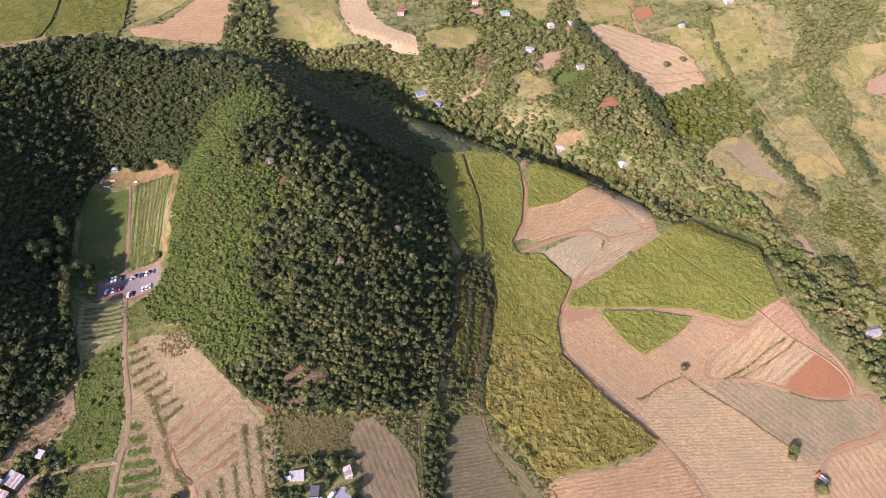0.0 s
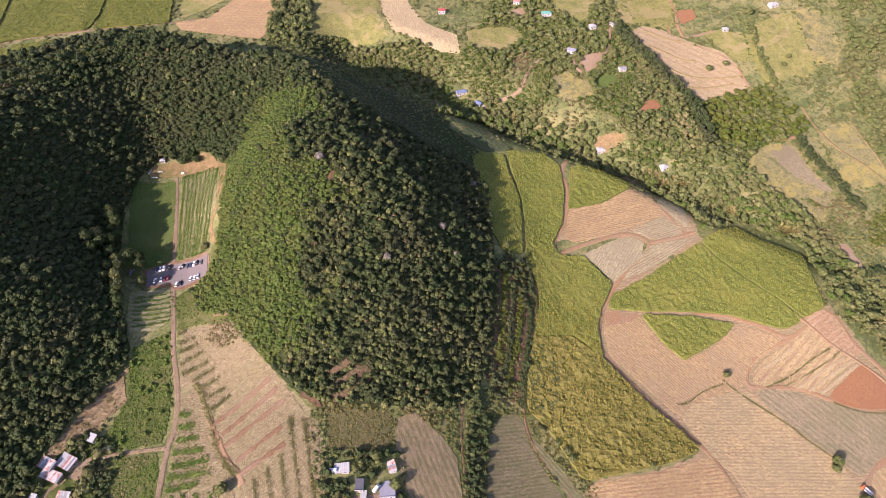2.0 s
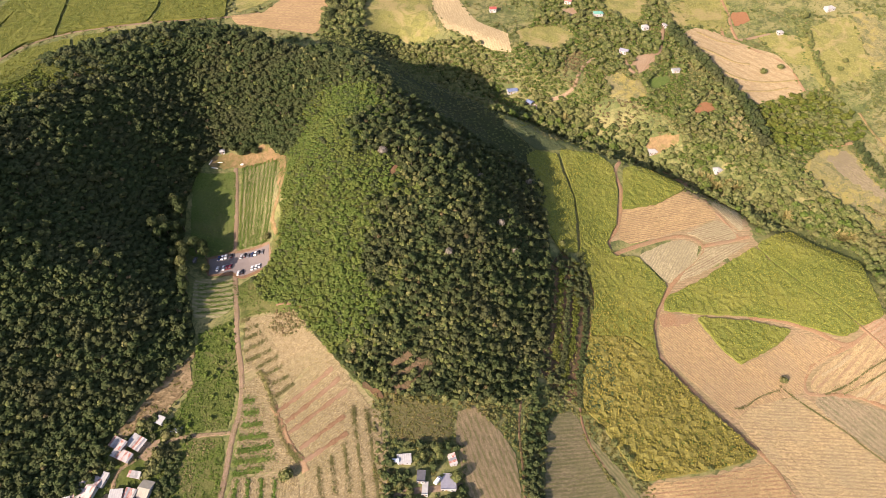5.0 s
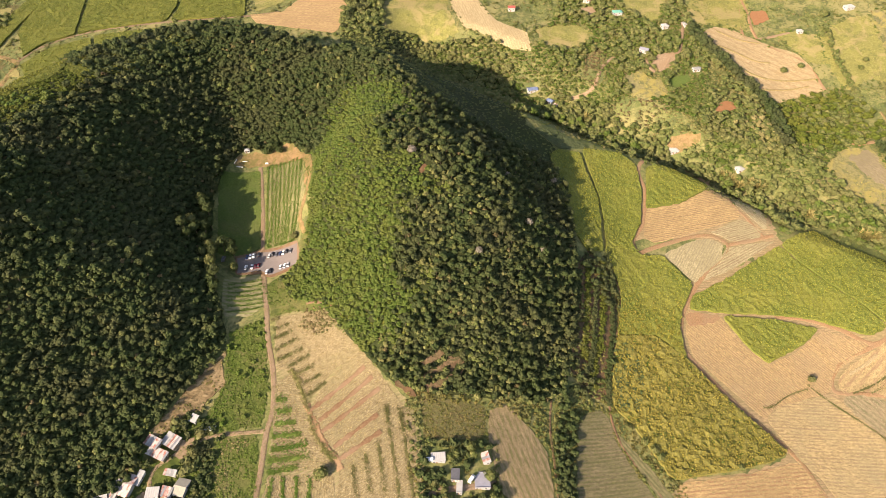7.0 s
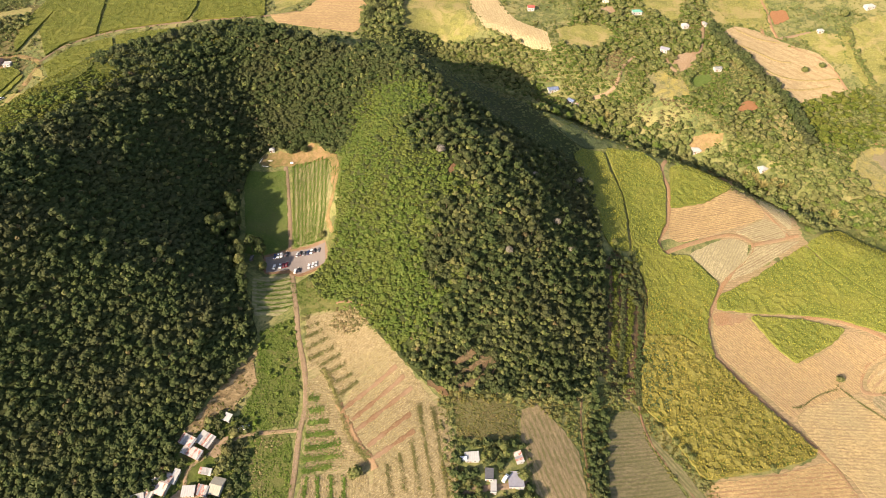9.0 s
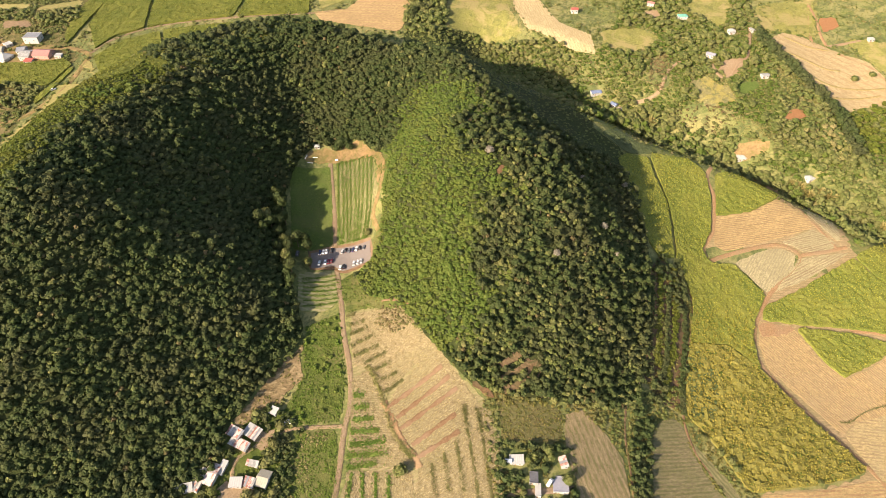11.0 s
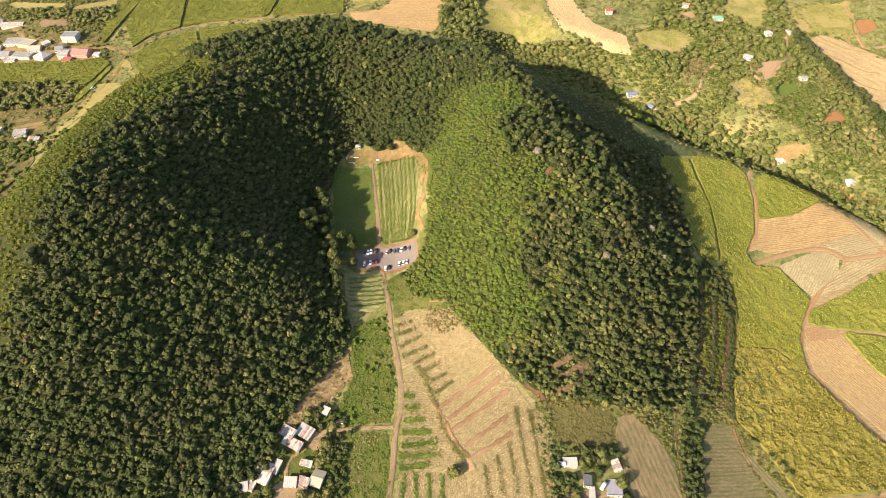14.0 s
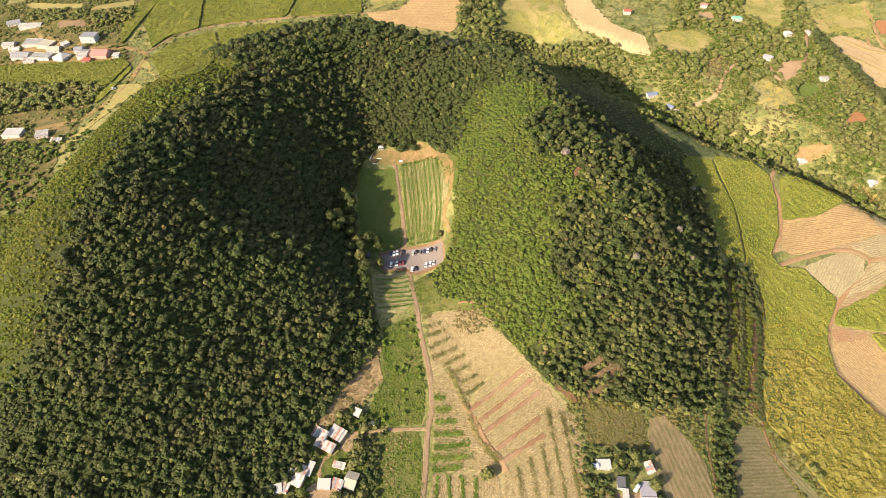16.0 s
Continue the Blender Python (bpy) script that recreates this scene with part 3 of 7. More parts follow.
def thicket(name, q, rng, shapes, size, material, label, category="trees", lift=0.9, squash=(0.85, 1.2), stems=True):
    if not len(q):
        return None
    v, f, n = spread(q, rng, shapes, size, lift, squash, 1.0 if stems else 0.0)
    idx = np.zeros(len(f), int)
    idx[n:] = 1
    return tagged(new(name, mesh_of(name, v, f, [material, M["bark"]], False, idx)), label, category, kind="stuff")


def cane(name, poly, material, label, high=2.0, spacing=1.7, blade=(0.8, 1.3), rough=0.5):
    """A stand of cane: a dense body with a ragged top of leaf tufts."""
    body = drape(name, poly, M[{"cane_leaves": "cane_bed", "far_cane_leaves": "cane_far_bed", "flowering_cane_leaves": "cane_gold_bed"}.get(material.name, "cane_grey_bed")], high - 0.35, 2.5 if spacing < 2.5 else 5.0, rough, high, 0.5, label, "sugarcane", "stuff")
    q, rng = scatter(poly, spacing, len(poly) * 11)
    v, f, _ = spread(q, rng, TUFTS, blade, 0.0, (0.9, 1.4))
    v[:, 2] += high - 0.5
    tops = new("leaf_tops", mesh_of("leaf_tops", v, f, material))
    tops.parent = body
    tops["kind"] = "stuff"
    return body


# ---- fields ----
HILL = [(-236, 119), (-237, 139), (-229, 161), (-222, 188), (-211, 208), (-218, 223), (-231, 247), (-240, 266), (-255, 321), (-255, 350), (-250, 366), (-245, 374), (-226, 374), (-214, 382), (-177, 347), (-175, 308), (-177, 289), (-177, 275), (-181, 264), (-190, 256), (-180, 239), (-158, 231), (-139, 212), (-121, 196), (-103, 183), (-84, 182), (-56, 186), (-20, 192), (-3, 209), (2, 241), (6, 280), (6, 312), (2, 370), (-13, 415), (-40, 440), (-100, 490), (-180, 515), (-290, 505), (-370, 455), (-415, 380), (-430, 300), (-425, 215), (-420, 120), (-400, 40), (-300, 40)]
cane("sugarcane_field", [(18, 421), (49, 424), (62, 413), (64, 384), (60, 353), (51, 334), (57, 324), (74, 327), (94, 305), (83, 284), (79, 268), (80, 245), (61, 260), (34, 255), (39, 286), (35, 303), (30, 318), (31, 348), (29, 373), (22, 398)], M["cane"], "tall green sugarcane standing beside a dirt lane")
cane("sugarcane_field", [(-4, 413), (16, 415), (19, 397), (27, 372), (28, 346), (28, 318), (15, 311), (3, 327), (-5, 362), (-10, 403)], M["cane"], "green sugarcane along the shaded foot of the hill")
cane("sugarcane_field", [(-22, 433), (-13, 442), (4, 434), (25, 424), (-2, 415)], M["cane_grey"], "dark grey-green young cane in a narrow plot", 1.2)
cane("sugarcane_field", [(70, 411), (82, 418), (129, 425), (119, 398), (95, 380), (66, 369), (69, 391)], M["cane"], "green sugarcane above the harvested field")
cane("sugarcane_field", [(33, 254), (60, 259), (80, 245), (104, 217), (135, 190), (127, 185), (110, 177.5), (91, 171.5), (61, 163), (58, 163), (51, 174), (43, 187), (37, 197), (27, 204), (27, 218), (30, 235)], M["cane_gold"], "ripe yellow-green sugarcane, clumpy and in flower", 2.2, 1.5, (0.8, 1.6), 1.0)
cane("sugarcane_field", [(92, 296), (122, 316), (150, 338), (167, 350), (180, 334), (198, 317), (215, 302), (228, 287), (214, 279), (194, 284), (178, 289), (149, 289), (111, 286), (88, 285)], M["cane"], "wide stand of yellow-green sugarcane")
cane("sugarcane_field", [(168.5, 351.5), (182, 362), (204, 377), (220, 361), (251, 353), (247, 334), (247, 317), (248, 299), (229.5, 288.5), (215.8, 303.6), (198.8, 318.6), (181.3, 335.4)], M["cane"], "yellow-green sugarcane beside the wooded ravine")
cane("sugarcane_field", [(112, 283), (148, 285), (179, 281), (166, 269), (137, 250), (124, 262)], M["cane"], "triangular plot of green sugarcane amid stubble")
for pts in ([(-487, 484), (-480, 508), (-458, 524), (-503, 663), (-539, 663), (-516, 528)], [(-455, 525), (-444, 533), (-379, 556), (-380, 584), (-398, 664), (-499, 662)], [(-375, 556), (-307, 572), (-329, 670), (-395, 664), (-377, 585)]):
    cane("sugarcane_field", pts, M["cane_far"], "broad green sugarcane field behind the crater", 2.0, 2.9, (1.0, 1.6))
cane("sugarcane_field", [(-519, 490), (-521, 527), (-525, 604), (-543, 664), (-553, 664), (-544, 604), (-540, 548), (-529, 504)], M["cane_far"], "strip of green sugarcane beside the village", 2.0, 2.9, (1.0, 1.6))
for pts in ([(-481, 470), (-469, 498), (-439, 519), (-365, 376), (-363, 359), (-367, 346), (-379, 337)], [(-437, 522), (-373, 543), (-278, 470), (-274, 463), (-304, 427), (-325, 383), (-351, 365), (-359, 369)]):
    cane("sugarcane_field", pts, M["cane_far"], "green sugarcane below the crater rim", 2.0, 2.7, (1.0, 1.6))

q, rng = scatter([(18, 421), (49, 424), (62, 413), (64, 384), (60, 353), (51, 334), (57, 324), (74, 327), (94, 305), (83, 284), (79, 268), (80, 245), (61, 260), (34, 255), (39, 286), (35, 303), (30, 318), (31, 348), (29, 373), (22, 398)], 1.6, 77)
q = q[rng.random(len(q)) < np.clip((292 - q[:, 1]) / 70, 0, 0.85)]
v, f, _ = spread(q, rng, TUFTS, (0.9, 1.6), 0.0, (0.9, 1.5))
v[:, 2] += 1.65
tagged(new("cane_flowers", mesh_of("cane_flowers", v, f, M["cane_gold"])), "yellowing tops where ripe cane runs into green", "sugarcane", kind="stuff")

TAN, PINK, GREY = (0.37, 0.275, 0.138), (0.36, 0.252, 0.122), (0.33, 0.28, 0.158)


def ribbon(line, width):
    """The outline of a strip along a line."""
    s, nrm = lane_edges(line, width)
    return np.vstack([s + nrm * width / 2, (s - nrm * width / 2)[::-1]])


SOIL = [[(-152, 169), (-124, 193)], [(-146, 163), (-119, 188)], [(-143, 157), (-114, 182)], [(-135, 149), (-113, 168)], [(-131, 143), (-110, 159)]]
BEDS = [[(-109, 173), (-106, 162), (-96, 128)], [(-101, 172), (-98, 161), (-89, 129)], [(-111, 153), (-104, 130)], [(-117, 147), (-112, 129)], [(-123, 141), (-119, 126)], [(-188, 223), (-183, 225)], [(-185, 217), (-176, 220)], [(-183, 211), (-173, 216)], [(-181, 204), (-168, 211)], [(-178, 198), (-164, 205)], [(-171, 194), (-159, 201)], [(-164, 190), (-155, 195)], [(-159, 185), (-150, 189)], [(-155, 178), (-146, 185)]]


def straw_cover(name, angle):
    """A cover of straw: cream stalks over dark soil."""
    return earth(name, (0.10, 0.076, 0.04), (0.215, 0.172, 0.096), (0.40, 0.335, 0.195), angle, 1.4, (0.17, 0.13, 0.07), 0.45, (0.19, 0.165, 0.085), 1.0, 1.5)


def field(poly, material, label, lift=0.3, straw=0.0, ragged=0.5, tone="straw", avoid=(), tall=(0.15, 0.5), rough=0.05):
    """A field; straw: the spacing of the litter of stalks that lies on it."""
    ob = drape("field", poly, material, lift, 4.0 if rough < 0.1 else 2.0, rough, 0.5, ragged, label, "field")
    if straw:
        q, rng = scatter(poly, straw, len(poly) * 13 + int(abs(poly[0][0])), 0.5, avoid)
        v, f, _ = spread(q, rng, TUFTS, (0.4, 1.1) if straw > 1.2 else (0.3, 0.75), 0.0, tall)
        v[:, 2] += lift
        top = new("litter", mesh_of("litter", v, f, M[tone]))
        top.parent = ob
        top["kind"] = "stuff"
    return ob


field([(89, 306), (148, 337), (121, 346), (99, 347), (52, 338), (64, 383), (132, 432), (169, 384), (167, 357), (255, 300), (267, 275), (287, 241), (306, 236), (316, 199), (299, 162), (53, 145), (62, 163), (108, 175), (136, 188), (79, 250), (81, 286)], stubble("dry_farmland", (0.30, 0.215, 0.12), 10, 2.0, (0.2, 0.16, 0.08), 0.45, (0.21, 0.18, 0.08)), "dry weedy ground between the harvested fields", 0.12, ragged=1.5)
field([(-187, 228), (-171, 231), (-152, 229), (-137, 212), (-121, 196), (-103, 182), (-92, 170), (-86, 151), (-81, 120), (-168, 111), (-167, 132), (-172, 164), (-178, 191)], stubble("dry_farmland_near", (0.26, 0.205, 0.12), 30, 2.0, (0.15, 0.15, 0.06), 0.45, (0.16, 0.16, 0.06)), "dry weedy ground between vegetable strips", 0.12, ragged=1.5)
field([(66, 368), (93, 380), (123, 403), (140, 386), (142, 374), (122, 363), (101, 353), (84, 345), (69, 338), (61, 342), (64, 356)], stubble("stubble_loop", PINK, 20, 1.6), "harvested cane stubble on pinkish soil", straw=1.75, tone="straw")
field([(75, 329), (85, 336), (99, 345), (113, 350), (124, 346), (119, 332), (102, 315), (96, 308)], stubble("stubble_grey", GREY, 60, 1.8, (0.22, 0.19, 0.12)), "grey cane trash in combed rows", straw=1.75, tone="ash")
field([(114, 355), (142, 373), (157, 363), (153, 356), (129, 349), (121, 355)], stubble("stubble_pale", GREY, 25, 1.6), "pale dry stubble inside a lane bend", straw=1.75, tone="ash")
field([(126, 343), (153, 352), (166, 355), (148, 341), (129, 326), (102, 310), (107, 318)], stubble("stubble_pale_b", GREY, 35, 1.8), "narrow wedge of pale dry stubble", straw=1.75, tone="ash")
field([(154, 413), (164, 391), (161, 365), (157, 364), (148, 378), (140, 388)], stubble("stubble_pale_c", GREY, -50, 1.8), "sliver of pale stubble beside the ravine", straw=1.75, tone="ash")
field([(86, 284), (110, 283), (122, 262), (138, 250), (156, 260), (183, 281), (212, 274), (206, 267), (181, 249), (176, 236), (153, 227), (136, 220), (126, 210), (118, 216), (85, 248), (83, 264)], stubble("stubble_big", PINK, -42, 1.7, (0.23, 0.15, 0.09), 0.5, (0.30, 0.225, 0.13)), "wide harvested cane field with slanting tilled rows", straw=1.75)
field([(126, 210), (136, 220), (153, 227), (176, 234), (194, 219), (226, 196), (238, 176), (243, 158), (169, 153), (154, 176), (140, 189)], stubble("stubble_big_low", TAN, 6, 2.0, (0.24, 0.17, 0.1), 0.5, (0.27, 0.23, 0.13)), "wide harvested cane field with level tilled rows", straw=1.75)
field([(86, 284), (112, 283.5), (106, 277), (94, 274), (85, 270)], M["red_lane"], "corner of bare red earth beside the lane", 0.45, ragged=1.2)
field([(62, 161), (104, 172), (140, 186), (153, 169), (159, 152), (57, 145)], stubble("stubble_pink", PINK, 12, 2.2, (0.23, 0.125, 0.075)), "harvested field on pink soil with wheel tracks", straw=1.75, tone="straw")
field([(182, 243), (194, 257), (215, 270), (236, 286), (250, 295), (258, 286), (262, 262), (240, 248), (227, 236), (200, 240), (184, 236)], stubble("stubble_strips", TAN, 45, 5.0, (0.24, 0.15, 0.09)), "harvested plots in pale and pink strips", straw=1.75, tone="straw")
field([(264, 260), (250, 249), (233, 235), (239, 231), (253, 229), (276, 231), (283, 236), (282, 245), (273, 253)], M["red"], "bare tilled plot of brick-red soil", 0.42, ragged=0.3)
field([(229, 289), (247, 298), (253, 289), (260, 277), (266, 266), (255, 266), (245, 273), (236, 282)], stubble("pink_corner", (0.33, 0.205, 0.115), 35, 4.0, (0.38, 0.28, 0.17), 0.35), "pinkish bare plot beside the ravine", 0.42, straw=1.75)
field([(182, 233), (198, 237), (237, 230), (269, 227), (299, 234), (300, 220), (290, 210), (258, 199), (240, 184), (226, 195), (203, 211), (184, 226)], stubble("fallow", (0.27, 0.21, 0.125), -38, 4.0, (0.15, 0.14, 0.07), 0.5, (0.15, 0.145, 0.075)), "grey-brown fallow field with green weeds", straw=1.75, tone="ash")
field([(251, 190), (289, 203), (313, 210), (291, 161), (244, 158), (242, 176)], stubble("stubble_corner", TAN, -65, 5.0, (0.24, 0.15, 0.09)), "straw-coloured harvested field in strips", straw=1.75, tone="straw")
field([(6, 194), (18, 202), (25, 196), (27, 183), (36, 166), (46, 152), (50, 145), (0, 142), (1, 149), (3, 183)], stubble("plot_dark", (0.165, 0.135, 0.078), 14, 2.2, (0.085, 0.09, 0.035), 0.55, (0.12, 0.12, 0.055)), "grey-brown plot with low crop rows", straw=1.15, tone="bed_weeds", tall=(0.1, 0.35))
field([(29, 189), (36, 180), (46, 169), (53, 159), (60, 150), (61, 146), (52, 145), (47, 154), (38, 168), (30, 182)], stubble("plot_edge", (0.17, 0.15, 0.075), -50, 2.2, (0.09, 0.10, 0.04), 0.5), "strip of weeds between track and cane")
field([(-51, 181), (-41, 187), (-25, 177), (-16, 167), (-13, 148), (-12, 140), (-42, 137), (-44, 143), (-51, 165)], stubble("plot_brown", (0.27, 0.2, 0.115), -62, 3.4, (0.12, 0.12, 0.045), 0.55), "brown plot in long strips, half weedy", straw=1.15, tone="bed_weeds", tall=(0.1, 0.3))
field([(-91, 180), (-71, 182), (-54, 183), (-53, 165), (-63, 161), (-86, 158)], stubble("plot_scrub", (0.13, 0.115, 0.05), 0, 3.0, (0.08, 0.09, 0.03), 0.55), "overgrown plot of dry maize and weeds")
field([(-138, 194), (-123, 197), (-105, 180), (-93, 168), (-89, 150), (-84, 119), (-129, 115), (-130, 143), (-152, 166), (-150, 178)], straw_cover("stubble_near", 40), "harvested field covered with straw", straw=1.3, rough=0.16, tone="straw", avoid=[ribbon(s, 1.0) for s in SOIL + BEDS])
field([(-185, 225), (-170, 227), (-154, 228), (-137, 211), (-121, 196), (-140, 194), (-147, 185), (-156, 177), (-173, 194), (-177, 191)], straw_cover("strips_up", 40), "straw-covered vegetable strips by the lane", straw=1.3, rough=0.16, tone="straw", avoid=[ribbon(s, 1.2) for s in SOIL + BEDS])
field([(-176, 184), (-167, 191), (-160, 181), (-153, 165), (-133, 144), (-135, 138), (-142, 137), (-166, 134), (-171, 158)], straw_cover("strips_left", 5), "vegetable beds of straw and green rows", straw=1.3, rough=0.16, tone="straw")
field([(-168, 132), (-133, 137), (-128, 115), (-166, 111)], straw_cover("strips_low", -85), "vegetable beds beside the lane", straw=1.3, rough=0.16, tone="straw")
field([(-226, 358), (-202, 364), (-184, 315), (-185, 303), (-185, 289), (-189, 282), (-206, 281)], stubble("garden_rows", (0.215, 0.195, 0.095), -86, 2.4, (0.08, 0.115, 0.028), 0.5), "vegetable garden in long rows on the crater floor")
field([(-259, 345), (-231, 356), (-211, 282), (-223, 273), (-237, 271)], M["lawn"], "rough green meadow on the crater floor, partly in shade")
field([(-227, 251), (-205, 260), (-195, 232), (-203, 225), (-217, 221)], stubble("garden_low", (0.27, 0.24, 0.13), 8, 3.0, (0.13, 0.17, 0.04), 0.55), "vegetable beds in short rows below the car park")
field([(-211, 212), (-193, 225), (-184, 197), (-179, 180), (-178, 158), (-199, 153), (-211, 153), (-205, 176), (-207, 193)], M["grass"], "lush green meadow beside the lane", 0.2, ragged=1.2)
field([(-198, 149), (-178, 153), (-170, 115), (-204, 110), (-207, 132)], M["grass"], "weedy meadow with brown patches", 0.2, ragged=1.2)
field([(-251, 356), (-251, 365), (-238, 372), (-230, 370), (-223, 372), (-218, 379), (-211, 377), (-199, 373), (-190, 355), (-185, 331), (-186, 319), (-191, 342), (-199, 363), (-226, 361), (-231, 359)], M["clearing"], "bare brown clearing at the head of the crater", 0.35, ragged=1.2)
field([(-199, 363), (-176, 342), (-171, 306), (-174, 287), (-173, 273), (-178, 261), (-186, 255), (-177, 237), (-154, 230), (-137, 211), (-140, 209), (-153, 226), (-174, 228), (-189, 226), (-198, 251), (-183, 263), (-178, 265), (-182, 280), (-179, 289), (-178, 308)], M["grass"], "strip of rough grass beside the garden", 0.3, ragged=1.0)
field([(-226, 273), (-212, 280), (-184, 282.5), (-178.5, 265), (-199, 256.5), (-206, 261), (-221, 256)], M["red_strip"], "trodden reddish earth round the car park", 0.36, ragged=0.5)
field([(-224, 271), (-211, 277), (-208, 278), (-184, 280), (-181, 266), (-199, 259), (-206, 263), (-220, 258)], M["gravel"], "gravel car park on the crater floor", 0.6, ragged=0.1)
field([(-208, 203), (-210, 190), (-203, 179), (-210, 172), (-213, 163), (-219, 160), (-226, 149), (-236, 137), (-238, 140), (-229, 159), (-221, 178), (-214, 193)], M["slip"], "eroded bare bank of yellow earth below the forest", 0.3, ragged=0.9)
field([(-376, 586), (-332, 594), (-369, 707), (-413, 711)], stubble("brown_north", (0.21, 0.14, 0.095), 82, 4.0, (0.13, 0.09, 0.06)), "freshly ploughed brown field")
field([(-298, 581), (-281, 597), (-261, 625), (-257, 704), (-339, 706)], M["pasture"], "dull green field behind the rim")
field([(-303, 575), (-272, 584), (-253, 629), (-221, 679), (-203, 585), (-213, 553), (-292, 561)], stubble("stubble_north", PINK, 10, 3.0, (0.3, 0.19, 0.11)), "harvested field on a far slope")
field([(-122, 706), (-90, 707), (-78, 634), (-59, 600), (-27, 583), (-23, 554), (-45, 560), (-69, 577), (-91, 587), (-104, 615)], stubble("stubble_ribbon", (0.42, 0.33, 0.18), 110, 2.5, (0.33, 0.24, 0.13), 0.35), "long ribbon of harvested cane", straw=3, tone="straw")
field([(138, 590), (158, 606), (175, 604), (199, 592), (212, 586), (234, 580), (245, 565), (251, 536), (236, 530), (215, 524), (204, 512), (195, 520), (181, 534), (171, 547), (151, 560), (139, 575)], stubble("stubble_ne", (0.355, 0.27, 0.15), -25, 7.0, (0.27, 0.19, 0.10), 0.4), "straw-coloured harvested slope with terraces", straw=3, tone="straw")
field([(262, 599), (278, 620), (304, 636), (318, 636), (321, 611), (320, 584), (319, 558), (307, 547), (294, 551), (274, 535), (264, 552), (261, 573)], M["pasture"], "yellow-green pasture on a far slope", ragged=2.2, straw=1.9, tone="pasture_tuft", tall=(0.5, 1.0))
field([(322, 644), (342, 639), (352, 611), (350, 584), (350, 562), (343, 549), (334, 566), (321, 566), (320, 588), (319, 615)], M["ochre"], "dry ochre pasture on a far slope", ragged=2.2, straw=3.2, tone="hay")
field([(397, 569), (408, 582), (435, 586), (480, 579), (466, 540), (433, 559), (414, 548), (400, 530), (394, 534)], M["pasture"], "yellow-green terraced field", ragged=2.2, straw=1.9, tone="pasture_tuft", tall=(0.5, 1.0))
field([(228, 443), (251, 466), (275, 470), (280, 457), (288, 433), (297, 419), (287, 404), (266, 407), (242, 411), (233, 425)], M["ochre"], "rough ochre grass on the ravine side", ragged=2.2, straw=3.2, tone="bloom")
field([(251, 454), (267, 466), (274, 459), (284, 435), (297, 420), (289, 415), (274, 426), (260, 439)], stubble("ochre_brown", (0.235, 0.19, 0.115), -40, 3.0, (0.2, 0.17, 0.08), 0.4), "grey-brown bare slope amid yellow grass", 0.45, ragged=2.5)
field([(250, 422), (268, 405), (286, 395), (277, 381), (265, 395), (250, 409)], M["ochre"], "band of yellow flowering weeds", ragged=2.2, straw=2.6, tone="bloom")
for pts in ([(140, 645), (188, 648), (194, 630), (191, 604), (158, 608), (150, 617)], [(218, 605), (243, 611), (261, 603), (260, 569), (247, 568), (232, 584)], [(-19, 590), (0, 597), (22, 599), (40, 587), (24, 565), (-3, 560), (-15, 567)], [(86, 695), (124, 698), (105, 608), (96, 602), (85, 615), (68, 628)], [(135, 640), (161, 656), (201, 664), (193, 607), (168, 613), (139, 603)]):
    field(pts, M["pasture"], "yellow-green rough pasture near the hamlet", ragged=2.4, straw=1.9, tone="pasture_tuft", tall=(0.5, 1.0))
for pts in ([(376, 559), (394, 563), (392, 534), (397, 526), (403, 514), (452, 502), (446, 486), (411, 493), (382, 501), (383, 534)], [(376, 497), (410, 491), (411, 422), (384, 432), (388, 468), (370, 474)]):
    field(pts, M["ochre"], "dry tan grass slope", ragged=2.4, straw=2.2, tone="hay", tall=(0.4, 0.8))
field([(63, 525), (76, 532), (99, 517), (101, 503), (81, 495), (68, 502)], M["ochre"], "bright yellow grass below the hamlet", ragged=2.4, straw=2.6, tone="bloom")
field([(102, 523), (120, 531), (125, 524), (112, 512), (100, 512)], M["lawn"], "small mown plot beside a house", ragged=1.0)
field([(27, 626), (39, 632), (43, 622), (34, 613)], M["sand"], "patch of bare earth on the slope", ragged=2.0)
field([(199, 636), (216, 638), (216, 623), (200, 615), (198, 622)], M["red"], "small red-earth plot", ragged=1.0)
field([(407, 537), (430, 549), (463, 534), (455, 511), (415, 519), (403, 524)], M["sand"], "bare pinkish terrace", ragged=1.5)
field([(283, 366), (291, 365), (296, 354), (299, 342), (293, 340), (288, 353)], M["sand"], "worn bare patch above the ravine", ragged=1.5)
field([(-760, 470), (-700, 440), (-640, 412), (-600, 408), (-500, 418), (-497, 470), (-520, 490), (-520, 530), (-530, 580), (-600, 592), (-700, 592), (-780, 560)], M["scrub_floor"], "rough brown ground round the village", 0.12, ragged=2.5)
field([(-640, 372), (-560, 340), (-500, 342), (-492, 362), (-498, 376), (-503, 405), (-560, 412), (-630, 408)], M["scrub_floor"], "rough brown grass below the village road", 0.12, ragged=2.5)
field([(-608, 527), (-577, 524), (-569, 515), (-599, 513)], stubble("plot_village", (0.2, 0.14, 0.09), 0, 3.0), "ploughed brown plot behind the village", ragged=1.0)
for pts in ([(-686, 581), (-679, 586), (-604, 566), (-597, 553), (-665, 566)], [(-587, 551), (-574, 563), (-551, 578), (-543, 562), (-577, 544)]):
    field(pts, M["hayfield"], "strip of dry straw behind the village", ragged=1.5)
cane("sugarcane_field", [(-658, 447), (-589, 452), (-541, 458), (-520, 461), (-508, 465), (-495, 457), (-497, 441), (-500, 424), (-523, 425), (-540, 426), (-571, 423), (-635, 416)], M["cane_far"], "yellow-green cane and brush below the village", 1.8, 2.4, (1.0, 1.8), 0.4)
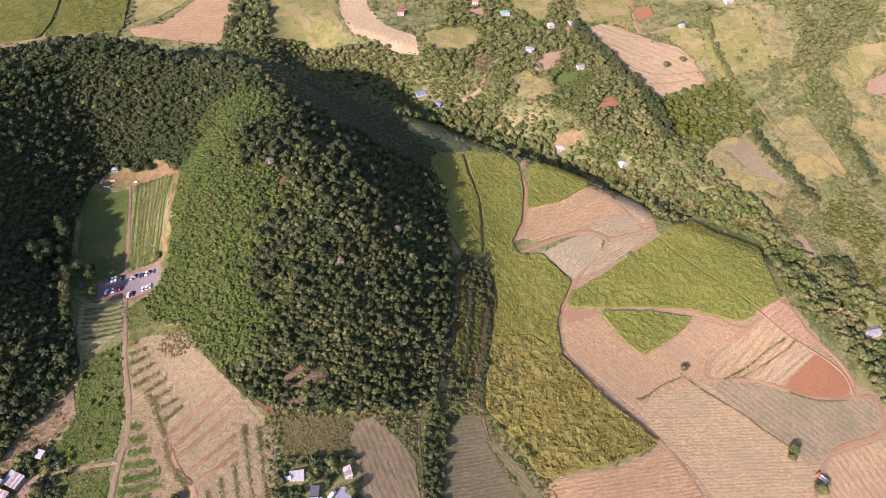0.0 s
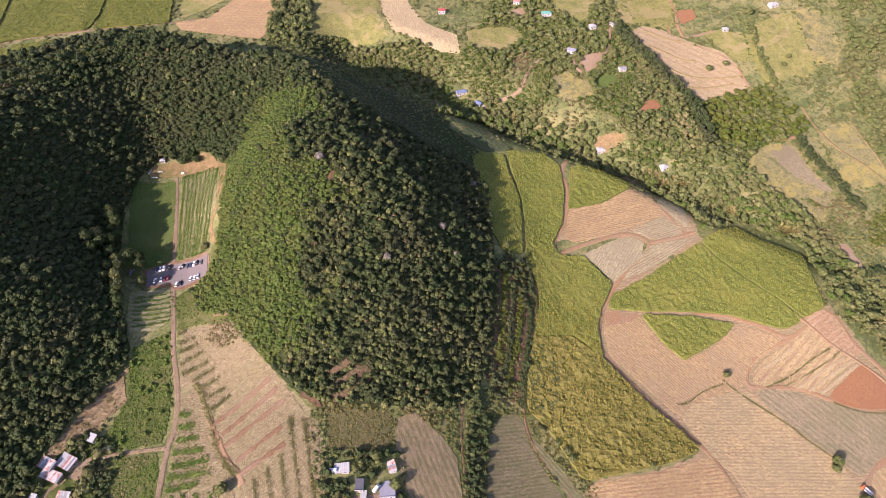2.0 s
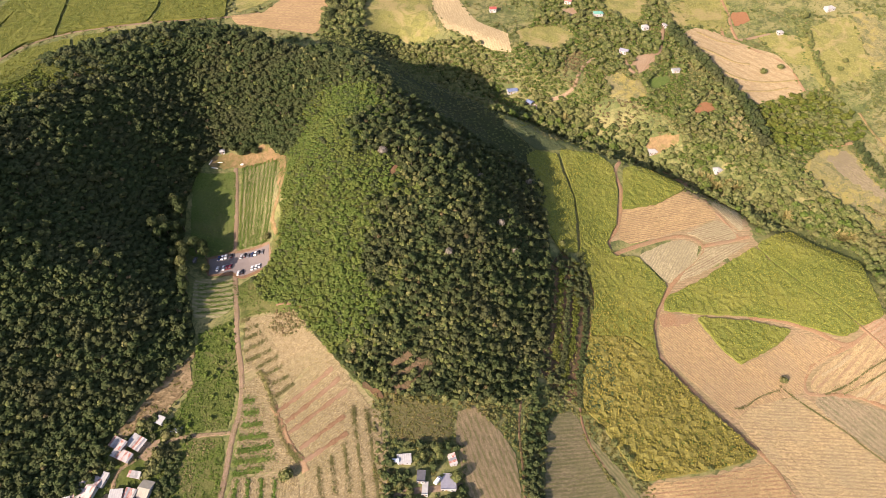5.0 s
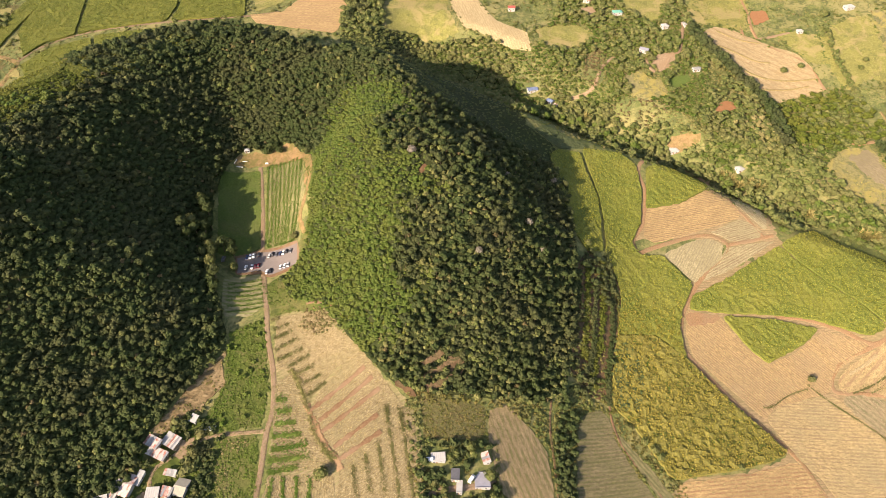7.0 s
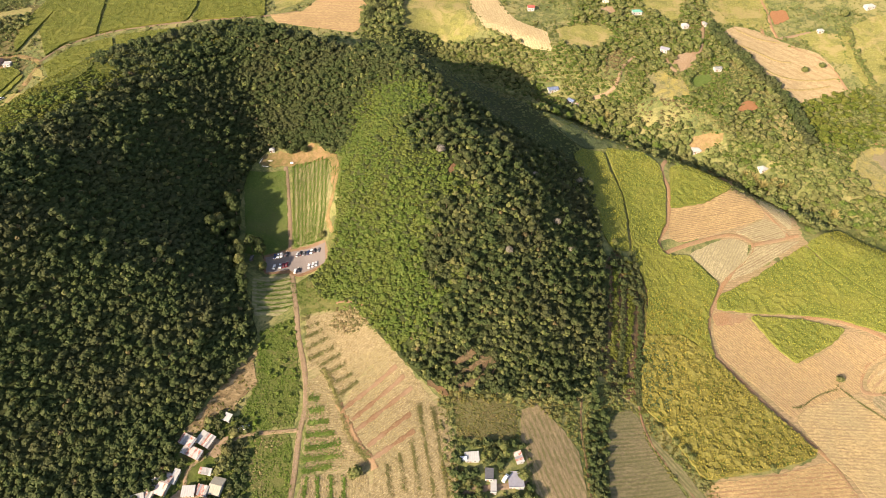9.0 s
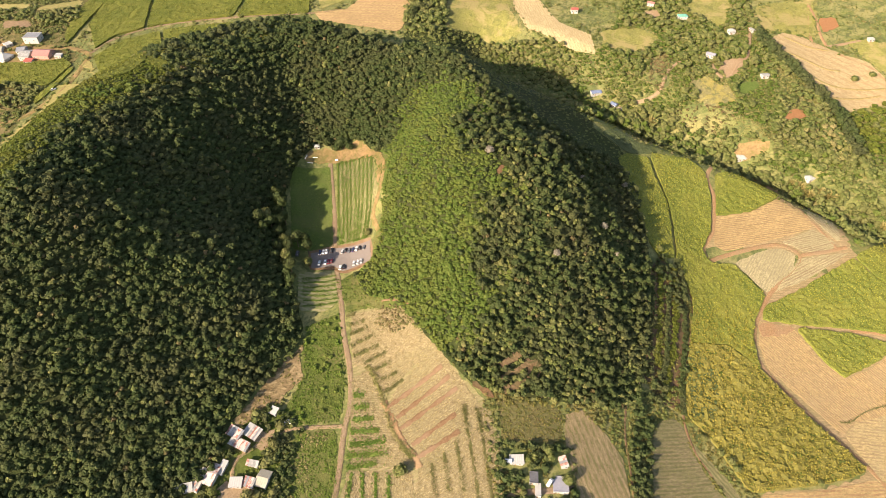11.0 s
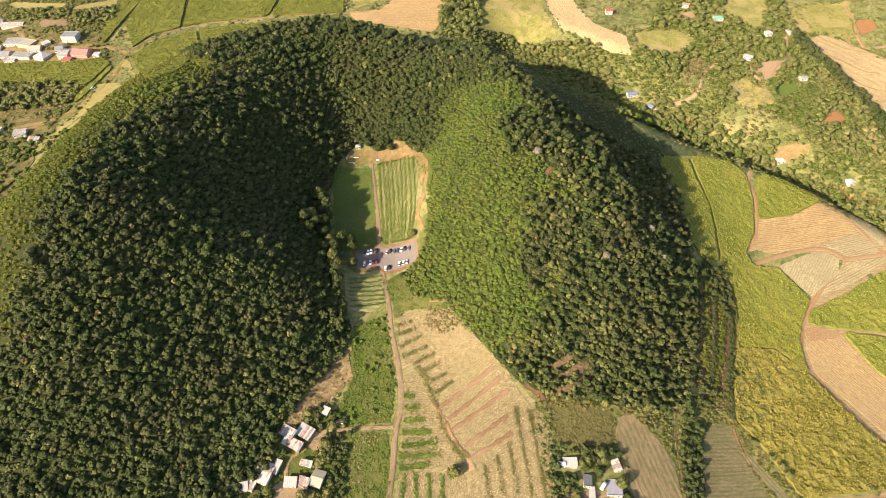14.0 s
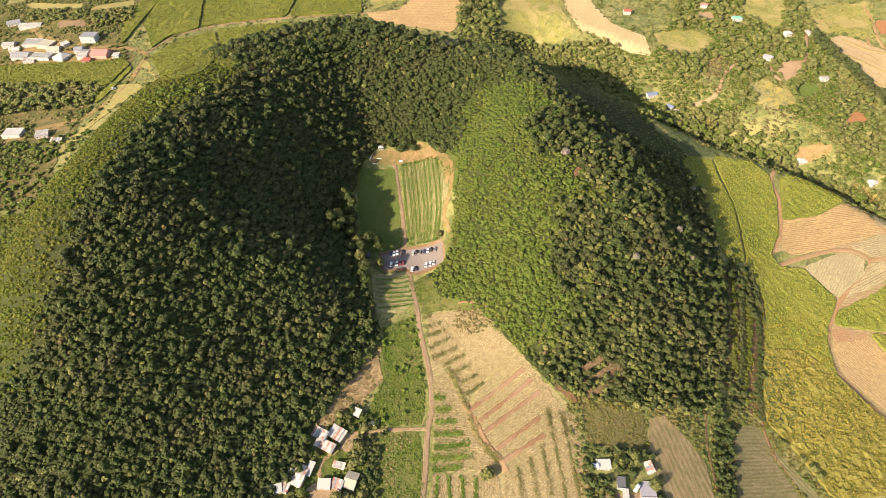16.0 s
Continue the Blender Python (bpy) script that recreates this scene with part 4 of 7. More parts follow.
field([(299, 481), (319, 493), (337, 495), (340, 476), (351, 448), (353, 429), (336, 426), (315, 423), (306, 434), (304, 462)], M["ochre"], "yellow flowering weeds on the ravine side", ragged=2.2, straw=2.6, tone="bloom")
field([(-172, 575), (-180, 632), (-198, 702), (-123, 704), (-107, 608), (-94, 581), (-120, 576), (-142, 582)], M["pasture"], "yellow-green grass on the slope behind the hill", ragged=2.0, straw=1.9, tone="pasture_tuft", tall=(0.5, 1.0))
field([(-674, 452), (-609, 456), (-622, 485), (-608, 497), (-600, 502), (-567, 483), (-529, 488), (-518, 484), (-510, 461), (-563, 456), (-588, 450), (-664, 439)], M["clearing"], "trodden earth between village houses", 0.2)
field([(99, 466), (108, 467), (125, 465), (127, 460), (119, 458), (108, 455), (100, 458)], M["clearing"], "bare earth yard round a white house", 0.3, ragged=0.9)
field([(-262, 96), (-252, 124), (-238, 138), (-222, 157), (-201, 160), (-196, 151), (-205, 134), (-196, 106)], M["grass"], "shady grass round the huts", 0.12, ragged=1.5)
field([(-222, 144), (-216, 147), (-210, 147), (-207, 140), (-212, 136), (-220, 135)], M["sand"], "trodden dirt yard beside the huts", 0.3, ragged=1.5)
field([(-231, 114), (-223, 119), (-215, 120), (-212, 110), (-229, 104)], M["sand"], "dirt yard between huts", 0.3, ragged=1.5)
field([(142, 493), (151, 504), (160, 504), (162, 496), (150, 487), (142, 487)], M["red"], "small cut of red earth")
field([(-560, 330), (-533, 334), (-513, 335), (-493, 333), (-486, 318), (-470, 290), (-462, 262), (-500, 268), (-540, 295)], M["scrub_floor"], "dry brown grass at the foot of the outer slope", 0.35, ragged=2.5, straw=2.6, tone="brush", tall=(0.4, 0.8))
cane("sugarcane_field", [(-497, 397), (-494, 405), (-491.5, 430), (-490, 452), (-494, 452), (-497, 425), (-503, 408)], M["cane"], "narrow strip of yellow-green cane beside the village road", 1.5, 1.7, (0.7, 1.1))
field([(-486, 386), (-489, 427), (-473, 428), (-464, 424), (-474, 399), (-481, 378), (-486, 352), (-490, 330), (-496, 327), (-494, 348), (-489, 370)], M["hayfield"], "dry grassy bank on the hill's outer side", ragged=2.2, straw=3.2, tone="hay")
field([(-487, 463), (-482, 464), (-388, 351), (-383, 339), (-469, 445), (-484, 455)], M["hayfield"], "strip of dry straw beside the lane", ragged=2.2)

# ---- lanes ----
lane("lane", [(-232, 359), (-223, 329), (-215, 302), (-209, 278), (-204, 262), (-194, 234), (-187, 211), (-179, 191), (-174, 170), (-174, 154), (-172, 133), (-171, 115)], 2.6, M["lane"], "unpaved lane leading into the crater")
lane("lane", [(-207, 381), (-198, 372), (-186, 342), (-183, 323), (-184, 310), (-185, 297), (-179, 285)], 2.3, M["clearing"], "bare sandy path along the foot of the slope", 0.5, 0.3)
lane("lane", [(-167, 233), (-158, 232), (-149, 228), (-142, 221), (-136, 214)], 1.5, M["red_strip"], "brown path curving along the forest edge", 0.7, 0.3)
lane("lane", [(-175, 156), (-190, 153), (-204, 149), (-212, 143), (-221, 135), (-227, 127), (-225, 115)], 1.8, M["sand"], "dirt track to the huts")
lane("lane", [(90, 449), (65, 413), (67, 387), (62, 355), (53, 337), (56, 327), (65, 332), (84, 342), (105, 351), (117, 352), (127, 345), (119, 331), (101, 312), (86, 287), (81, 272), (81, 251), (107, 219), (138, 190), (148, 176), (156, 160)], 2.6, M["red_lane"], "red dirt lane winding round the cane")
lane("lane", [(127, 346), (147, 353), (157, 357), (165, 360)], 2.4, M["red_lane"], "short red dirt lane")
lane("lane", [(157, 357), (146, 375), (138, 387), (132, 425), (108, 444)], 2.1, M["red_lane"], "red dirt lane across stubble")
lane("lane", [(150, 288), (170, 289), (194, 283), (216, 274), (239, 289), (252, 294), (263, 274), (280, 258), (287, 244), (285, 232), (299, 233), (300, 218), (291, 207), (263, 198), (250, 189), (238, 176), (228, 157)], 2.9, M["red_lane"], "red dirt lane round the harvested fields")
lane("lane", [(218, 274), (192, 260), (180, 247), (179, 237), (191, 237), (215, 238), (238, 232), (270, 229), (286, 233)], 2.4, M["red_lane"], "worn farm track across stubble")
lane("lane", [(227, 289), (236, 280), (244, 272), (255, 265), (264, 260), (277, 252), (283, 244), (284, 233)], 1.7, M["red_lane"], "narrow red track between plots", 0.55, 0.2)
for pts in ([(212, 238), (235, 252), (252, 263)], [(220, 237), (240, 250), (259, 262)], [(228, 236), (241, 245), (261, 259)], [(192, 250), (206, 259), (215, 266)]):
    lane("straw_strip", pts, 2.0, M["chaff"], "pale swath of raked straw", 0.45, 0.45)
lane("lane", [(-12, 209), (-14, 184), (-12, 164), (-10, 141)], 1.1, M["red_strip"], "reddish path beside a gully")
lane("lane", [(31, 321), (34, 302), (39, 286), (36, 265), (32, 248), (28, 228), (25, 205), (28, 187), (36, 172), (50, 153), (55, 142)], 1.2, M["red_strip"], "farm track along the foot of the hill")
lane("lane", [(-84, 123), (-81, 130), (-74, 134), (-60, 138), (-43, 143)], 2.4, M["lane"], "dirt track past the cottage")
lane("lane", [(-538, 347), (-521, 357), (-505, 372), (-492, 384)], 3.2, M["clearing"], "brown earth track below the village", 0.4, 0.25)
lane("lane", [(-489, 475), (-478, 503), (-444, 531), (-375, 555), (-307, 572), (-275, 584)], 2.4, M["lane"], "farm track between cane fields")
lane("lane", [(-557, 324), (-531, 359), (-497, 380), (-484, 419), (-485, 458), (-491, 477), (-528, 487), (-553, 479), (-566, 472), (-628, 513), (-687, 568)], 4.0, M["clearing"], "village road of trodden brown earth")
lane("lane", [(-565, 475), (-562, 496), (-567, 518), (-616, 581), (-659, 650)], 2.4, M["clearing"], "brown earth track through the village")
for pts in ([(335, 496), (339, 482), (348, 454), (354, 424), (353, 412)], [(295, 511), (301, 487), (313, 465), (333, 447), (348, 429)], [(353, 412), (358, 382), (365, 354)], [(451, 560), (432, 556), (411, 542), (400, 527)]):
    lane("lane", pts, 1.7, M["clearing"], "worn brown track across a slope", 0.6)
lane("lane", [(265, 502), (260, 472), (279, 475)], 2.6, M["red_lane"], "red track between round trees")
for pts in ([(56, 553), (45, 540), (38, 522), (35, 515), (27, 510), (15, 508)], [(84, 550), (89, 535), (97, 532), (108, 551), (117, 561), (123, 583), (127, 607)]):
    lane("lane", pts, 2.4, M["sand"], "pale footpath to the hamlet", 0.8, 0.2)
field([(89, 545), (99, 557), (116, 559), (109, 541), (96, 531)], M["sand"], "bare earth yard between hamlet houses", 0.5, ragged=1.5)
for pts in ([(148, 579), (167, 573), (190, 564), (206, 564)], [(162, 560), (180, 548), (199, 544), (224, 546), (248, 550)], [(177, 526), (194, 530), (214, 534), (239, 541)], [(159, 599), (178, 590), (200, 588)]):
    lane("terrace_bank", pts, 1.1, M["bank"], "low weedy terrace bank across the harvested slope", 0.9, 0.5)
lane("lane", [(193, 655), (196, 631), (196, 610), (199, 594)], 2.4, M["red_lane"], "red track up the far slope", 0.5)
lane("lane", [(199, 594), (215, 600), (233, 607)], 2.2, M["sand"], "pale track to a white house", 0.5)
lane("lane", [(192, 658), (186, 595), (212, 583), (240, 569), (253, 537)], 2.7, M["red_lane"], "red track beside the harvested slope")



def verge(line, width, tone, label, per_metre=5.0):
    """Tufts that creep over both edges of a lane and stand between its wheel tracks."""
    s, nrm = lane_edges(line, width)
    rng = np.random.default_rng(int(abs(line[0][0])) + 3)
    n = int(np.linalg.norm(np.diff(s, axis=0), axis=1).sum() * per_metre)
    i = rng.integers(0, len(s), n)
    side = rng.choice([-0.52, -0.44, 0.0, 0.44, 0.52], n)
    p = s[i] + nrm[i] * (width * side + rng.normal(0, 0.22, n))[:, None] + rng.normal(0, 1.0, (n, 2)) * np.stack([-nrm[i][:, 1], nrm[i][:, 0]], -1)
    v, f, _ = spread(p, rng, TUFTS, (0.25, 0.6), 0.0, (0.3, 0.8))
    v[:, 2] += 0.25
    tagged(new("grass_verge", mesh_of("grass_verge", v, f, M[tone])), label, "grass", kind="stuff")


verge([(-232, 359), (-223, 329), (-215, 302), (-209, 278), (-204, 262), (-194, 234), (-187, 211), (-179, 191), (-174, 170), (-174, 154), (-172, 133), (-171, 115)], 2.6, "weeds", "dry grass along the edges of the lane", 7.0)
verge([(-175, 156), (-190, 153), (-204, 149), (-212, 143), (-221, 135), (-227, 127), (-225, 115)], 1.8, "meadow", "green grass along the track to the huts", 7.0)
verge([(90, 449), (65, 413), (67, 387), (62, 355), (53, 337), (56, 327), (65, 332), (84, 342), (105, 351), (117, 352), (127, 345), (119, 331), (101, 312), (86, 287), (81, 272), (81, 251), (107, 219), (138, 190), (148, 176), (156, 160)], 2.6, "weeds", "tufts along the edges of the red lane", 3.0)
verge([(-12, 209), (-14, 184), (-12, 164), (-10, 141)], 1.3, "weeds", "grass along the path beside a gully", 7.0)
verge([(-489, 475), (-478, 503), (-444, 531), (-375, 555), (-307, 572), (-275, 584)], 2.4, "cane_far", "grass along the farm track", 4.0)

# ---- where houses stand: x, y, turn, width, depth, height of the walls, roof, cover, walls ----
HOUSES = [
    (-227.4, 136.2, -18, 11, 4.6, 2.5, "mono", "white", "wood", "white tin-roofed hut below the forest"),
    (-231.2, 141.4, -20, 8, 5, 2.7, "mono", "pale", "wood", "pale tin-roofed hut with patched sheets"),
    (-222.4, 143.6, -22, 8.5, 6.5, 2.7, "mono", "rust", "wood", "rusty tin-roofed hut beside a dirt yard"),
    (-241.5, 114.6, -10, 4.2, 12, 2.6, "mono", "rust", "white", "long hut with white and red patched roof"),
    (-236.2, 118.3, -10, 6, 11, 3.0, "gable", "rust", "white", "hut with a grey and red rusty roof"),
    (-231.8, 122.6, -10, 2.6, 7, 2.5, "mono", "white", "white", "white lean-to beside a hut"),
    (-248.1, 108.6, 22, 10, 3.8, 2.5, "mono", "white", "white", "long white lean-to at the forest edge"),
    (-217.4, 127.3, -4, 6, 2.6, 2.2, "mono", "pale", "grey", "small silver tin shed among trees"),
    (-222.6, 116.3, 8, 6, 4.6, 2.6, "mono", "white", "white", "small white-roofed hut among trees"),
    (-216.0, 117.5, -8, 5.6, 4.6, 2.6, "mono", "rust", "white", "hut with pink and white roof sheets"),
    (-209.4, 120.6, -8, 6, 8.6, 2.8, "gable", "cream", "grey", "cream and grey tin-roofed hut"),
    (-214.4, 157.0, -15, 3.6, 3.8, 2.4, "mono", "white", "white", "small white shed on a grassy slope"),
    (-67.8, 142.0, 2, 4.4, 6, 3.0, "flat", "dark", "grey", "dark flat-roofed outbuilding among trees"),
    (-65.2, 136.6, 2, 3, 6.6, 2.8, "flat", "white", "white", "narrow white flat-roofed annex"),
    (-53.1, 142.3, 6, 8.2, 8.4, 3.2, "flat", "lilac", "white", "cottage with a square grey roof"),
    (-77.6, 148.9, 9, 7.0, 4.4, 2.6, "mono", "white", "white", "white-roofed shed beside an orchard"),
    (-51.8, 154.0, -70, 6, 3.6, 2.4, "mono", "lilac", "grey", "small grey shed behind the cottage"),
    (-20.8, 519.0, 18, 11.2, 6.4, 3.2, "gable", "blue", "white", "house with a pale blue tin roof"),
    (-4.0, 506.5, -40, 7.2, 5.6, 3.0, "gable", "blue", "grey", "house with patched blue and grey roof sheets"),
    (1.0, 501.0, -30, 4.8, 4.0, 2.6, "mono", "pale", "grey", "shed with a pale patched roof"),
    (104.8, 458.1, 8, 8.8, 6.4, 3.4, "hip", "white", "white", "white-roofed house in a red-earth yard"),
    (157.2, 438.2, 28, 7.2, 6.8, 3.4, "hip", "white", "white", "white pyramid-roofed house among trees"),
    (-43.3, 620.7, 8, 8.0, 6.4, 4.0, "gable", "red", "white", "red-roofed white house on a far slope"),
    (63.0, 617.0, 8, 11.2, 6.4, 3.4, "hip", "green", "white", "house with a turquoise roof"),
    (107.3, 596.1, 18, 7.2, 6.4, 3.4, "hip", "white", "white", "white-roofed house by the stream"),
    (84.0, 560.1, -24, 9.6, 6.4, 3.4, "gable", "lilac", "white", "grey-roofed house amid trees"),
    (129.5, 536.8, 14, 8.0, 5.2, 3.0, "gable", "pale", "grey", "small house with a pale metal roof"),
    (242.4, 607.9, 14, 6.4, 4.8, 3.2, "hip", "white", "white", "white house above a pasture"),
    (298.9, 645.6, 20, 11.2, 7.2, 3.4, "hip", "white", "white", "white-roofed house on the far slope"),
    (321.5, 286.5, 12, 11, 7, 3.4, "gable", "pale", "white", "pale-roofed house beyond the ravine"),
    (34.0, 638.0, -20, 8.0, 5.6, 3.4, "gable", "pink", "white", "pink-roofed house on a far slope"),
    (127.8, 601.2, -60, 6.4, 4.0, 3.0, "gable", "pale", "grey", "grey-roofed house by the stream"),
    (-664.5, 532.8, 30, 12, 9, 3.4, "gable", "grey", "white", "grey-roofed house behind the village"),
    (-636.7, 522.6, 10, 22, 9, 3.6, "gable", "pale", "white", "long pale-roofed house behind the village"),
    (-554.3, 493.7, 6, 14, 10, 6.0, "flat", "grey", "white", "two-storey white house with a grey roof"),
    (-611.7, 487.3, 12, 16, 12, 3.4, "flat", "pale", "white", "low white village house"),
    (-595.0, 483.5, -8, 14, 11, 3.6, "flat", "cream", "cream", "cream village house with a flat roof"),
    (-609.5, 465.3, 6, 16, 11, 3.4, "gable", "grey", "white", "grey-roofed house in the village"),
    (-587.1, 463.0, 4, 18, 9, 3.6, "flat", "pale", "white", "long pale flat-roofed village house"),
    (-581.1, 475.0, 14, 11, 9, 3.4, "gable", "cream", "white", "cream-roofed house in the village"),
    (-566.4, 463.4, -12, 12, 11, 3.4, "hip", "white", "white", "white village house with a hipped roof"),
    (-546.0, 468.0, 8, 9, 13, 4.0, "gable", "pale", "white", "white gabled house in the village"),
    (-530.4, 470.3, 4, 15, 12, 4.0, "gable", "pink", "pink", "pink-roofed house in the village"),
    (-515.0, 469.0, 10, 6, 5, 2.6, "flat", "white", "white", "small white outbuilding in the village"),
    (-543.3, 351.8, 10, 14, 10, 3.2, "flat", "white", "white", "white house below the village"),
    (-518.0, 352.4, 24, 9, 7, 3.0, "mono", "pale", "white", "pale-roofed shed below the village"),
    (-501.3, 345.3, 8, 8, 4, 2.4, "mono", "grey", "grey", "low grey shed on the bank"),
    (-624.0, 476.0, 20, 9, 7, 3.2, "gable", "rust", "grey", "rusty-roofed house in the village"),
    (-575.0, 484.0, -30, 7, 6, 3.0, "flat", "white", "white", "small white house in the village"),
    (-556.0, 476.0, 15, 7, 9, 3.2, "gable", "grey", "white", "small grey-roofed house in the village"),
    (-539.0, 459.0, 5, 7, 5, 2.6, "mono", "red", "white", "small red-roofed shed in the village"),
    (-596.0, 457.0, 8, 10, 6, 3.0, "mono", "pale", "grey", "pale tin-roofed shed in the village"),
    (-637.0, 486.0, 12, 11, 8, 3.2, "gable", "pale", "white", "pale-roofed house in the village"),
]
HOUSES = [(*h[:3], h[3] * 0.82, h[4] * 0.82, *h[5:]) if h[0] > -60 and h[1] > 430 else h for h in HOUSES]
YARDS = [[(h[0] - r, h[1] - r), (h[0] + r, h[1] - r), (h[0] + r, h[1] + r), (h[0] - r, h[1] + r)] for h in HOUSES for r in (max(h[3], h[4]) * 0.5 + 2.5,)]

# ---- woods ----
# the floor's dark tone adds to the shade in gaps between crowns
drape("forest_floor", HILL, M["litter"], 0.6, 5.0, 0.0, 0.0, 0.5, "leafy forest floor, toned dark for the shade between crowns", "ground")
drape("field", [(5, 293), (17, 314), (34, 302), (36, 278), (29, 244), (24, 206), (11, 209), (-4, 225), (2, 255)], M["slip_dark"], 0.3, 5.0, 0.1, 0.4, 0.5, "brown soil between shrub rows at the foot of the hill", "field")
SCARS = [[(-103, 303), (-99, 305), (-97, 311), (-100, 313), (-103, 309)], [(-76, 199), (-70, 203), (-72, 197), (-75, 192)], [(-107, 187), (-100, 185), (-92, 181), (-93, 179), (-102, 181)], [(-70, 196), (-67, 199), (-68, 192)]]
for pts in ([(-89, 190), (-81, 195), (-72, 202), (-67, 200)], [(-88, 184), (-79, 189), (-73, 194)], [(-91, 196), (-85, 200), (-79, 204)]):
    SCARS.append([tuple(c) for c in ribbon(pts, 3.0)])
for pts in SCARS[4:]:
    drape("field", pts, M["scar"], 0.95, 3.0, 0.2, 0.6, 0.9, "bare brown earth between felled trees", "field")
for pts in SCARS[:4]:
    drape("field", pts, M["slip_dark"], 1.0, 3.0, 0.25, 0.6, 1.0, "bare brown erosion scar at the forest edge", "field")
OUTER = [(-348, 404), (-356, 375), (-364, 336), (-367, 310), (-378, 288), (-378, 265), (-370, 243), (-374, 219), (-375, 195), (-374, 173), (-376, 150), (-383, 119), (-505, 121), (-671, 302), (-527, 310), (-504, 318), (-494, 348), (-488, 410), (-459, 437), (-361, 367)]
drape("slope_grass", [(-341, 404), (-350, 375), (-357, 336), (-360, 310), (-371, 288), (-369, 243), (-368, 195), (-369, 150), (-376, 115), (-400, 60), (-419, 120), (-424, 215), (-429, 300), (-414, 380), (-372, 452)], M["outer_grass"], 0.4, 5.0, 0.0, 0.4, 1.5, "rough grass under scrub on the outer slope", "ground")


def inner_slope(q):
    east = -101 - np.clip(q[:, 1] - 300, 0, None) * 0.27 - np.clip(300 - q[:, 1], 0, None) * 0.14 + 9 * np.sin(q[:, 1] * 0.09)
    west = -190 + np.clip(q[:, 1] - 375, 0, 90) * 0.35
    ragged = np.array([noise.noise(Vector((x * 0.035, y * 0.035, 2))) + 0.6 * noise.noise(Vector((x * 0.1, y * 0.1, 6))) for x, y in q])
    return (q[:, 0] > west + 16 * ragged) & (q[:, 0] < east + 24 * ragged) & (q[:, 1] < 412 + 20 * ragged)


q, rng = scatter(HILL, 2.6, 1, 0.27, SCARS)
blur = q + rng.normal(0, 4, q.shape)
outer = inside(blur[:, 0] - 11 - np.clip((blur[:, 1] - 270) * 0.14, 0, 13), blur[:, 1], OUTER) | (blur[:, 0] < -392)
brow = np.interp(q[:, 0], [-230, -175, -140, -115, -93, -67, -36, -6, 20], [478, 456, 434, 409, 402, 404, 391, 378, 372])
kept = ~inner_slope(blur) & ~outer & (q[:, 1] < brow) & (q[:, 1] > 72)
q, blur = q[kept], blur[kept]
draw = rng.random(len(q))
east = q[:, 0] > -125
tall = draw < np.where(east, 0.16, 0.11)
thicket("forest", q[tall & east], rng, TALL, (1.7, 2.9), M["forest"], "tall crowns standing over the hill's steep outer slope", "forest", 2.1, (0.9, 1.3))
thicket("forest", q[tall & ~east], rng, TALL, (2.1, 3.3), M["forest"], "broad tall crowns standing over the crater's forest", "forest", 1.4, (0.85, 1.2))
low = ~tall & (q[:, 0] > -118) & (draw < np.where(blur[:, 1] < 232 + 0.25 * (q[:, 0] + 60), 0.5, 0.36))
thicket("forest", q[low], rng, CROWNS, (1.1, 2.2), M["olive"], "leafy lighter green trees on the hill's eastern side", "forest", 0.9)
thicket("forest", q[~tall & ~low & (draw < 0.93)], rng, CROWNS, (1.3, 2.6), M["forest"], "dense dark green forest on the crater's slopes", "forest", 0.8, (0.62, 1.15))
thicket("forest", q[(draw >= 0.93) & (draw < 0.985)], rng, CROWNS, (1.3, 2.4), M["olive"], "lighter trees scattered through the forest", "forest", 1.0)
thicket("forest", q[draw >= 0.985], rng, CROWNS, (1.1, 1.9), M["brush"], "brownish bare trees scattered through the forest", "forest", 1.0)
q2, rng = scatter(HILL, 1.8, 2, 0.4, SCARS)
blur = q2 + rng.normal(0, 4, q2.shape)
outer = inside(blur[:, 0] - 11 - np.clip((blur[:, 1] - 270) * 0.14, 0, 13), blur[:, 1], OUTER) | (blur[:, 0] < -392)
slope = inner_slope(blur) & ~outer
pick = rng.random(len(q2))
bushy = np.where(q2[:, 1] < 300, 0.45, 0.74)
thicket("shrub_slope", q2[slope & (pick < bushy)], rng, LOW, (0.95, 1.9), M["bright"], "low bright green thicket on the crater's inner slope", "forest", 0.7, (0.65, 1.1), stems=False)
thicket("shrub_slope", q2[slope & (pick >= bushy) & (pick < 0.86)], rng, SHRUBS, (1.3, 2.6), M["bright"], "taller bushes in the thicket of the inner slope", "forest", 0.8, (0.7, 1.2), stems=False)
thicket("shrub_slope", q2[slope & (pick >= 0.86) & (pick < 0.92)], rng, SHRUBS, (1.0, 2.1), M["forest"], "dark bushes in the thicket of the inner slope", "forest", 0.8, (0.7, 1.2), stems=False)
thicket("shrub_slope", q2[slope & (pick >= 0.92)], rng, LOW, (0.9, 1.8), M["outer"], "yellowish bushes in the thicket of the inner slope", "forest", 0.7, (0.65, 1.1), stems=False)
thicket("shrub_slope", q2[outer & ~inner_slope(blur) & (rng.random(len(q2)) < 0.62)], rng, MINI, (0.9, 1.8), M["outer"], "low yellow-green scrub on the hill's outer slope", "forest", 0.5, stems=False)

q2, rng = scatter([(-383, 119), (-376, 60), (-470, 90), (-560, 290), (-533, 334), (-497, 345), (-478, 372), (-452, 400), (-420, 380), (-425, 300), (-415, 200)], 2.5, 61, 0.45)
clump = np.array([noise.noise(Vector((x * 0.045, y * 0.045, 9))) for x, y in q2])
foot = (q2[:, 0] < -470) & (q2[:, 1] > 262)
thicket("shrub_slope", q2[~foot & (clump > -0.25)], rng, MINI, (1.0, 2.1), M["outer"], "yellow-green scrub at the foot of the outer slope", "forest", 0.5, stems=False)
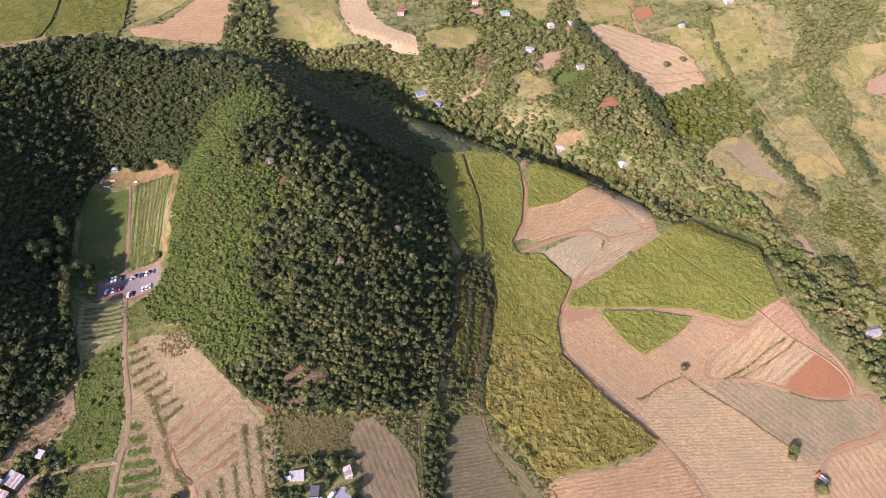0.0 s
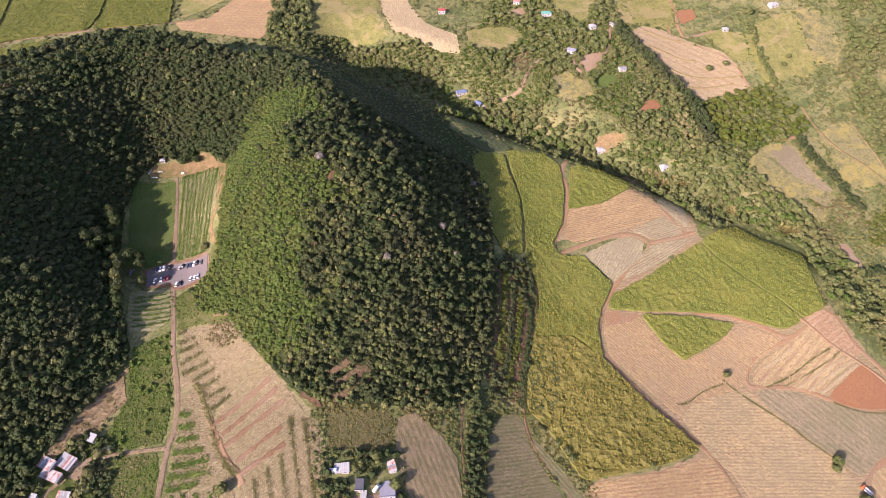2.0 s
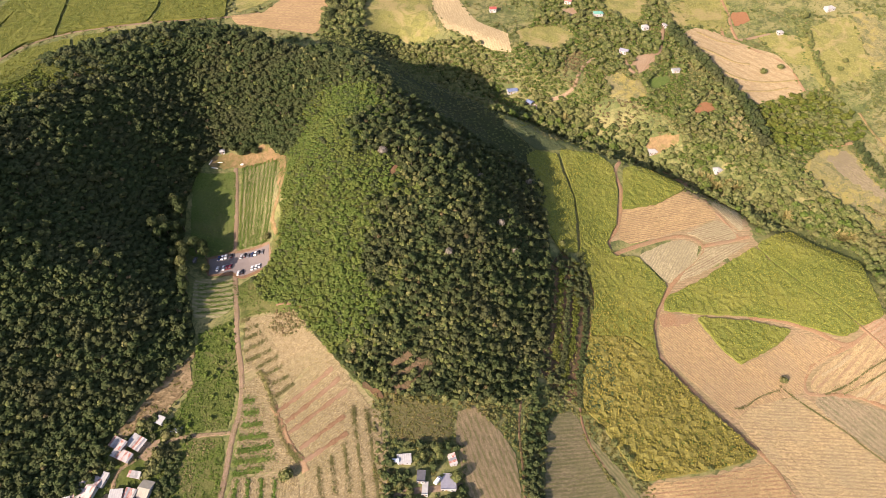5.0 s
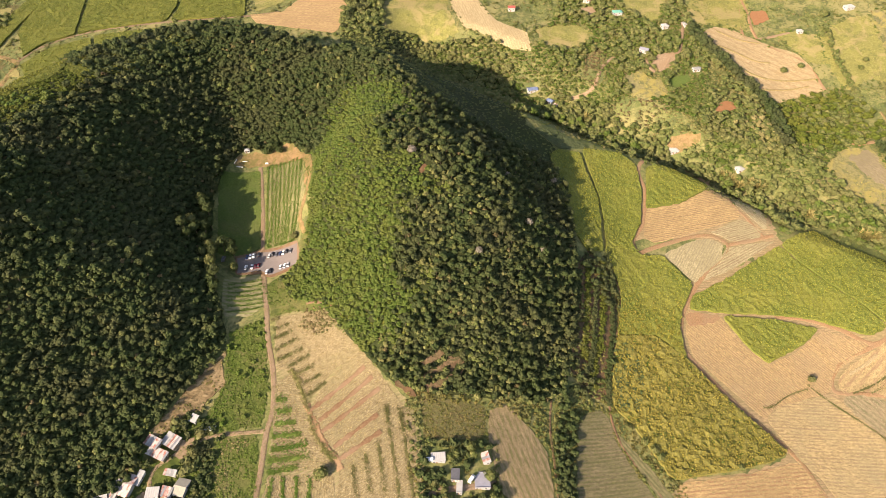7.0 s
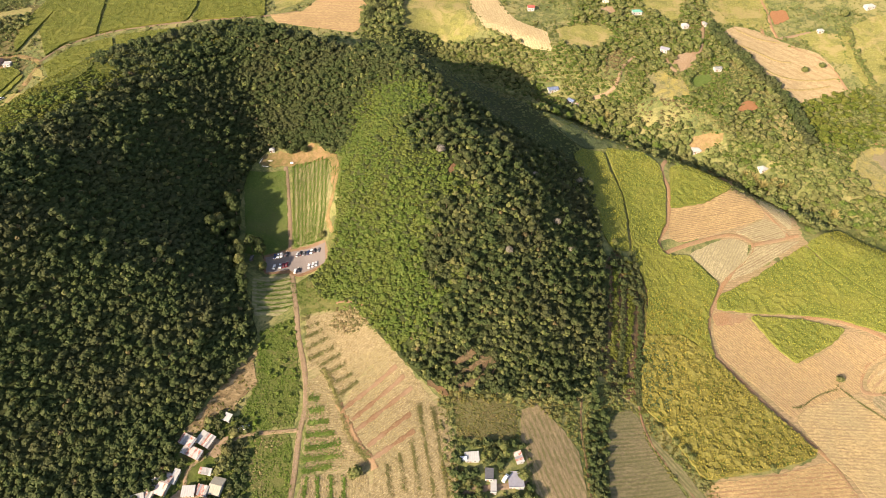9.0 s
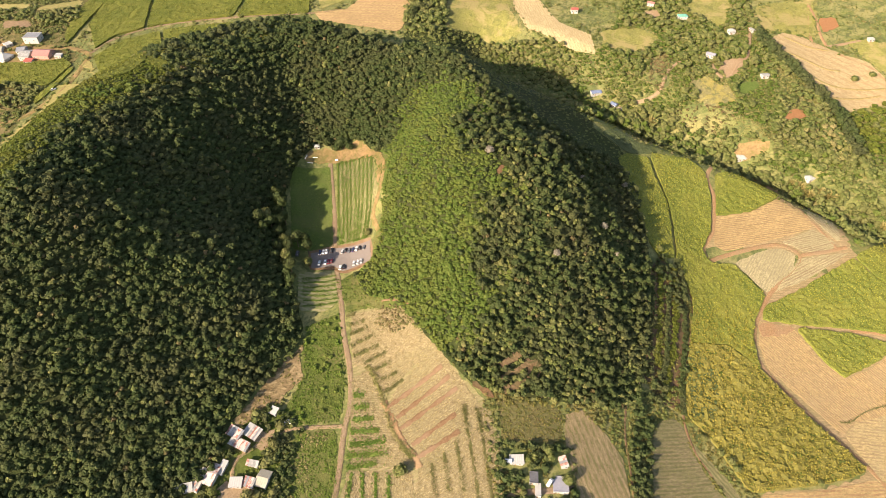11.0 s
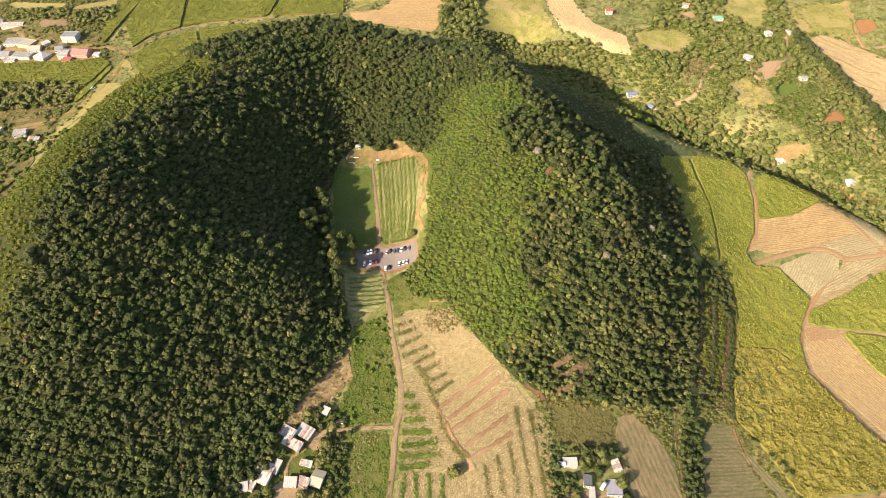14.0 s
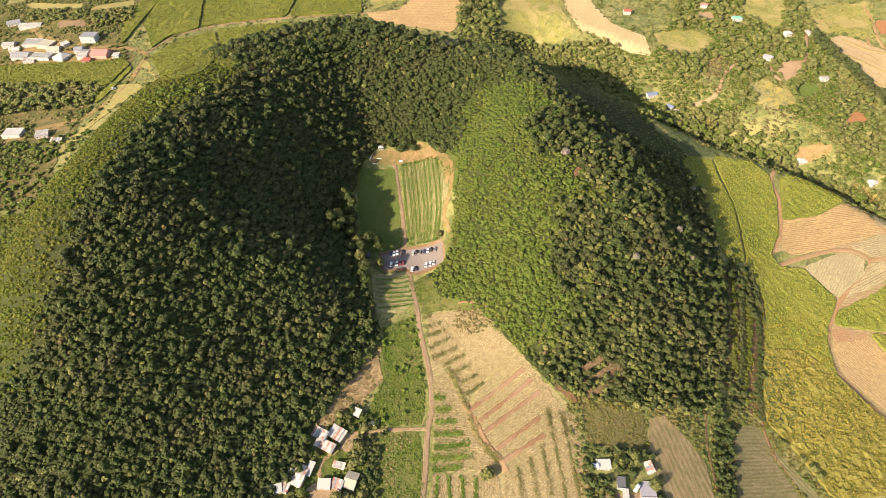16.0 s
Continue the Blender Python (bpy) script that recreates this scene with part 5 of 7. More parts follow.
thicket("shrub_slope", q2[(clump < -0.05) & (rng.random(len(q2)) < np.where(foot, 0.3, 0.6))], rng, LOW, (1.0, 2.2), M["olive"], "darker bushes scattered over the outer slope", "forest", 0.6, stems=False)


def wood(poly, spacing, size, material, label, seed, shapes=None, avoid=(), lift=0.8, keep=1.0):
    q, rng = scatter(poly, spacing, seed, 0.5, avoid)
    if keep < 1:
        nz = np.array([noise.noise(Vector((x * 0.022, y * 0.022, seed))) for x, y in q])
        q = q[nz > np.quantile(nz, 1 - keep)]
    thicket("wood", q, rng, shapes or SHRUBS, size, material, label, "trees", lift, stems=shapes is not MINI)


PATHS = [[tuple(c) for c in ribbon(p, 4.0)] for p in ([(56, 553), (45, 540), (38, 522), (35, 515), (27, 510), (15, 508)], [(84, 550), (89, 535), (97, 532), (108, 551), (117, 561), (123, 583), (127, 607)], [(193, 655), (196, 631), (196, 610), (199, 594)], [(199, 594), (215, 600), (233, 607)])] + [[(89, 545), (99, 557), (116, 559), (109, 541), (96, 531)]]
OPEN = YARDS + PATHS + [[(99, 466), (108, 467), (125, 465), (127, 460), (119, 458), (108, 455), (100, 458)], [(142, 493), (151, 504), (160, 504), (162, 496), (150, 487), (142, 487)], [(199, 636), (216, 638), (216, 623), (200, 615), (198, 622)], [(407, 537), (430, 549), (463, 534), (455, 511), (415, 519), (403, 524)], [(138, 590), (158, 606), (175, 604), (199, 592), (212, 586), (234, 580), (245, 565), (251, 536), (236, 530), (215, 524), (204, 512), (195, 520), (181, 534), (171, 547), (151, 560), (139, 575)], [(-122, 706), (-90, 707), (-78, 634), (-59, 600), (-27, 583), (-23, 554), (-45, 560), (-69, 577), (-91, 587), (-104, 615)], [(228, 443), (251, 466), (275, 470), (280, 457), (288, 433), (297, 419), (287, 404), (266, 407), (242, 411), (233, 425)], [(299, 481), (319, 493), (337, 495), (340, 476), (351, 448), (353, 429), (336, 426), (315, 423), (306, 434), (304, 462)], [(250, 422), (268, 405), (286, 395), (277, 381), (265, 395), (250, 409)], HILL, [(-172, 575), (-180, 632), (-198, 702), (-123, 704), (-107, 608), (-94, 581), (-120, 576), (-142, 582)], [(262, 599), (278, 620), (304, 636), (318, 636), (321, 611), (320, 584), (319, 558), (307, 547), (294, 551), (274, 535), (264, 552), (261, 573)], [(140, 645), (188, 648), (194, 630), (191, 604), (158, 608), (150, 617)], [(218, 605), (243, 611), (261, 603), (260, 569), (247, 568), (232, 584)], [(63, 525), (76, 532), (99, 517), (101, 503), (81, 495), (68, 502)], [(50, 496), (70, 499), (95, 493), (98, 480), (82, 475), (60, 481), (53, 487)], [(29, 554), (42, 563), (49, 555), (43, 518), (34, 511), (24, 525)], [(-19, 590), (0, 597), (22, 599), (40, 587), (24, 565), (-3, 560), (-15, 567)], [(86, 695), (124, 698), (105, 608), (96, 602), (85, 615), (68, 628)], [(102, 523), (120, 531), (125, 524), (112, 512), (100, 512)], [(27, 626), (39, 632), (43, 622), (34, 613)], [(135, 640), (161, 656), (201, 664), (193, 607), (168, 613), (139, 603)], [(376, 559), (394, 563), (392, 534), (397, 526), (403, 514), (452, 502), (446, 486), (411, 493), (382, 501), (383, 534)], [(376, 497), (410, 491), (411, 422), (384, 432), (388, 468), (370, 474)], [(283, 366), (291, 365), (296, 354), (299, 342), (293, 340), (288, 353)]]
wood([(-45, 453), (-2, 479), (56, 435), (132, 432), (169, 384), (172, 359), (209, 383), (257, 360), (252, 297), (282, 277), (299, 239), (320, 207), (373, 266), (330, 316), (295, 334), (280, 359), (265, 388), (246, 406), (229, 437), (183, 459), (133, 460), (85, 479), (40, 499), (-13, 505)], 4.4, (1.8, 4.2), M["olive"], "thick woodland along the ravine", 3, CROWNS, OPEN, 0.9, 0.94)
wood([(-45, 453), (-2, 479), (56, 435), (132, 432), (169, 384), (172, 359), (209, 383), (257, 360), (252, 297), (282, 277), (299, 239), (320, 207), (373, 266), (330, 316), (295, 334), (280, 359), (265, 388), (246, 406), (229, 437), (183, 459), (133, 460), (85, 479), (40, 499), (-13, 505)], 6.5, (1.8, 3.8), M["bright"], "lighter trees in the ravine woodland", 58, CROWNS, OPEN, 1.1, 0.45)
wood([(-148, 588), (-103, 572), (-69, 574), (-23, 551), (-8, 589), (10, 656), (129, 654), (141, 588), (176, 540), (202, 511), (270, 541), (277, 476), (229, 437), (156, 434), (85, 470), (24, 502), (-41, 463), (-122, 545)], 4.8, (1.6, 4.0), M["olive"], "scattered trees and scrub round the hamlet", 4, None, OPEN, 0.8, 0.74)
wood([(-148, 588), (-103, 572), (-69, 574), (-23, 551), (-8, 589), (10, 656), (129, 654), (141, 588), (176, 540), (202, 511), (270, 541), (277, 476), (229, 437), (156, 434), (85, 470), (24, 502), (-41, 463), (-122, 545)], 3.3, (0.9, 2.4), M["bright"], "bright green bushes round the hamlet", 24, MINI, OPEN, 0.5, 0.85)
wood([(378, 695), (491, 683), (414, 583), (370, 548), (381, 514), (386, 438), (376, 371), (339, 362), (330, 453), (337, 547), (360, 600)], 4.6, (1.4, 3.6), M["olive"], "woodland on the far slope", 5, None, OPEN, 0.8, 0.5)
wood([(367, 679), (442, 673), (408, 598), (386, 562), (367, 555), (369, 533), (380, 510), (373, 490), (358, 474), (347, 499), (336, 505), (352, 541), (360, 600)], 4.8, (2.2, 4.6), M["olive"], "dense trees along the upper ravine", 51, None, OPEN, 0.9, 0.92)
wood([(193, 507), (205, 514), (233, 529), (253, 535), (277, 526), (288, 505), (293, 484), (279, 473), (263, 471), (246, 466), (229, 457), (210, 466), (195, 478)], 6.0, (2.8, 4.3), M["outer"], "rounded light green trees below the harvested slope", 52, SHRUBS, OPEN, 0.9, 0.95)
wood([(314, 389), (346, 410), (365, 370), (383, 331), (354, 265), (330, 316), (301, 338)], 3.4, (0.9, 2.3), M["outer"], "green scrub beyond the ravine", 53, MINI, OPEN, 0.5, 0.5)
wood([(314, 389), (346, 410), (365, 370), (383, 331), (354, 265), (330, 316), (301, 338)], 2.8, (0.5, 1.3), M["weeds"], "dry scrub beyond the ravine", 59, MINI, OPEN, 0.3, 0.7)
wood([(270, 405), (298, 416), (317, 397), (300, 343), (281, 361), (269, 382)], 3.0, (0.6, 1.5), M["brush"], "dry brown scrub above the ravine", 54, MINI, OPEN, 0.4, 0.6)
wood([(270, 405), (298, 416), (317, 397), (300, 343), (281, 361), (269, 382)], 4.4, (0.8, 1.8), M["weeds"], "bushes above the ravine", 55, MINI, OPEN, 0.5, 0.45)
for pts in ([(50, 496), (70, 499), (95, 493), (98, 480), (82, 475), (60, 481), (53, 487)], [(29, 554), (42, 563), (49, 555), (43, 518), (34, 511), (24, 525)]):
    wood(pts, 2.6, (0.7, 1.7), M["brush"], "brown dry brush on the hamlet slope", 56, MINI, YARDS, 0.4, 0.85)
    wood(pts, 5.0, (1.0, 2.2), M["olive"], "green bushes in dry brush", 57, MINI, YARDS, 0.5, 0.5)


for pts, sd in (([(228, 443), (251, 466), (275, 470), (280, 457), (288, 433), (297, 419), (287, 404), (266, 407), (242, 411), (233, 425)], 71), ([(299, 481), (319, 493), (337, 495), (340, 476), (351, 448), (353, 429), (336, 426), (315, 423), (306, 434), (304, 462)], 72), ([(250, 422), (268, 405), (286, 395), (277, 381), (265, 395), (250, 409)], 73), ([(63, 525), (76, 532), (99, 517), (101, 503), (81, 495), (68, 502)], 74)):
    wood(pts, 1.6, (0.25, 0.65), M["bloom"], "yellow flowering weeds", sd, MINI, [[(251, 454), (267, 466), (274, 459), (284, 435), (297, 420), (289, 415), (274, 426), (260, 439)]], 0.3, 0.55)
for pts, sd in (([(-864, 679), (-568, 609), (-530, 508), (-602, 502), (-725, 515)], 75), ([(-614, 373), (-539, 371), (-495, 394), (-500, 358), (-500, 312), (-544, 282)], 76)):
    wood(pts, 3.4, (0.8, 2.2), M["olive"], "bushes and rough gardens round the village", sd, MINI, YARDS + [[(-686, 581), (-679, 586), (-604, 566), (-597, 553), (-665, 566)], [(-587, 551), (-574, 563), (-551, 578), (-543, 562), (-577, 544)], [(-608, 527), (-577, 524), (-569, 515), (-599, 513)], [(-486, 386), (-489, 427), (-473, 428), (-464, 424), (-474, 399), (-481, 378), (-486, 352), (-490, 330), (-496, 327), (-494, 348), (-489, 370)], [(-674, 452), (-609, 456), (-622, 485), (-608, 497), (-600, 502), (-567, 483), (-529, 488), (-518, 484), (-510, 461), (-563, 456), (-588, 450), (-664, 439)], [(-519, 490), (-521, 527), (-525, 604), (-543, 664), (-553, 664), (-544, 604), (-540, 548), (-529, 504)]], 0.4, 0.75)


def fringe(poly, material, label, seed, keep=0.35, size=(0.5, 1.6)):
    """Bushes along the outline of a piece of ground."""
    o = smooth_outline(poly, 2.2, 0.0)
    rng = np.random.default_rng(seed)
    o = (o + rng.normal(0, 1.3, o.shape))[rng.random(len(o)) < keep]
    thicket("undergrowth", o, rng, MINI, size, material, label, "bushes", 0.4, stems=False)


FRINGED = [[(138, 590), (158, 606), (175, 604), (199, 592), (212, 586), (234, 580), (245, 565), (251, 536), (236, 530), (215, 524), (204, 512), (195, 520), (181, 534), (171, 547), (151, 560), (139, 575)], [(262, 599), (278, 620), (304, 636), (318, 636), (321, 611), (320, 584), (319, 558), (307, 547), (294, 551), (274, 535), (264, 552), (261, 573)], [(322, 644), (342, 639), (352, 611), (350, 584), (350, 562), (343, 549), (334, 566), (321, 566), (320, 588), (319, 615)], [(140, 645), (188, 648), (194, 630), (191, 604), (158, 608), (150, 617)], [(218, 605), (243, 611), (261, 603), (260, 569), (247, 568), (232, 584)], [(-19, 590), (0, 597), (22, 599), (40, 587), (24, 565), (-3, 560), (-15, 567)], [(86, 695), (124, 698), (105, 608), (96, 602), (85, 615), (68, 628)], [(135, 640), (161, 656), (201, 664), (193, 607), (168, 613), (139, 603)], [(228, 443), (251, 466), (275, 470), (280, 457), (288, 433), (297, 419), (287, 404), (266, 407), (242, 411), (233, 425)], [(299, 481), (319, 493), (337, 495), (340, 476), (351, 448), (353, 429), (336, 426), (315, 423), (306, 434), (304, 462)], [(250, 422), (268, 405), (286, 395), (277, 381), (265, 395), (250, 409)], [(376, 559), (394, 563), (392, 534), (397, 526), (403, 514), (452, 502), (446, 486), (411, 493), (382, 501), (383, 534)], [(376, 497), (410, 491), (411, 422), (384, 432), (388, 468), (370, 474)], [(397, 569), (408, 582), (435, 586), (480, 579), (466, 540), (433, 559), (414, 548), (400, 530), (394, 534)], [(99, 466), (108, 467), (125, 465), (127, 460), (119, 458), (108, 455), (100, 458)], [(142, 493), (151, 504), (160, 504), (162, 496), (150, 487), (142, 487)], [(407, 537), (430, 549), (463, 534), (455, 511), (415, 519), (403, 524)], [(-208, 203), (-210, 190), (-203, 179), (-210, 172), (-213, 163), (-219, 160), (-226, 149), (-236, 137), (-238, 140), (-229, 159), (-221, 178), (-214, 193)], [(-486, 386), (-489, 427), (-473, 428), (-464, 424), (-474, 399), (-481, 378), (-486, 352), (-490, 330), (-496, 327), (-494, 348), (-489, 370)], [(-122, 706), (-90, 707), (-78, 634), (-59, 600), (-27, 583), (-23, 554), (-45, 560), (-69, 577), (-91, 587), (-104, 615)], [(-658, 447), (-589, 452), (-541, 458), (-520, 461), (-508, 465), (-495, 457), (-497, 441), (-500, 424), (-523, 425), (-540, 426), (-571, 423), (-635, 416)], [(-222, 144), (-216, 147), (-210, 147), (-207, 140), (-212, 136), (-220, 135)], [(-231, 114), (-223, 119), (-215, 120), (-212, 110), (-229, 104)], [(-674, 452), (-609, 456), (-622, 485), (-608, 497), (-600, 502), (-567, 483), (-529, 488), (-518, 484), (-510, 461), (-563, 456), (-588, 450), (-664, 439)]]
for sd, pts in enumerate(FRINGED):
    fringe(pts, M["olive"] if sd % 2 else M["bright"], "bushes along a field edge", 300 + sd)


def belt(line, width, spacing, size, material, label, seed):
    """A belt of trees along a line."""
    wood([tuple(c) for c in ribbon(line, width)], spacing, size, material, label, seed, CROWNS, YARDS, 1.2)


belt([(126, 605), (144, 571), (163, 547), (179, 526), (193, 509), (196, 483), (198, 457)], 11, 3.4, (2.4, 4.2), M["forest"], "tall dark trees along the stream", 61)
belt([(282, 473), (286, 451), (300, 430), (308, 408), (318, 400)], 7, 3.0, (1.8, 3.2), M["forest"], "dark trees in a side gully", 62)
belt([(269, 612), (270, 577), (276, 541), (282, 522)], 5, 2.8, (1.4, 2.6), M["olive"], "hedge of trees between pastures", 63)
belt([(359, 480), (369, 461), (371, 438), (375, 420)], 8, 3.2, (1.6, 3.0), M["forest"], "dark trees along a field edge", 64)
belt([(292, 338), (316, 340), (315, 320)], 8, 3.2, (1.6, 3.0), M["forest"], "dark trees beside the ravine", 65)
wood([(-224, 679), (-194, 680), (-168, 582), (-184, 552), (-208, 555)], 4.6, (2.4, 4.2), M["olive"], "copse behind the rim", 6)
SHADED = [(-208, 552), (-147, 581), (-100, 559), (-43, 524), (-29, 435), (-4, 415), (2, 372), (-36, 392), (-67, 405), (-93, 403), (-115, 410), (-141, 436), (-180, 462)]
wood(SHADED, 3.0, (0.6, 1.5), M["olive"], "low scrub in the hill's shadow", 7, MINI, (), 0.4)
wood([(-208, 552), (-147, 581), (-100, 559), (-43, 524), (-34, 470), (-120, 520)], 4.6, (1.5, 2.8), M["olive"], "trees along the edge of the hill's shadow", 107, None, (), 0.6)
# grass sheet coloured nearly black-green to deepen the hill's cast shadow
drape("slope_grass", SHADED, M["litter"], 0.75, 5.0, 0.05, 0.5, 1.0, "rough grass on the hill's far side, its shade deepened by dark colour", "ground")
wood([(-257, 97), (-257, 127), (-239, 139), (-224, 155), (-200, 160), (-195, 151), (-208, 137), (-198, 108)], 4.4, (1.6, 3.2), M["olive"], "shrubs round the huts", 8, MINI, [HILL, [(-223, 108), (-231, 126), (-223, 139), (-213, 146), (-197, 154), (-196, 151), (-209, 141), (-222, 125), (-216, 109)]] + YARDS, 0.6, 0.7)
wood([(-90, 156), (-46, 163), (-40, 128), (-86, 120)], 3.0, (1.2, 2.6), M["forest"], "garden trees round a cottage", 9, CROWNS, YARDS, 0.8, 0.95)
wood([(-90, 156), (-46, 163), (-40, 128), (-86, 120)], 2.0, (0.6, 1.3), M["olive"], "weeds and low bushes in the cottage yard", 89, MINI, YARDS, 0.3)
wood([(-7, 211), (6, 218), (14, 213), (13, 200), (6, 194), (2, 179), (0, 142), (-10, 141), (-12, 173), (-8, 187)], 3.0, (1.3, 2.7), M["forest"], "dark trees along a gully", 10, CROWNS, (), 0.8, 0.7)
wood([(-214, 144), (-204, 147), (-198, 139), (-193, 109), (-204, 107), (-205, 128)], 2.6, (1.0, 2.2), M["forest"], "band of dense dark shrubs in the meadow", 25, SHRUBS, (), 0.6)
FILL = [[(6, 194), (18, 202), (25, 196), (27, 183), (36, 166), (46, 152), (50, 145), (0, 142), (1, 149), (3, 183)], [(29, 189), (36, 180), (46, 169), (53, 159), (60, 150), (61, 146), (52, 145), (47, 154), (38, 168), (30, 182)], [(-51, 181), (-41, 187), (-25, 177), (-16, 167), (-13, 148), (-12, 140), (-42, 137), (-44, 143), (-51, 165)], [(-91, 180), (-71, 182), (-54, 183), (-53, 165), (-63, 161), (-86, 158)], [(33, 254), (60, 259), (80, 245), (104, 217), (135, 190), (127, 185), (110, 177.5), (91, 171.5), (61, 163), (58, 163), (51, 174), (43, 187), (37, 197), (27, 204), (27, 218), (30, 235)], [tuple(c) for c in ribbon([(-12, 209), (-14, 184), (-12, 164), (-10, 141)], 2.6)], [tuple(c) for c in ribbon([(31, 321), (34, 302), (39, 286), (36, 265), (32, 248), (28, 228), (25, 205), (28, 187), (36, 172), (50, 153), (55, 142)], 2.0)], [tuple(c) for c in ribbon([(-84, 123), (-81, 130), (-74, 134), (-60, 138), (-43, 143)], 3.0)]] + YARDS
wood([(5, 293), (17, 314), (34, 302), (36, 278), (29, 244), (24, 206), (11, 209), (-4, 225), (2, 255)], 2.3, (0.5, 1.2), M["gold"], "dry grass between shrub rows", 84, MINI, (), 0.3, 0.6)
wood([(5, 293), (17, 314), (34, 302), (36, 278), (29, 244), (24, 206), (11, 209), (-4, 225), (2, 255)], 3.0, (0.8, 1.8), M["olive"], "green bushes between shrub rows", 85, MINI, (), 0.4, 0.55)
wood([(-99, 182), (-53, 185), (-1, 209), (28, 207), (66, 159), (70, 146), (-92, 132)], 1.9, (0.45, 1.1), M["gold"], "dry weeds between plots", 81, MINI, FILL, 0.3, 0.9)
wood([(-99, 182), (-53, 185), (-1, 209), (28, 207), (66, 159), (70, 146), (-92, 132)], 2.6, (0.6, 1.6), M["olive"], "green bushes between plots", 82, MINI, FILL, 0.4, 0.5)
HUT_OPEN = [[(-222, 144), (-216, 147), (-210, 147), (-207, 140), (-212, 136), (-220, 135)], [(-231, 114), (-223, 119), (-215, 120), (-212, 110), (-229, 104)], [(-223, 108), (-231, 126), (-223, 139), (-213, 146), (-197, 154), (-196, 151), (-209, 141), (-222, 125), (-216, 109)], HILL, [(-208, 203), (-210, 190), (-203, 179), (-210, 172), (-213, 163), (-219, 160), (-226, 149), (-236, 137), (-238, 140), (-229, 159), (-221, 178), (-214, 193)]] + [[(h[0] - h[3] * 0.6, h[1] - h[4] * 0.7), (h[0] + h[3] * 0.6, h[1] - h[4] * 0.7), (h[0] + h[3] * 0.6, h[1] + h[4] * 0.7), (h[0] - h[3] * 0.6, h[1] + h[4] * 0.7)] for h in HOUSES[:12]]
wood([(-235, 102), (-240, 131), (-237, 137), (-226, 149), (-219, 160), (-206, 158), (-195, 151), (-208, 137), (-197, 108)], 1.9, (0.5, 1.2), M["bright"], "green weeds round the huts", 96, MINI, HUT_OPEN, 0.3, 0.85)
wood([(-262, 96), (-245, 126), (-237, 137), (-226, 149), (-219, 160), (-206, 158), (-195, 151), (-208, 137), (-197, 104)], 2.7, (0.9, 2.0), M["forest"], "dark bushes and trees round the huts", 97, CROWNS, HUT_OPEN, 0.7, 0.72)
wood([(-241, 133), (-233, 163), (-224, 184), (-216, 204), (-207, 205), (-212, 193), (-221, 178), (-229, 159), (-237, 139)], 2.8, (1.2, 2.6), M["forest"], "trees above the eroded bank", 98, CROWNS, [HILL], 0.9)
wood([(151, 474), (179, 487), (196, 473), (185, 447), (162, 446)], 4.6, (1.6, 3.0), M["weeds"], "pale dry trees among the ravine woods", 99, CROWNS, YARDS, 1.5, 0.6)
q, rng = scatter([(33, 254), (60, 259), (80, 245), (104, 217), (135, 190), (127, 185), (110, 177.5), (91, 171.5), (61, 163), (58, 163), (51, 174), (43, 187), (37, 197), (27, 204), (27, 218), (30, 235)], 2.4, 86)
q = q[rng.random(len(q)) < 0.5]
v, f, _ = spread(q, rng, MINI, (0.5, 1.15), 0.0, (0.7, 1.3))
v[:, 2] += 1.55
tagged(new("shrubs", mesh_of("shrubs", v, f, M["bright"])), "dark green clumps among ripe cane", "bushes", kind="stuff")
q, rng = scatter([(32, 252), (49, 246), (52, 226), (43, 205), (30, 202), (28, 228)], 1.9, 83)
q = q[rng.random(len(q)) < 0.6]
v, f, _ = spread(q, rng, MINI, (0.7, 1.5), 0.0, (0.8, 1.2))
v[:, 2] += 1.7
tagged(new("shrubs", mesh_of("shrubs", v, f, M["cane_grey"])), "grey-green shrubs overgrowing the cane", "bushes", kind="stuff")
wood([(-105, 181), (-84, 182), (-56, 186), (-20, 192), (-27, 179), (-48, 186), (-54, 182), (-91, 177)], 2.4, (0.7, 1.6), M["gold"], "dry brush between forest and plots", 26, MINI, (), 0.4, 0.8)
wood([(-1, 284), (15, 313), (34, 304), (37, 278), (30, 243), (25, 205), (7, 201), (-2, 209), (2, 241)], 3.6, (1.3, 2.7), M["forest"], "rows of dark trees at the foot of the hill", 11, CROWNS, (), 0.9, 0.4)
wood([(-632, 413), (-570, 421), (-512, 426), (-500, 414), (-499, 397), (-536, 384), (-598, 366)], 4.6, (1.8, 3.4), M["olive"], "trees below the village", 12, None, YARDS)
wood([(-671, 565), (-590, 548), (-574, 526), (-638, 528)], 4.6, (1.4, 3.2), M["olive"], "trees above the village", 13, None, YARDS, 0.8, 0.85)
wood([(-579, 542), (-544, 560), (-529, 530), (-545, 521), (-567, 523)], 4.4, (1.6, 3.4), M["olive"], "dark trees above the village", 15, None, YARDS, 0.8, 0.9)
wood([(-674, 452), (-609, 456), (-622, 485), (-608, 497), (-600, 502), (-567, 483), (-529, 488), (-518, 484), (-510, 461), (-563, 456), (-588, 450), (-664, 439)], 7.0, (1.2, 2.6), M["olive"], "garden trees between village houses", 16, None, YARDS, 0.8, 0.6)
wood([(-574, 334), (-520, 342), (-488, 363), (-385, 316), (-367, 334), (-346, 352), (-352, 279), (-360, 224), (-386, 187), (-498, 231)], 5.0, (1.2, 2.6), M["bright"], "green scrub on the grassy bank", 14, None, [[(-486, 386), (-489, 427), (-473, 428), (-464, 424), (-474, 399), (-481, 378), (-486, 352), (-490, 330), (-496, 327), (-494, 348), (-489, 370)]], 0.6, 0.6)

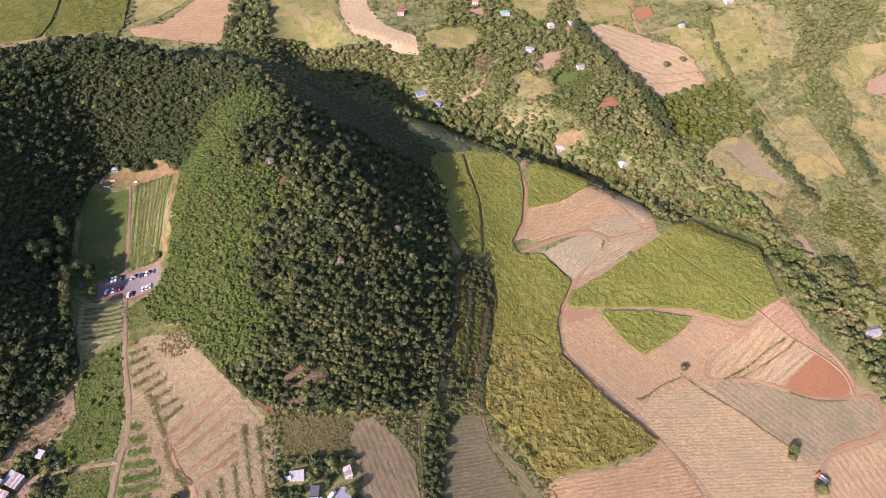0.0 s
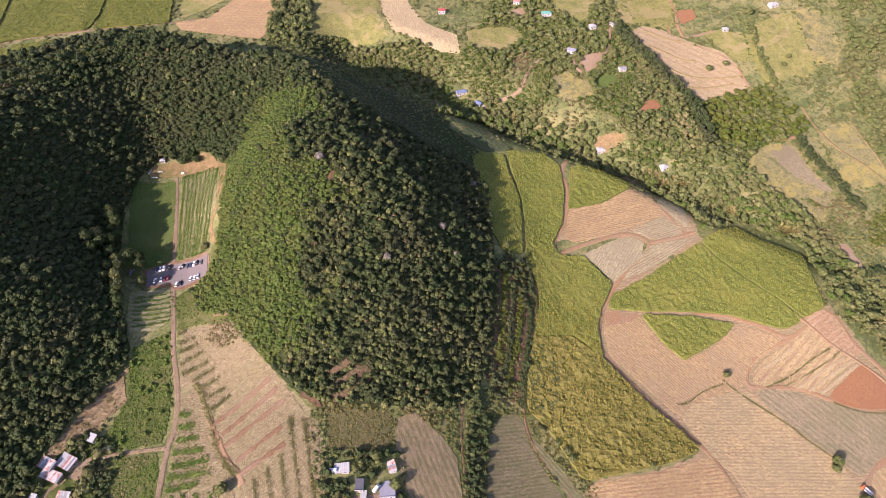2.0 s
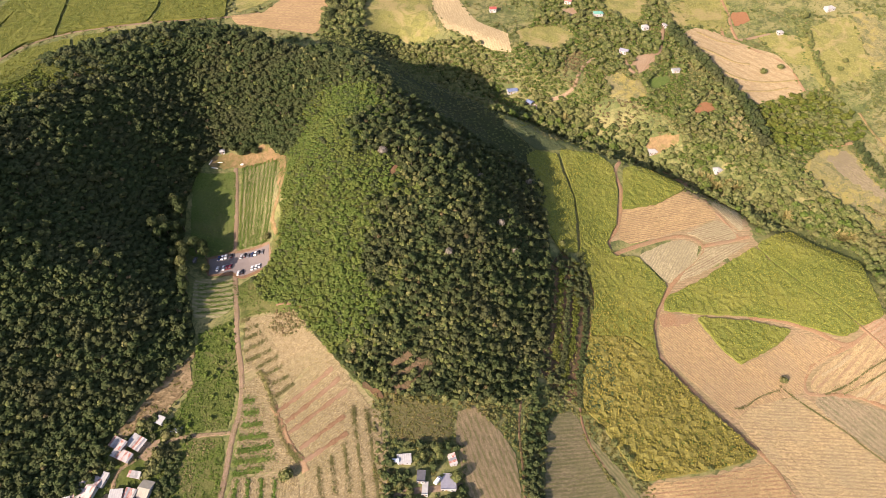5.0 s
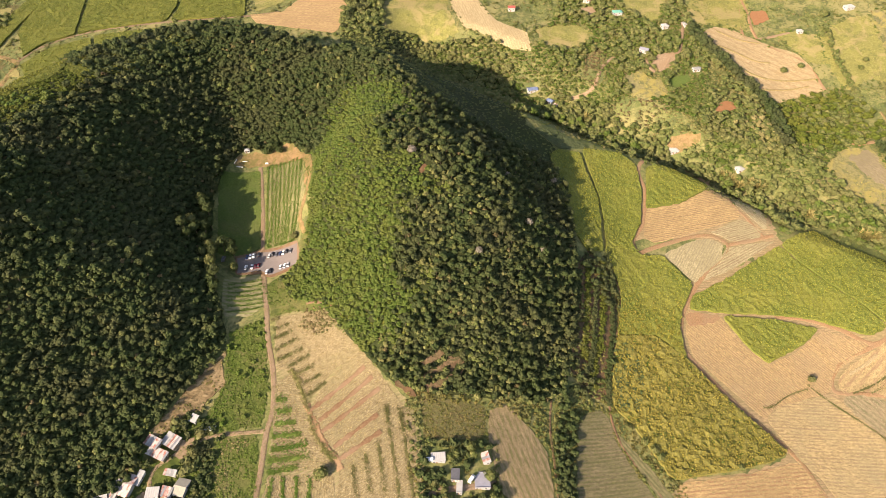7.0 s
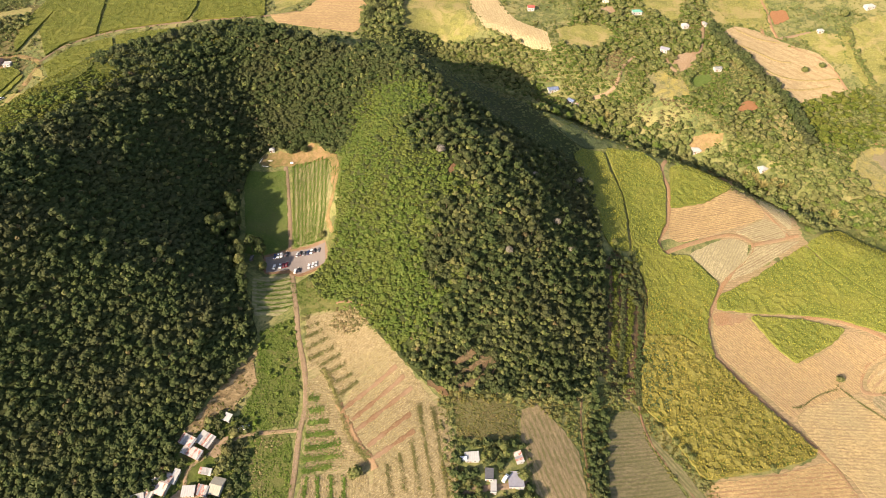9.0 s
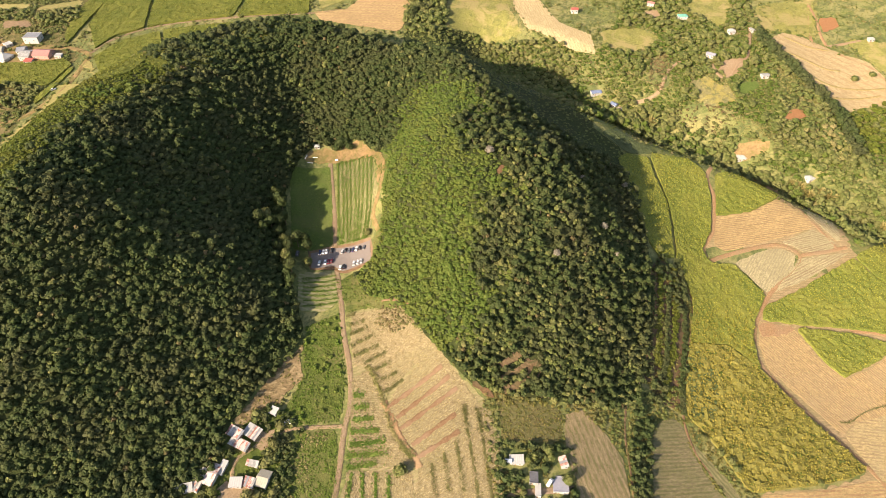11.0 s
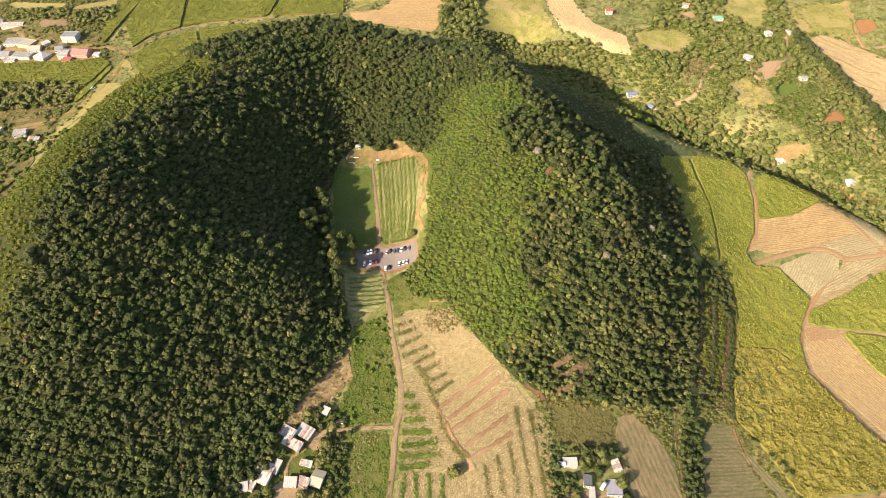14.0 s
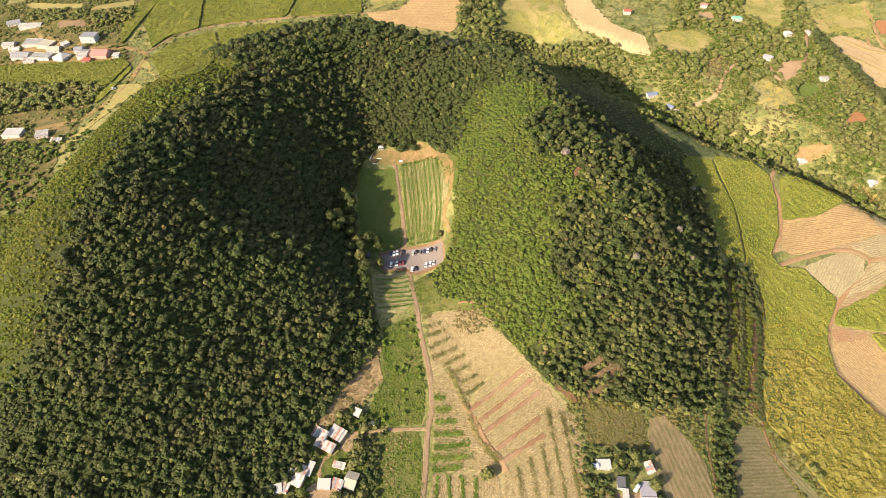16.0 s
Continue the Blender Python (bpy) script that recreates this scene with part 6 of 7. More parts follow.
# rough growth on the open ground between fields and woods
ROUGH = [(-700, 330), (-420, 400), (-300, 500), (-140, 500), (-20, 440), (60, 420), (170, 380), (320, 230), (460, 330), (520, 700), (-640, 700)]
CLOSED = OPEN + [[(-487, 484), (-480, 508), (-458, 524), (-503, 663), (-539, 663), (-516, 528)], [(-455, 525), (-444, 533), (-379, 556), (-380, 584), (-398, 664), (-499, 662)], [(-375, 556), (-307, 572), (-329, 670), (-395, 664), (-377, 585)], [(-519, 490), (-521, 527), (-525, 604), (-543, 664), (-553, 664), (-544, 604), (-540, 548), (-529, 504)], [(-481, 470), (-469, 498), (-439, 519), (-365, 376), (-363, 359), (-367, 346), (-379, 337)], [(-437, 522), (-373, 543), (-278, 470), (-274, 463), (-304, 427), (-325, 383), (-351, 365), (-359, 369)], [(-303, 575), (-272, 584), (-253, 629), (-221, 679), (-203, 585), (-213, 553), (-292, 561)], [(-376, 586), (-332, 594), (-369, 707), (-413, 711)], [(-298, 581), (-281, 597), (-261, 625), (-257, 704), (-339, 706)], [(-674, 452), (-609, 456), (-622, 485), (-608, 497), (-600, 502), (-567, 483), (-529, 488), (-518, 484), (-510, 461), (-563, 456), (-588, 450), (-664, 439)], [(322, 644), (342, 639), (352, 611), (350, 584), (350, 562), (343, 549), (334, 566), (321, 566), (320, 588), (319, 615)], [(397, 569), (408, 582), (435, 586), (480, 579), (466, 540), (433, 559), (414, 548), (400, 530), (394, 534)], [(-45, 453), (-2, 479), (56, 435), (132, 432), (169, 384), (172, 359), (209, 383), (257, 360), (252, 297), (282, 277), (299, 239), (320, 207), (373, 266), (330, 316), (295, 334), (280, 359), (265, 388), (246, 406), (229, 437), (183, 459), (133, 460), (85, 479), (40, 499), (-13, 505)], [(367, 679), (442, 673), (408, 598), (386, 562), (367, 555), (369, 533), (380, 510), (373, 490), (358, 474), (347, 499), (336, 505), (352, 541), (360, 600)], [(193, 507), (205, 514), (233, 529), (253, 535), (277, 526), (288, 505), (293, 484), (279, 473), (263, 471), (246, 466), (229, 457), (210, 466), (195, 478)], [(-658, 447), (-589, 452), (-541, 458), (-520, 461), (-508, 465), (-495, 457), (-497, 441), (-500, 424), (-523, 425), (-540, 426), (-571, 423), (-635, 416)], [(-486, 386), (-489, 427), (-473, 428), (-464, 424), (-474, 399), (-481, 378), (-486, 352), (-490, 330), (-496, 327), (-494, 348), (-489, 370)], [(-487, 463), (-482, 464), (-388, 351), (-383, 339), (-469, 445), (-484, 455)], [(-608, 527), (-577, 524), (-569, 515), (-599, 513)], [(-686, 581), (-679, 586), (-604, 566), (-597, 553), (-665, 566)], [(-587, 551), (-574, 563), (-551, 578), (-543, 562), (-577, 544)]]
q, rng = scatter(ROUGH, 5.1, 21, 0.5, CLOSED)
nz = np.array([noise.noise(Vector((x * 0.03, y * 0.03, 4))) + 0.4 * noise.noise(Vector((x * 0.11, y * 0.11, 9))) for x, y in q])
thicket("undergrowth", q[nz > 0.08], rng, MINI, (1.0, 2.4), M["olive"], "bushes over rough ground", "bushes", 0.4, stems=False)
thicket("undergrowth", q[(nz <= 0.08) & (nz > -0.6) & ((q[:, 0] < -60) | (nz > -0.15))], rng, MINI, (0.6, 1.5), M["weeds"], "tufts of rough grass and low scrub", "bushes", 0.2, stems=False)
FAR = [(-60, 430), (60, 415), (170, 375), (320, 230), (460, 330), (520, 700), (-60, 700)]
wood([(-148, 588), (-103, 572), (-69, 574), (-23, 551), (-8, 589), (10, 656), (129, 654), (141, 588), (176, 540), (202, 511), (270, 541), (277, 476), (229, 437), (156, 434), (85, 470), (24, 502), (-41, 463), (-122, 545)], 2.7, (0.6, 1.5), M["weeds"], "low tangled scrub on the hamlet slopes", 124, MINI, OPEN, 0.3, 0.9)
for tone, sd in (("outer", 23),):
    q, rng = scatter(FAR, 4.8, sd, 0.5, CLOSED)
    thicket("undergrowth", q, rng, TUFTS, (0.9, 2.2), M[tone], "rough grass and brambles on the slopes", "bushes", 0.0, (0.5, 1.0), stems=False)
MEADOWS = [([(-211, 212), (-193, 225), (-184, 197), (-179, 180), (-178, 158), (-199, 153), (-211, 153), (-205, 176), (-207, 193)], "meadow", 41, 1.25, -9, (0.45, 1.0)), ([(-198, 149), (-178, 153), (-170, 115), (-204, 110), (-207, 132)], "meadow", 42, 1.3, -0.35, (0.4, 0.95)), ([(-198, 149), (-178, 153), (-170, 115), (-204, 110), (-207, 132)], "weeds", 46, 1.8, 0.0, (0.4, 1.0)), ([(-91, 180), (-71, 182), (-54, 183), (-53, 165), (-63, 161), (-86, 158)], "gold", 43, 1.1, -9, (0.35, 0.95)), ([(-91, 180), (-71, 182), (-54, 183), (-53, 165), (-63, 161), (-86, 158)], "brush", 143, 1.7, -9, (0.4, 0.9)), ([(-208, 203), (-210, 190), (-203, 179), (-210, 172), (-213, 163), (-219, 160), (-226, 149), (-236, 137), (-238, 140), (-229, 159), (-221, 178), (-214, 193)], "gold", 44, 1.9, 0.1, (0.4, 1.0)), ([(-208, 203), (-210, 190), (-203, 179), (-210, 172), (-213, 163), (-219, 160), (-226, 149), (-236, 137), (-238, 140), (-229, 159), (-221, 178), (-214, 193)], "brush", 47, 1.5, 0.0, (0.3, 0.7)), ([(-259, 345), (-231, 356), (-211, 282), (-223, 273), (-237, 271)], "meadow", 45, 1.15, -0.3, (0.3, 0.85)), ([(-199, 363), (-176, 342), (-171, 306), (-174, 287), (-173, 273), (-178, 261), (-186, 255), (-177, 237), (-154, 230), (-137, 211), (-140, 209), (-153, 226), (-174, 228), (-189, 226), (-198, 251), (-183, 263), (-178, 265), (-182, 280), (-179, 289), (-178, 308)], "meadow", 49, 1.9, 0.0, (0.4, 1.1)), ([(-199, 363), (-176, 342), (-171, 306), (-174, 287), (-173, 273), (-178, 261), (-186, 255), (-177, 237), (-154, 230), (-137, 211), (-140, 209), (-153, 226), (-174, 228), (-189, 226), (-198, 251), (-183, 263), (-178, 265), (-182, 280), (-179, 289), (-178, 308)], "gold", 50, 2.0, 0.0, (0.3, 0.9)), ([(-138, 194), (-123, 197), (-105, 180), (-93, 168), (-89, 150), (-84, 119), (-129, 115), (-130, 143), (-152, 166), (-150, 178)], "weeds", 91, 2.0, -9, (0.15, 0.4)), ([(-185, 225), (-170, 227), (-154, 228), (-137, 211), (-121, 196), (-140, 194), (-147, 185), (-156, 177), (-173, 194), (-177, 191)], "weeds", 92, 1.3, -0.2, (0.15, 0.45)), ([(-176, 184), (-167, 191), (-160, 181), (-153, 165), (-133, 144), (-135, 138), (-142, 137), (-166, 134), (-171, 158)], "veg", 93, 1.5, -0.25, (0.2, 0.55)), ([(-227, 251), (-205, 260), (-195, 232), (-203, 225), (-217, 221)], "veg", 94, 1.8, -9, (0.15, 0.4))]
for pts, tone, sd, gap, least, size in MEADOWS:
    q, rng = scatter(pts, gap, sd, 0.5)
    nz = np.array([noise.noise(Vector((x * 0.07, y * 0.07, sd))) for x, y in q])
    thicket("undergrowth", q[nz > least], rng, MINI, size, M[tone], "tussocks and low bushes in rough grass", "bushes", 0.1, (0.6, 1.2), stems=False)
q, rng = scatter([(-211, 212), (-193, 225), (-184, 197), (-179, 180), (-178, 158), (-199, 153), (-211, 153), (-205, 176), (-207, 193)], 5.0, 48, 0.5)
thicket("undergrowth", q[rng.random(len(q)) < 0.4], rng, SHRUBS, (0.9, 1.9), M["meadow"], "taller leafy bushes in the meadow", "bushes", 0.4, stems=False)


# ---- beds, strips and rows in the fields ----
def strip(line, width, material, label):
    return lane("soil_strip", line, width, material, label, 0.62, 0.4)


def bed(name, line, width, material, label, size=(0.35, 0.8), per_metre=5.0, shapes=None, lift=0.0):
    """A row of low plants along a line."""
    s, nrm = lane_edges(line, width)
    rng = np.random.default_rng(len(s) + int(abs(s[0][0] * 7)))
    length = float(np.linalg.norm(np.diff(s, axis=0), axis=1).sum())
    n = max(4, int(length * per_metre))
    k = np.clip(rng.uniform(-0.04, 1.04, n), 0, 1) * (len(s) - 1.001)
    i = k.astype(int)
    p = s[i] * (1 - (k - i))[:, None] + s[i + 1] * (k - i)[:, None] + nrm[i] * rng.normal(0, width * 0.3, (n, 1)) + rng.normal(0, 0.5, (n, 2))
    v, f, _ = spread(p, rng, shapes or TUFTS, size, lift, (0.8, 1.3))
    v[:, 2] += 0.3
    k = len(s)
    lanes = []
    for c, up in ((-0.34, 0.2), (-0.15, 0.6), (0.15, 0.6), (0.34, 0.2)):
        e = s + nrm * (width * c * (1 + rng.uniform(-0.2, 0.2, k)))[:, None]
        lanes.append(np.column_stack([e, ground_at(e[:, 0], e[:, 1]) + 0.2 + up * size[0] * 0.9 * rng.uniform(0.7, 1.2, k)]))
    at = len(v)
    v = np.vstack([v] + lanes)
    g = [(at + c * k + i, at + (c + 1) * k + i, at + (c + 1) * k + i + 1) for c in range(3) for i in range(k - 1)]
    g += [(at + c * k + i, at + (c + 1) * k + i + 1, at + c * k + i + 1) for c in range(3) for i in range(k - 1)]
    f = np.vstack([f, np.array([t[::-1] for t in g])])
    return tagged(new(name, mesh_of(name, v, f, material)), label, "crop row", "rows of the fields", "stuff")


for pts in SOIL:
    strip(pts, 2.3, M["red_strip"], "strip of bare red soil between straw")
strip([(-155, 172), (-147, 160), (-140, 150), (-132, 143), (-129, 138)], 3.0, M["red_lane"], "red earth track along the field edge")
for pts in ([(-109, 173), (-106, 162), (-96, 128)], [(-101, 172), (-98, 161), (-89, 129)], [(-111, 153), (-104, 130)], [(-117, 147), (-112, 129)], [(-123, 141), (-119, 126)]):
    bed("crop_row", pts, 2.8, M["bed_weeds"], "strip of low green weeds between straw", (0.3, 0.65), 14)
for pts in ([(-188, 223), (-183, 225)], [(-185, 217), (-176, 220)], [(-183, 211), (-173, 216)], [(-181, 204), (-168, 211)], [(-178, 198), (-164, 205)], [(-171, 194), (-159, 201)], [(-164, 190), (-155, 195)], [(-159, 185), (-150, 189)], [(-155, 178), (-146, 185)]):
    bed("crop_row", pts, 3.0, M["bed_weeds"], "short row of low plants between straw", (0.3, 0.65), 16)
for pts in ([(-170, 153), (-155, 156)], [(-169, 146), (-150, 150)], [(-169, 140), (-148, 144)], [(-168, 134), (-153, 138)], [(-170, 160), (-159, 162)], [(-171, 167), (-163, 169)], [(-173, 174), (-167, 175)]):
    bed("crop_row", pts, 4.2, M["veg"], "row of leafy green vegetables", (0.4, 0.95), 14)
for pts, wide in (([(161, 238), (176, 227), (199, 213), (209, 205), (229, 192)], 2.4), ([(191, 237), (209, 246), (228, 259), (243, 268)], 2.6), ([(204, 239), (223, 249), (241, 260), (251, 268)], 2.0), ([(126, 218), (133, 220), (145, 229), (160, 236)], 1.6), ([(236, 231), (255, 227), (277, 229)], 1.8)):
    bed("crop_row", pts, wide, M["bed_weeds"], "line of dry weeds between stubble plots", (0.25, 0.6), 6)
for pts in ([(-165, 131), (-164, 119)], [(-159, 132), (-157, 120)], [(-152, 133), (-150, 121)], [(-145, 133), (-143, 121)]):
    bed("crop_row", pts, 2.2, M["veg"], "row of leafy green vegetables beside straw", (0.5, 1.0), 7)
bed("hedge", [(-168, 192), (-162, 184), (-155, 172), (-148, 158), (-140, 148), (-134, 143)], 2.6, M["weeds"], "ragged hedge of tall dry grass along a field track", (0.7, 1.4), 7)
for pts in ([(-226, 359), (-216, 319), (-206, 282)], [(-223, 360), (-212, 318), (-204, 282)], [(-220, 361), (-209, 317), (-201, 283)], [(-217, 362), (-206, 317), (-199, 283)], [(-214, 362), (-202, 315), (-197, 283)], [(-210, 363), (-199, 314), (-195, 283)], [(-207, 364), (-196, 313), (-193, 283)], [(-204, 365), (-192, 311), (-190, 283)], [(-200, 362), (-189, 310), (-188, 283)]):
    bed("crop_row", pts, 1.75, M["veg"], "long row of leafy green vegetables", (0.3, 0.75), 11)
for pts in ([(-222, 247), (-203, 255)], [(-221, 244), (-202, 251)], [(-220, 240), (-201, 247)], [(-219, 237), (-199, 243)], [(-218, 234), (-198, 239)], [(-217, 230), (-197, 236)], [(-216, 226), (-196, 233)]):
    bed("crop_row", pts, 1.3, M["veg"], "short row of green vegetables", (0.4, 0.8), 6)
for pts in ([(31, 317), (32, 286), (30, 252), (26, 228), (25, 206)], [(20, 289), (18, 264), (16, 240), (13, 225)], [(8, 290), (5, 262), (2, 236)]):
    bed("crop_row", pts, 2.0, M["forest"], "dark hedge between shrub rows at the foot of the hill", (0.8, 1.6), 2.6, MINI, 0.7)
for pts in ([(27, 307), (25, 275), (22, 250), (17, 230), (15, 215)], [(15, 297), (12, 262), (9, 232)]):
    bed("crop_row", pts, 3.6, M["outer"], "row of olive shrubs at the foot of the hill", (0.7, 1.5), 3.2, MINI, 0.5)
bed("crop_row", [(35, 300), (36, 270), (34, 245), (29, 218), (27, 201)], 1.6, M["gold"], "line of yellow dry grass along the cane", (0.5, 1.0), 3.0, MINI, 0.3)

wood([(-171, 228), (-161, 230), (-149, 225), (-142, 217), (-152, 211), (-163, 214), (-173, 222)], 1.7, (0.5, 1.15), M["brush"], "brown and olive brush over the top of the straw field", 131, MINI, (), 0.3, 0.75)
wood([(-171, 228), (-161, 230), (-149, 225), (-142, 217), (-152, 211), (-163, 214), (-173, 222)], 2.2, (0.5, 1.2), M["bed_weeds"], "olive weeds over the top of the straw field", 132, MINI, (), 0.3, 0.9)
wood([(-194, 366), (-176, 346), (-168, 306), (-171, 280), (-177, 284), (-181.5, 297), (-180.5, 312), (-179.5, 325), (-182, 343), (-191, 362)], 1.8, (0.8, 1.7), M["bright"], "green thicket growing down to the garden path", 134, LOW, (), 0.6, 0.95)
wood([(-202, 252), (-190, 253), (-178, 237), (-170, 228), (-171, 220), (-180, 227), (-191, 232)], 1.5, (0.4, 0.9), M["bright"], "fresh green weeds beside the lane", 133, MINI, (), 0.2, 0.7)


# ---- parts and things ----
def part(name, bm, material, parent, label=""):
    me = bpy.data.meshes.new(name)
    bm.to_mesh(me)
    bm.free()
    me.materials.append(material)
    ob = new(name, me)
    ob.parent = parent
    if label:
        ob["label"] = label
    return ob


def box(w, d, h, x=0.0, y=0.0, z=0.0, bevel=0.0, turn=None):
    """A box that stands on z, its middle at x, y."""
    bm = bmesh.new()
    bmesh.ops.create_cube(bm, size=1)
    bmesh.ops.scale(bm, vec=(w, d, h), verts=bm.verts)
    if bevel:
        bmesh.ops.bevel(bm, geom=bm.edges[:], offset=bevel, segments=2, affect="EDGES")
    if turn:
        bmesh.ops.transform(bm, matrix=turn, verts=bm.verts)
    bmesh.ops.translate(bm, vec=(x, y, z + h / 2), verts=bm.verts)
    return bm


def sheet(corners, thick):
    """A roof sheet of four corners, thick metres thick, with low ribs."""
    a, b, c, d = (Vector(p) for p in corners)
    bm = bmesh.new()
    n = max(4, int((b - a).length / 0.55))
    up = (b - a).cross(d - a).normalized()
    rows = []
    for i in range(n + 1):
        lift = up * (0.05 if i % 2 else 0.0)
        p, q = a.lerp(b, i / n), d.lerp(c, i / n)
        rows.append([bm.verts.new(p + lift), bm.verts.new(q + lift), bm.verts.new(q - up * thick), bm.verts.new(p - up * thick)])
    for r, s in zip(rows[:-1], rows[1:]):
        for k in range(4):
            bm.faces.new((r[k], s[k], s[(k + 1) % 4], r[(k + 1) % 4]))
    bm.faces.new(rows[0])
    bm.faces.new(rows[-1][::-1])
    bmesh.ops.recalc_face_normals(bm, faces=bm.faces[:])
    return bm


ROOFS = {
    "white": plain("white_roof", (0.36, 0.355, 0.34), 0.5, 0.0, 0.1, 0.6),
    "pale": plain("pale_metal_roof", (0.23, 0.23, 0.225), 0.6, 0.0, 0.25, 0.5, (0.34, 0.33, 0.31)),
    "grey": plain("grey_metal_roof", (0.2, 0.205, 0.22), 0.5, 0.0, 0.2, 0.7),
    "rust": plain("rusty_roof", (0.5, 0.42, 0.38), 0.75, 0.0, 0.2, 0.8, (0.33, 0.10, 0.065)),
    "brown": plain("rust_red_roof", (0.30, 0.13, 0.10), 0.8, 0.0, 0.3, 0.9, (0.42, 0.34, 0.31)),
    "red": plain("red_roof", (0.34, 0.085, 0.065), 0.6, 0.0, 0.15, 0.7),
    "pink": plain("pink_roof", (0.36, 0.16, 0.14), 0.6, 0.0, 0.15, 0.7),
    "green": plain("turquoise_roof", (0.12, 0.33, 0.26), 0.5, 0.0, 0.12, 0.7),
    "dark": plain("dark_roof", (0.10, 0.10, 0.11), 0.6, 0.0, 0.2, 0.7),
    "blue": plain("blue_roof", (0.15, 0.19, 0.29), 0.45, 0.0, 0.25, 0.6),
    "lilac": plain("slate_roof", (0.25, 0.25, 0.29), 0.5, 0.0, 0.12, 0.7),
    "cream": plain("cream_roof", (0.33, 0.305, 0.24), 0.6, 0.0, 0.1, 0.7),
}
WALLS = {
    "white": plain("white_render", (0.4, 0.39, 0.365), 0.85, 0.0, 0.08, 0.8),
    "grey": plain("bare_block", (0.42, 0.40, 0.37), 0.9, 0.0, 0.12, 0.9),
    "cream": plain("cream_render", (0.42, 0.37, 0.26), 0.85, 0.0, 0.08, 0.8),
    "wood": plain("weathered_boards", (0.3, 0.22, 0.15), 0.85, 0.0, 0.2, 1.2),
    "pink": plain("pink_render", (0.4, 0.23, 0.19), 0.85, 0.0, 0.1, 0.8),
}
M["glass"] = plain("dark_window_glass", (0.03, 0.035, 0.04), 0.08, 0.0, 0.0)
M["door"] = plain("painted_door", (0.25, 0.16, 0.10), 0.6)
M["frame"] = plain("white_frame", (0.75, 0.75, 0.73), 0.5)


def house(x, y, turn, w, d, h, roof, cover, wall="white", label="", name="house", category="house"):
    """Walls on a footing, a gabled, hipped, flat or single-pitch roof with eaves, a door and windows."""
    top = new(name)
    z = float(min(ground_at(x + i * w / 3, y + j * d / 3) for i in (-1, 1) for j in (-1, 1)))
    top.matrix_world = pose(x, y, z, 0, 0, turn)
    tagged(top, label, category)
    part("wall", box(w, d, h + 0.6, 0, 0, -0.6), WALLS[wall], top)
    o, t, rise = 0.45, 0.12, min(w, d) * 0.22
    W, D = w / 2 + o, d / 2 + o
    m = ROOFS[cover]
    if roof == "gable":
        part("roof", sheet([(-W, -D, h - 0.1), (W, -D, h - 0.1), (W, 0, h + rise), (-W, 0, h + rise)], t), m, top)
        part("roof", sheet([(W, D, h - 0.1), (-W, D, h - 0.1), (-W, 0, h + rise), (W, 0, h + rise)], t), m, top)
        for s in (-1, 1):
            bm = bmesh.new()
            vs = [bm.verts.new((s * (w / 2 - 0.1 * k), yy, zz)) for k in (0, 1) for yy, zz in ((-d / 2, h), (d / 2, h), (0, h + rise - 0.1))]
            bm.faces.new(vs[:3]), bm.faces.new(vs[3:][::-1])
            for i in range(3):
                bm.faces.new((vs[i], vs[3 + i], vs[3 + (i + 1) % 3], vs[(i + 1) % 3]))
            bmesh.ops.recalc_face_normals(bm, faces=bm.faces[:])
            part("gable_end", bm, WALLS[wall], top)
    elif roof == "hip":
        bm = bmesh.new()
        r = max(0.0, W - D) if W > D else 0.0
        r2 = max(0.0, D - W) if D > W else 0.0
        lo = [bm.verts.new(p) for p in ((-W, -D, h - 0.1), (W, -D, h - 0.1), (W, D, h - 0.1), (-W, D, h - 0.1))]
        a, b = bm.verts.new((-r - 0.05, -r2, h + rise * 1.2)), bm.verts.new((r + 0.05, r2, h + rise * 1.2))
        if W >= D:
            fs = [(lo[0], lo[1], b, a), (lo[1], lo[2], b), (lo[2], lo[3], a, b), (lo[3], lo[0], a)]
        else:
            fs = [(lo[0], lo[1], a), (lo[1], lo[2], b, a), (lo[2], lo[3], b), (lo[3], lo[0], a, b)]
        for f in fs:
            bm.faces.new(f)
        bm.faces.new(lo[::-1])
        bmesh.ops.recalc_face_normals(bm, faces=bm.faces[:])
        part("roof", bm, m, top)
    elif roof == "flat":
        part("roof", box(w + 0.3, d + 0.3, 0.22, 0, 0, h, 0.03), m, top)
        for s in (-1, 1):
            part("parapet", box(w + 0.3, 0.18, 0.35, 0, s * (d / 2 + 0.06), h + 0.22), m, top)
    else:
        # lean-to roofs are laid of separate metal sheets, patched with what was at hand
        n = max(2, int(w / 1.05)) if wall in ("wood", "grey") or cover == "rust" else 1
        rng = random.Random(int(abs(x * 10)))
        for i in range(n):
            a, b = -W + 2 * W * i / n, -W + 2 * W * (i + 1) / n - (0.03 if i < n - 1 else 0)
            up = rng.uniform(0, 0.05)
            pick = m if n == 1 or rng.random() < 0.35 else ROOFS[rng.choice(("white", "pale", "rust", "brown", "rust", "grey"))]
            part("roof", sheet([(a, -D, h - 0.05 + up), (b, -D, h - 0.05 + up), (b, D, h + 0.75 + up), (a, D, h + 0.75 + up)], t), pick, top)
        part("wall_head", box(w, 0.15, 0.7, 0, d / 2 - 0.08, h), WALLS[wall], top)
    part("door", box(0.95, 0.1, 2.0, -w * 0.15, -d / 2 - 0.02, 0.0), M["door"], top)
    spots = [(w * 0.22, -d / 2, 0), (-w * 0.36, -d / 2, 0), (-w / 2, 0, 90), (w / 2, d * 0.1, 90)]
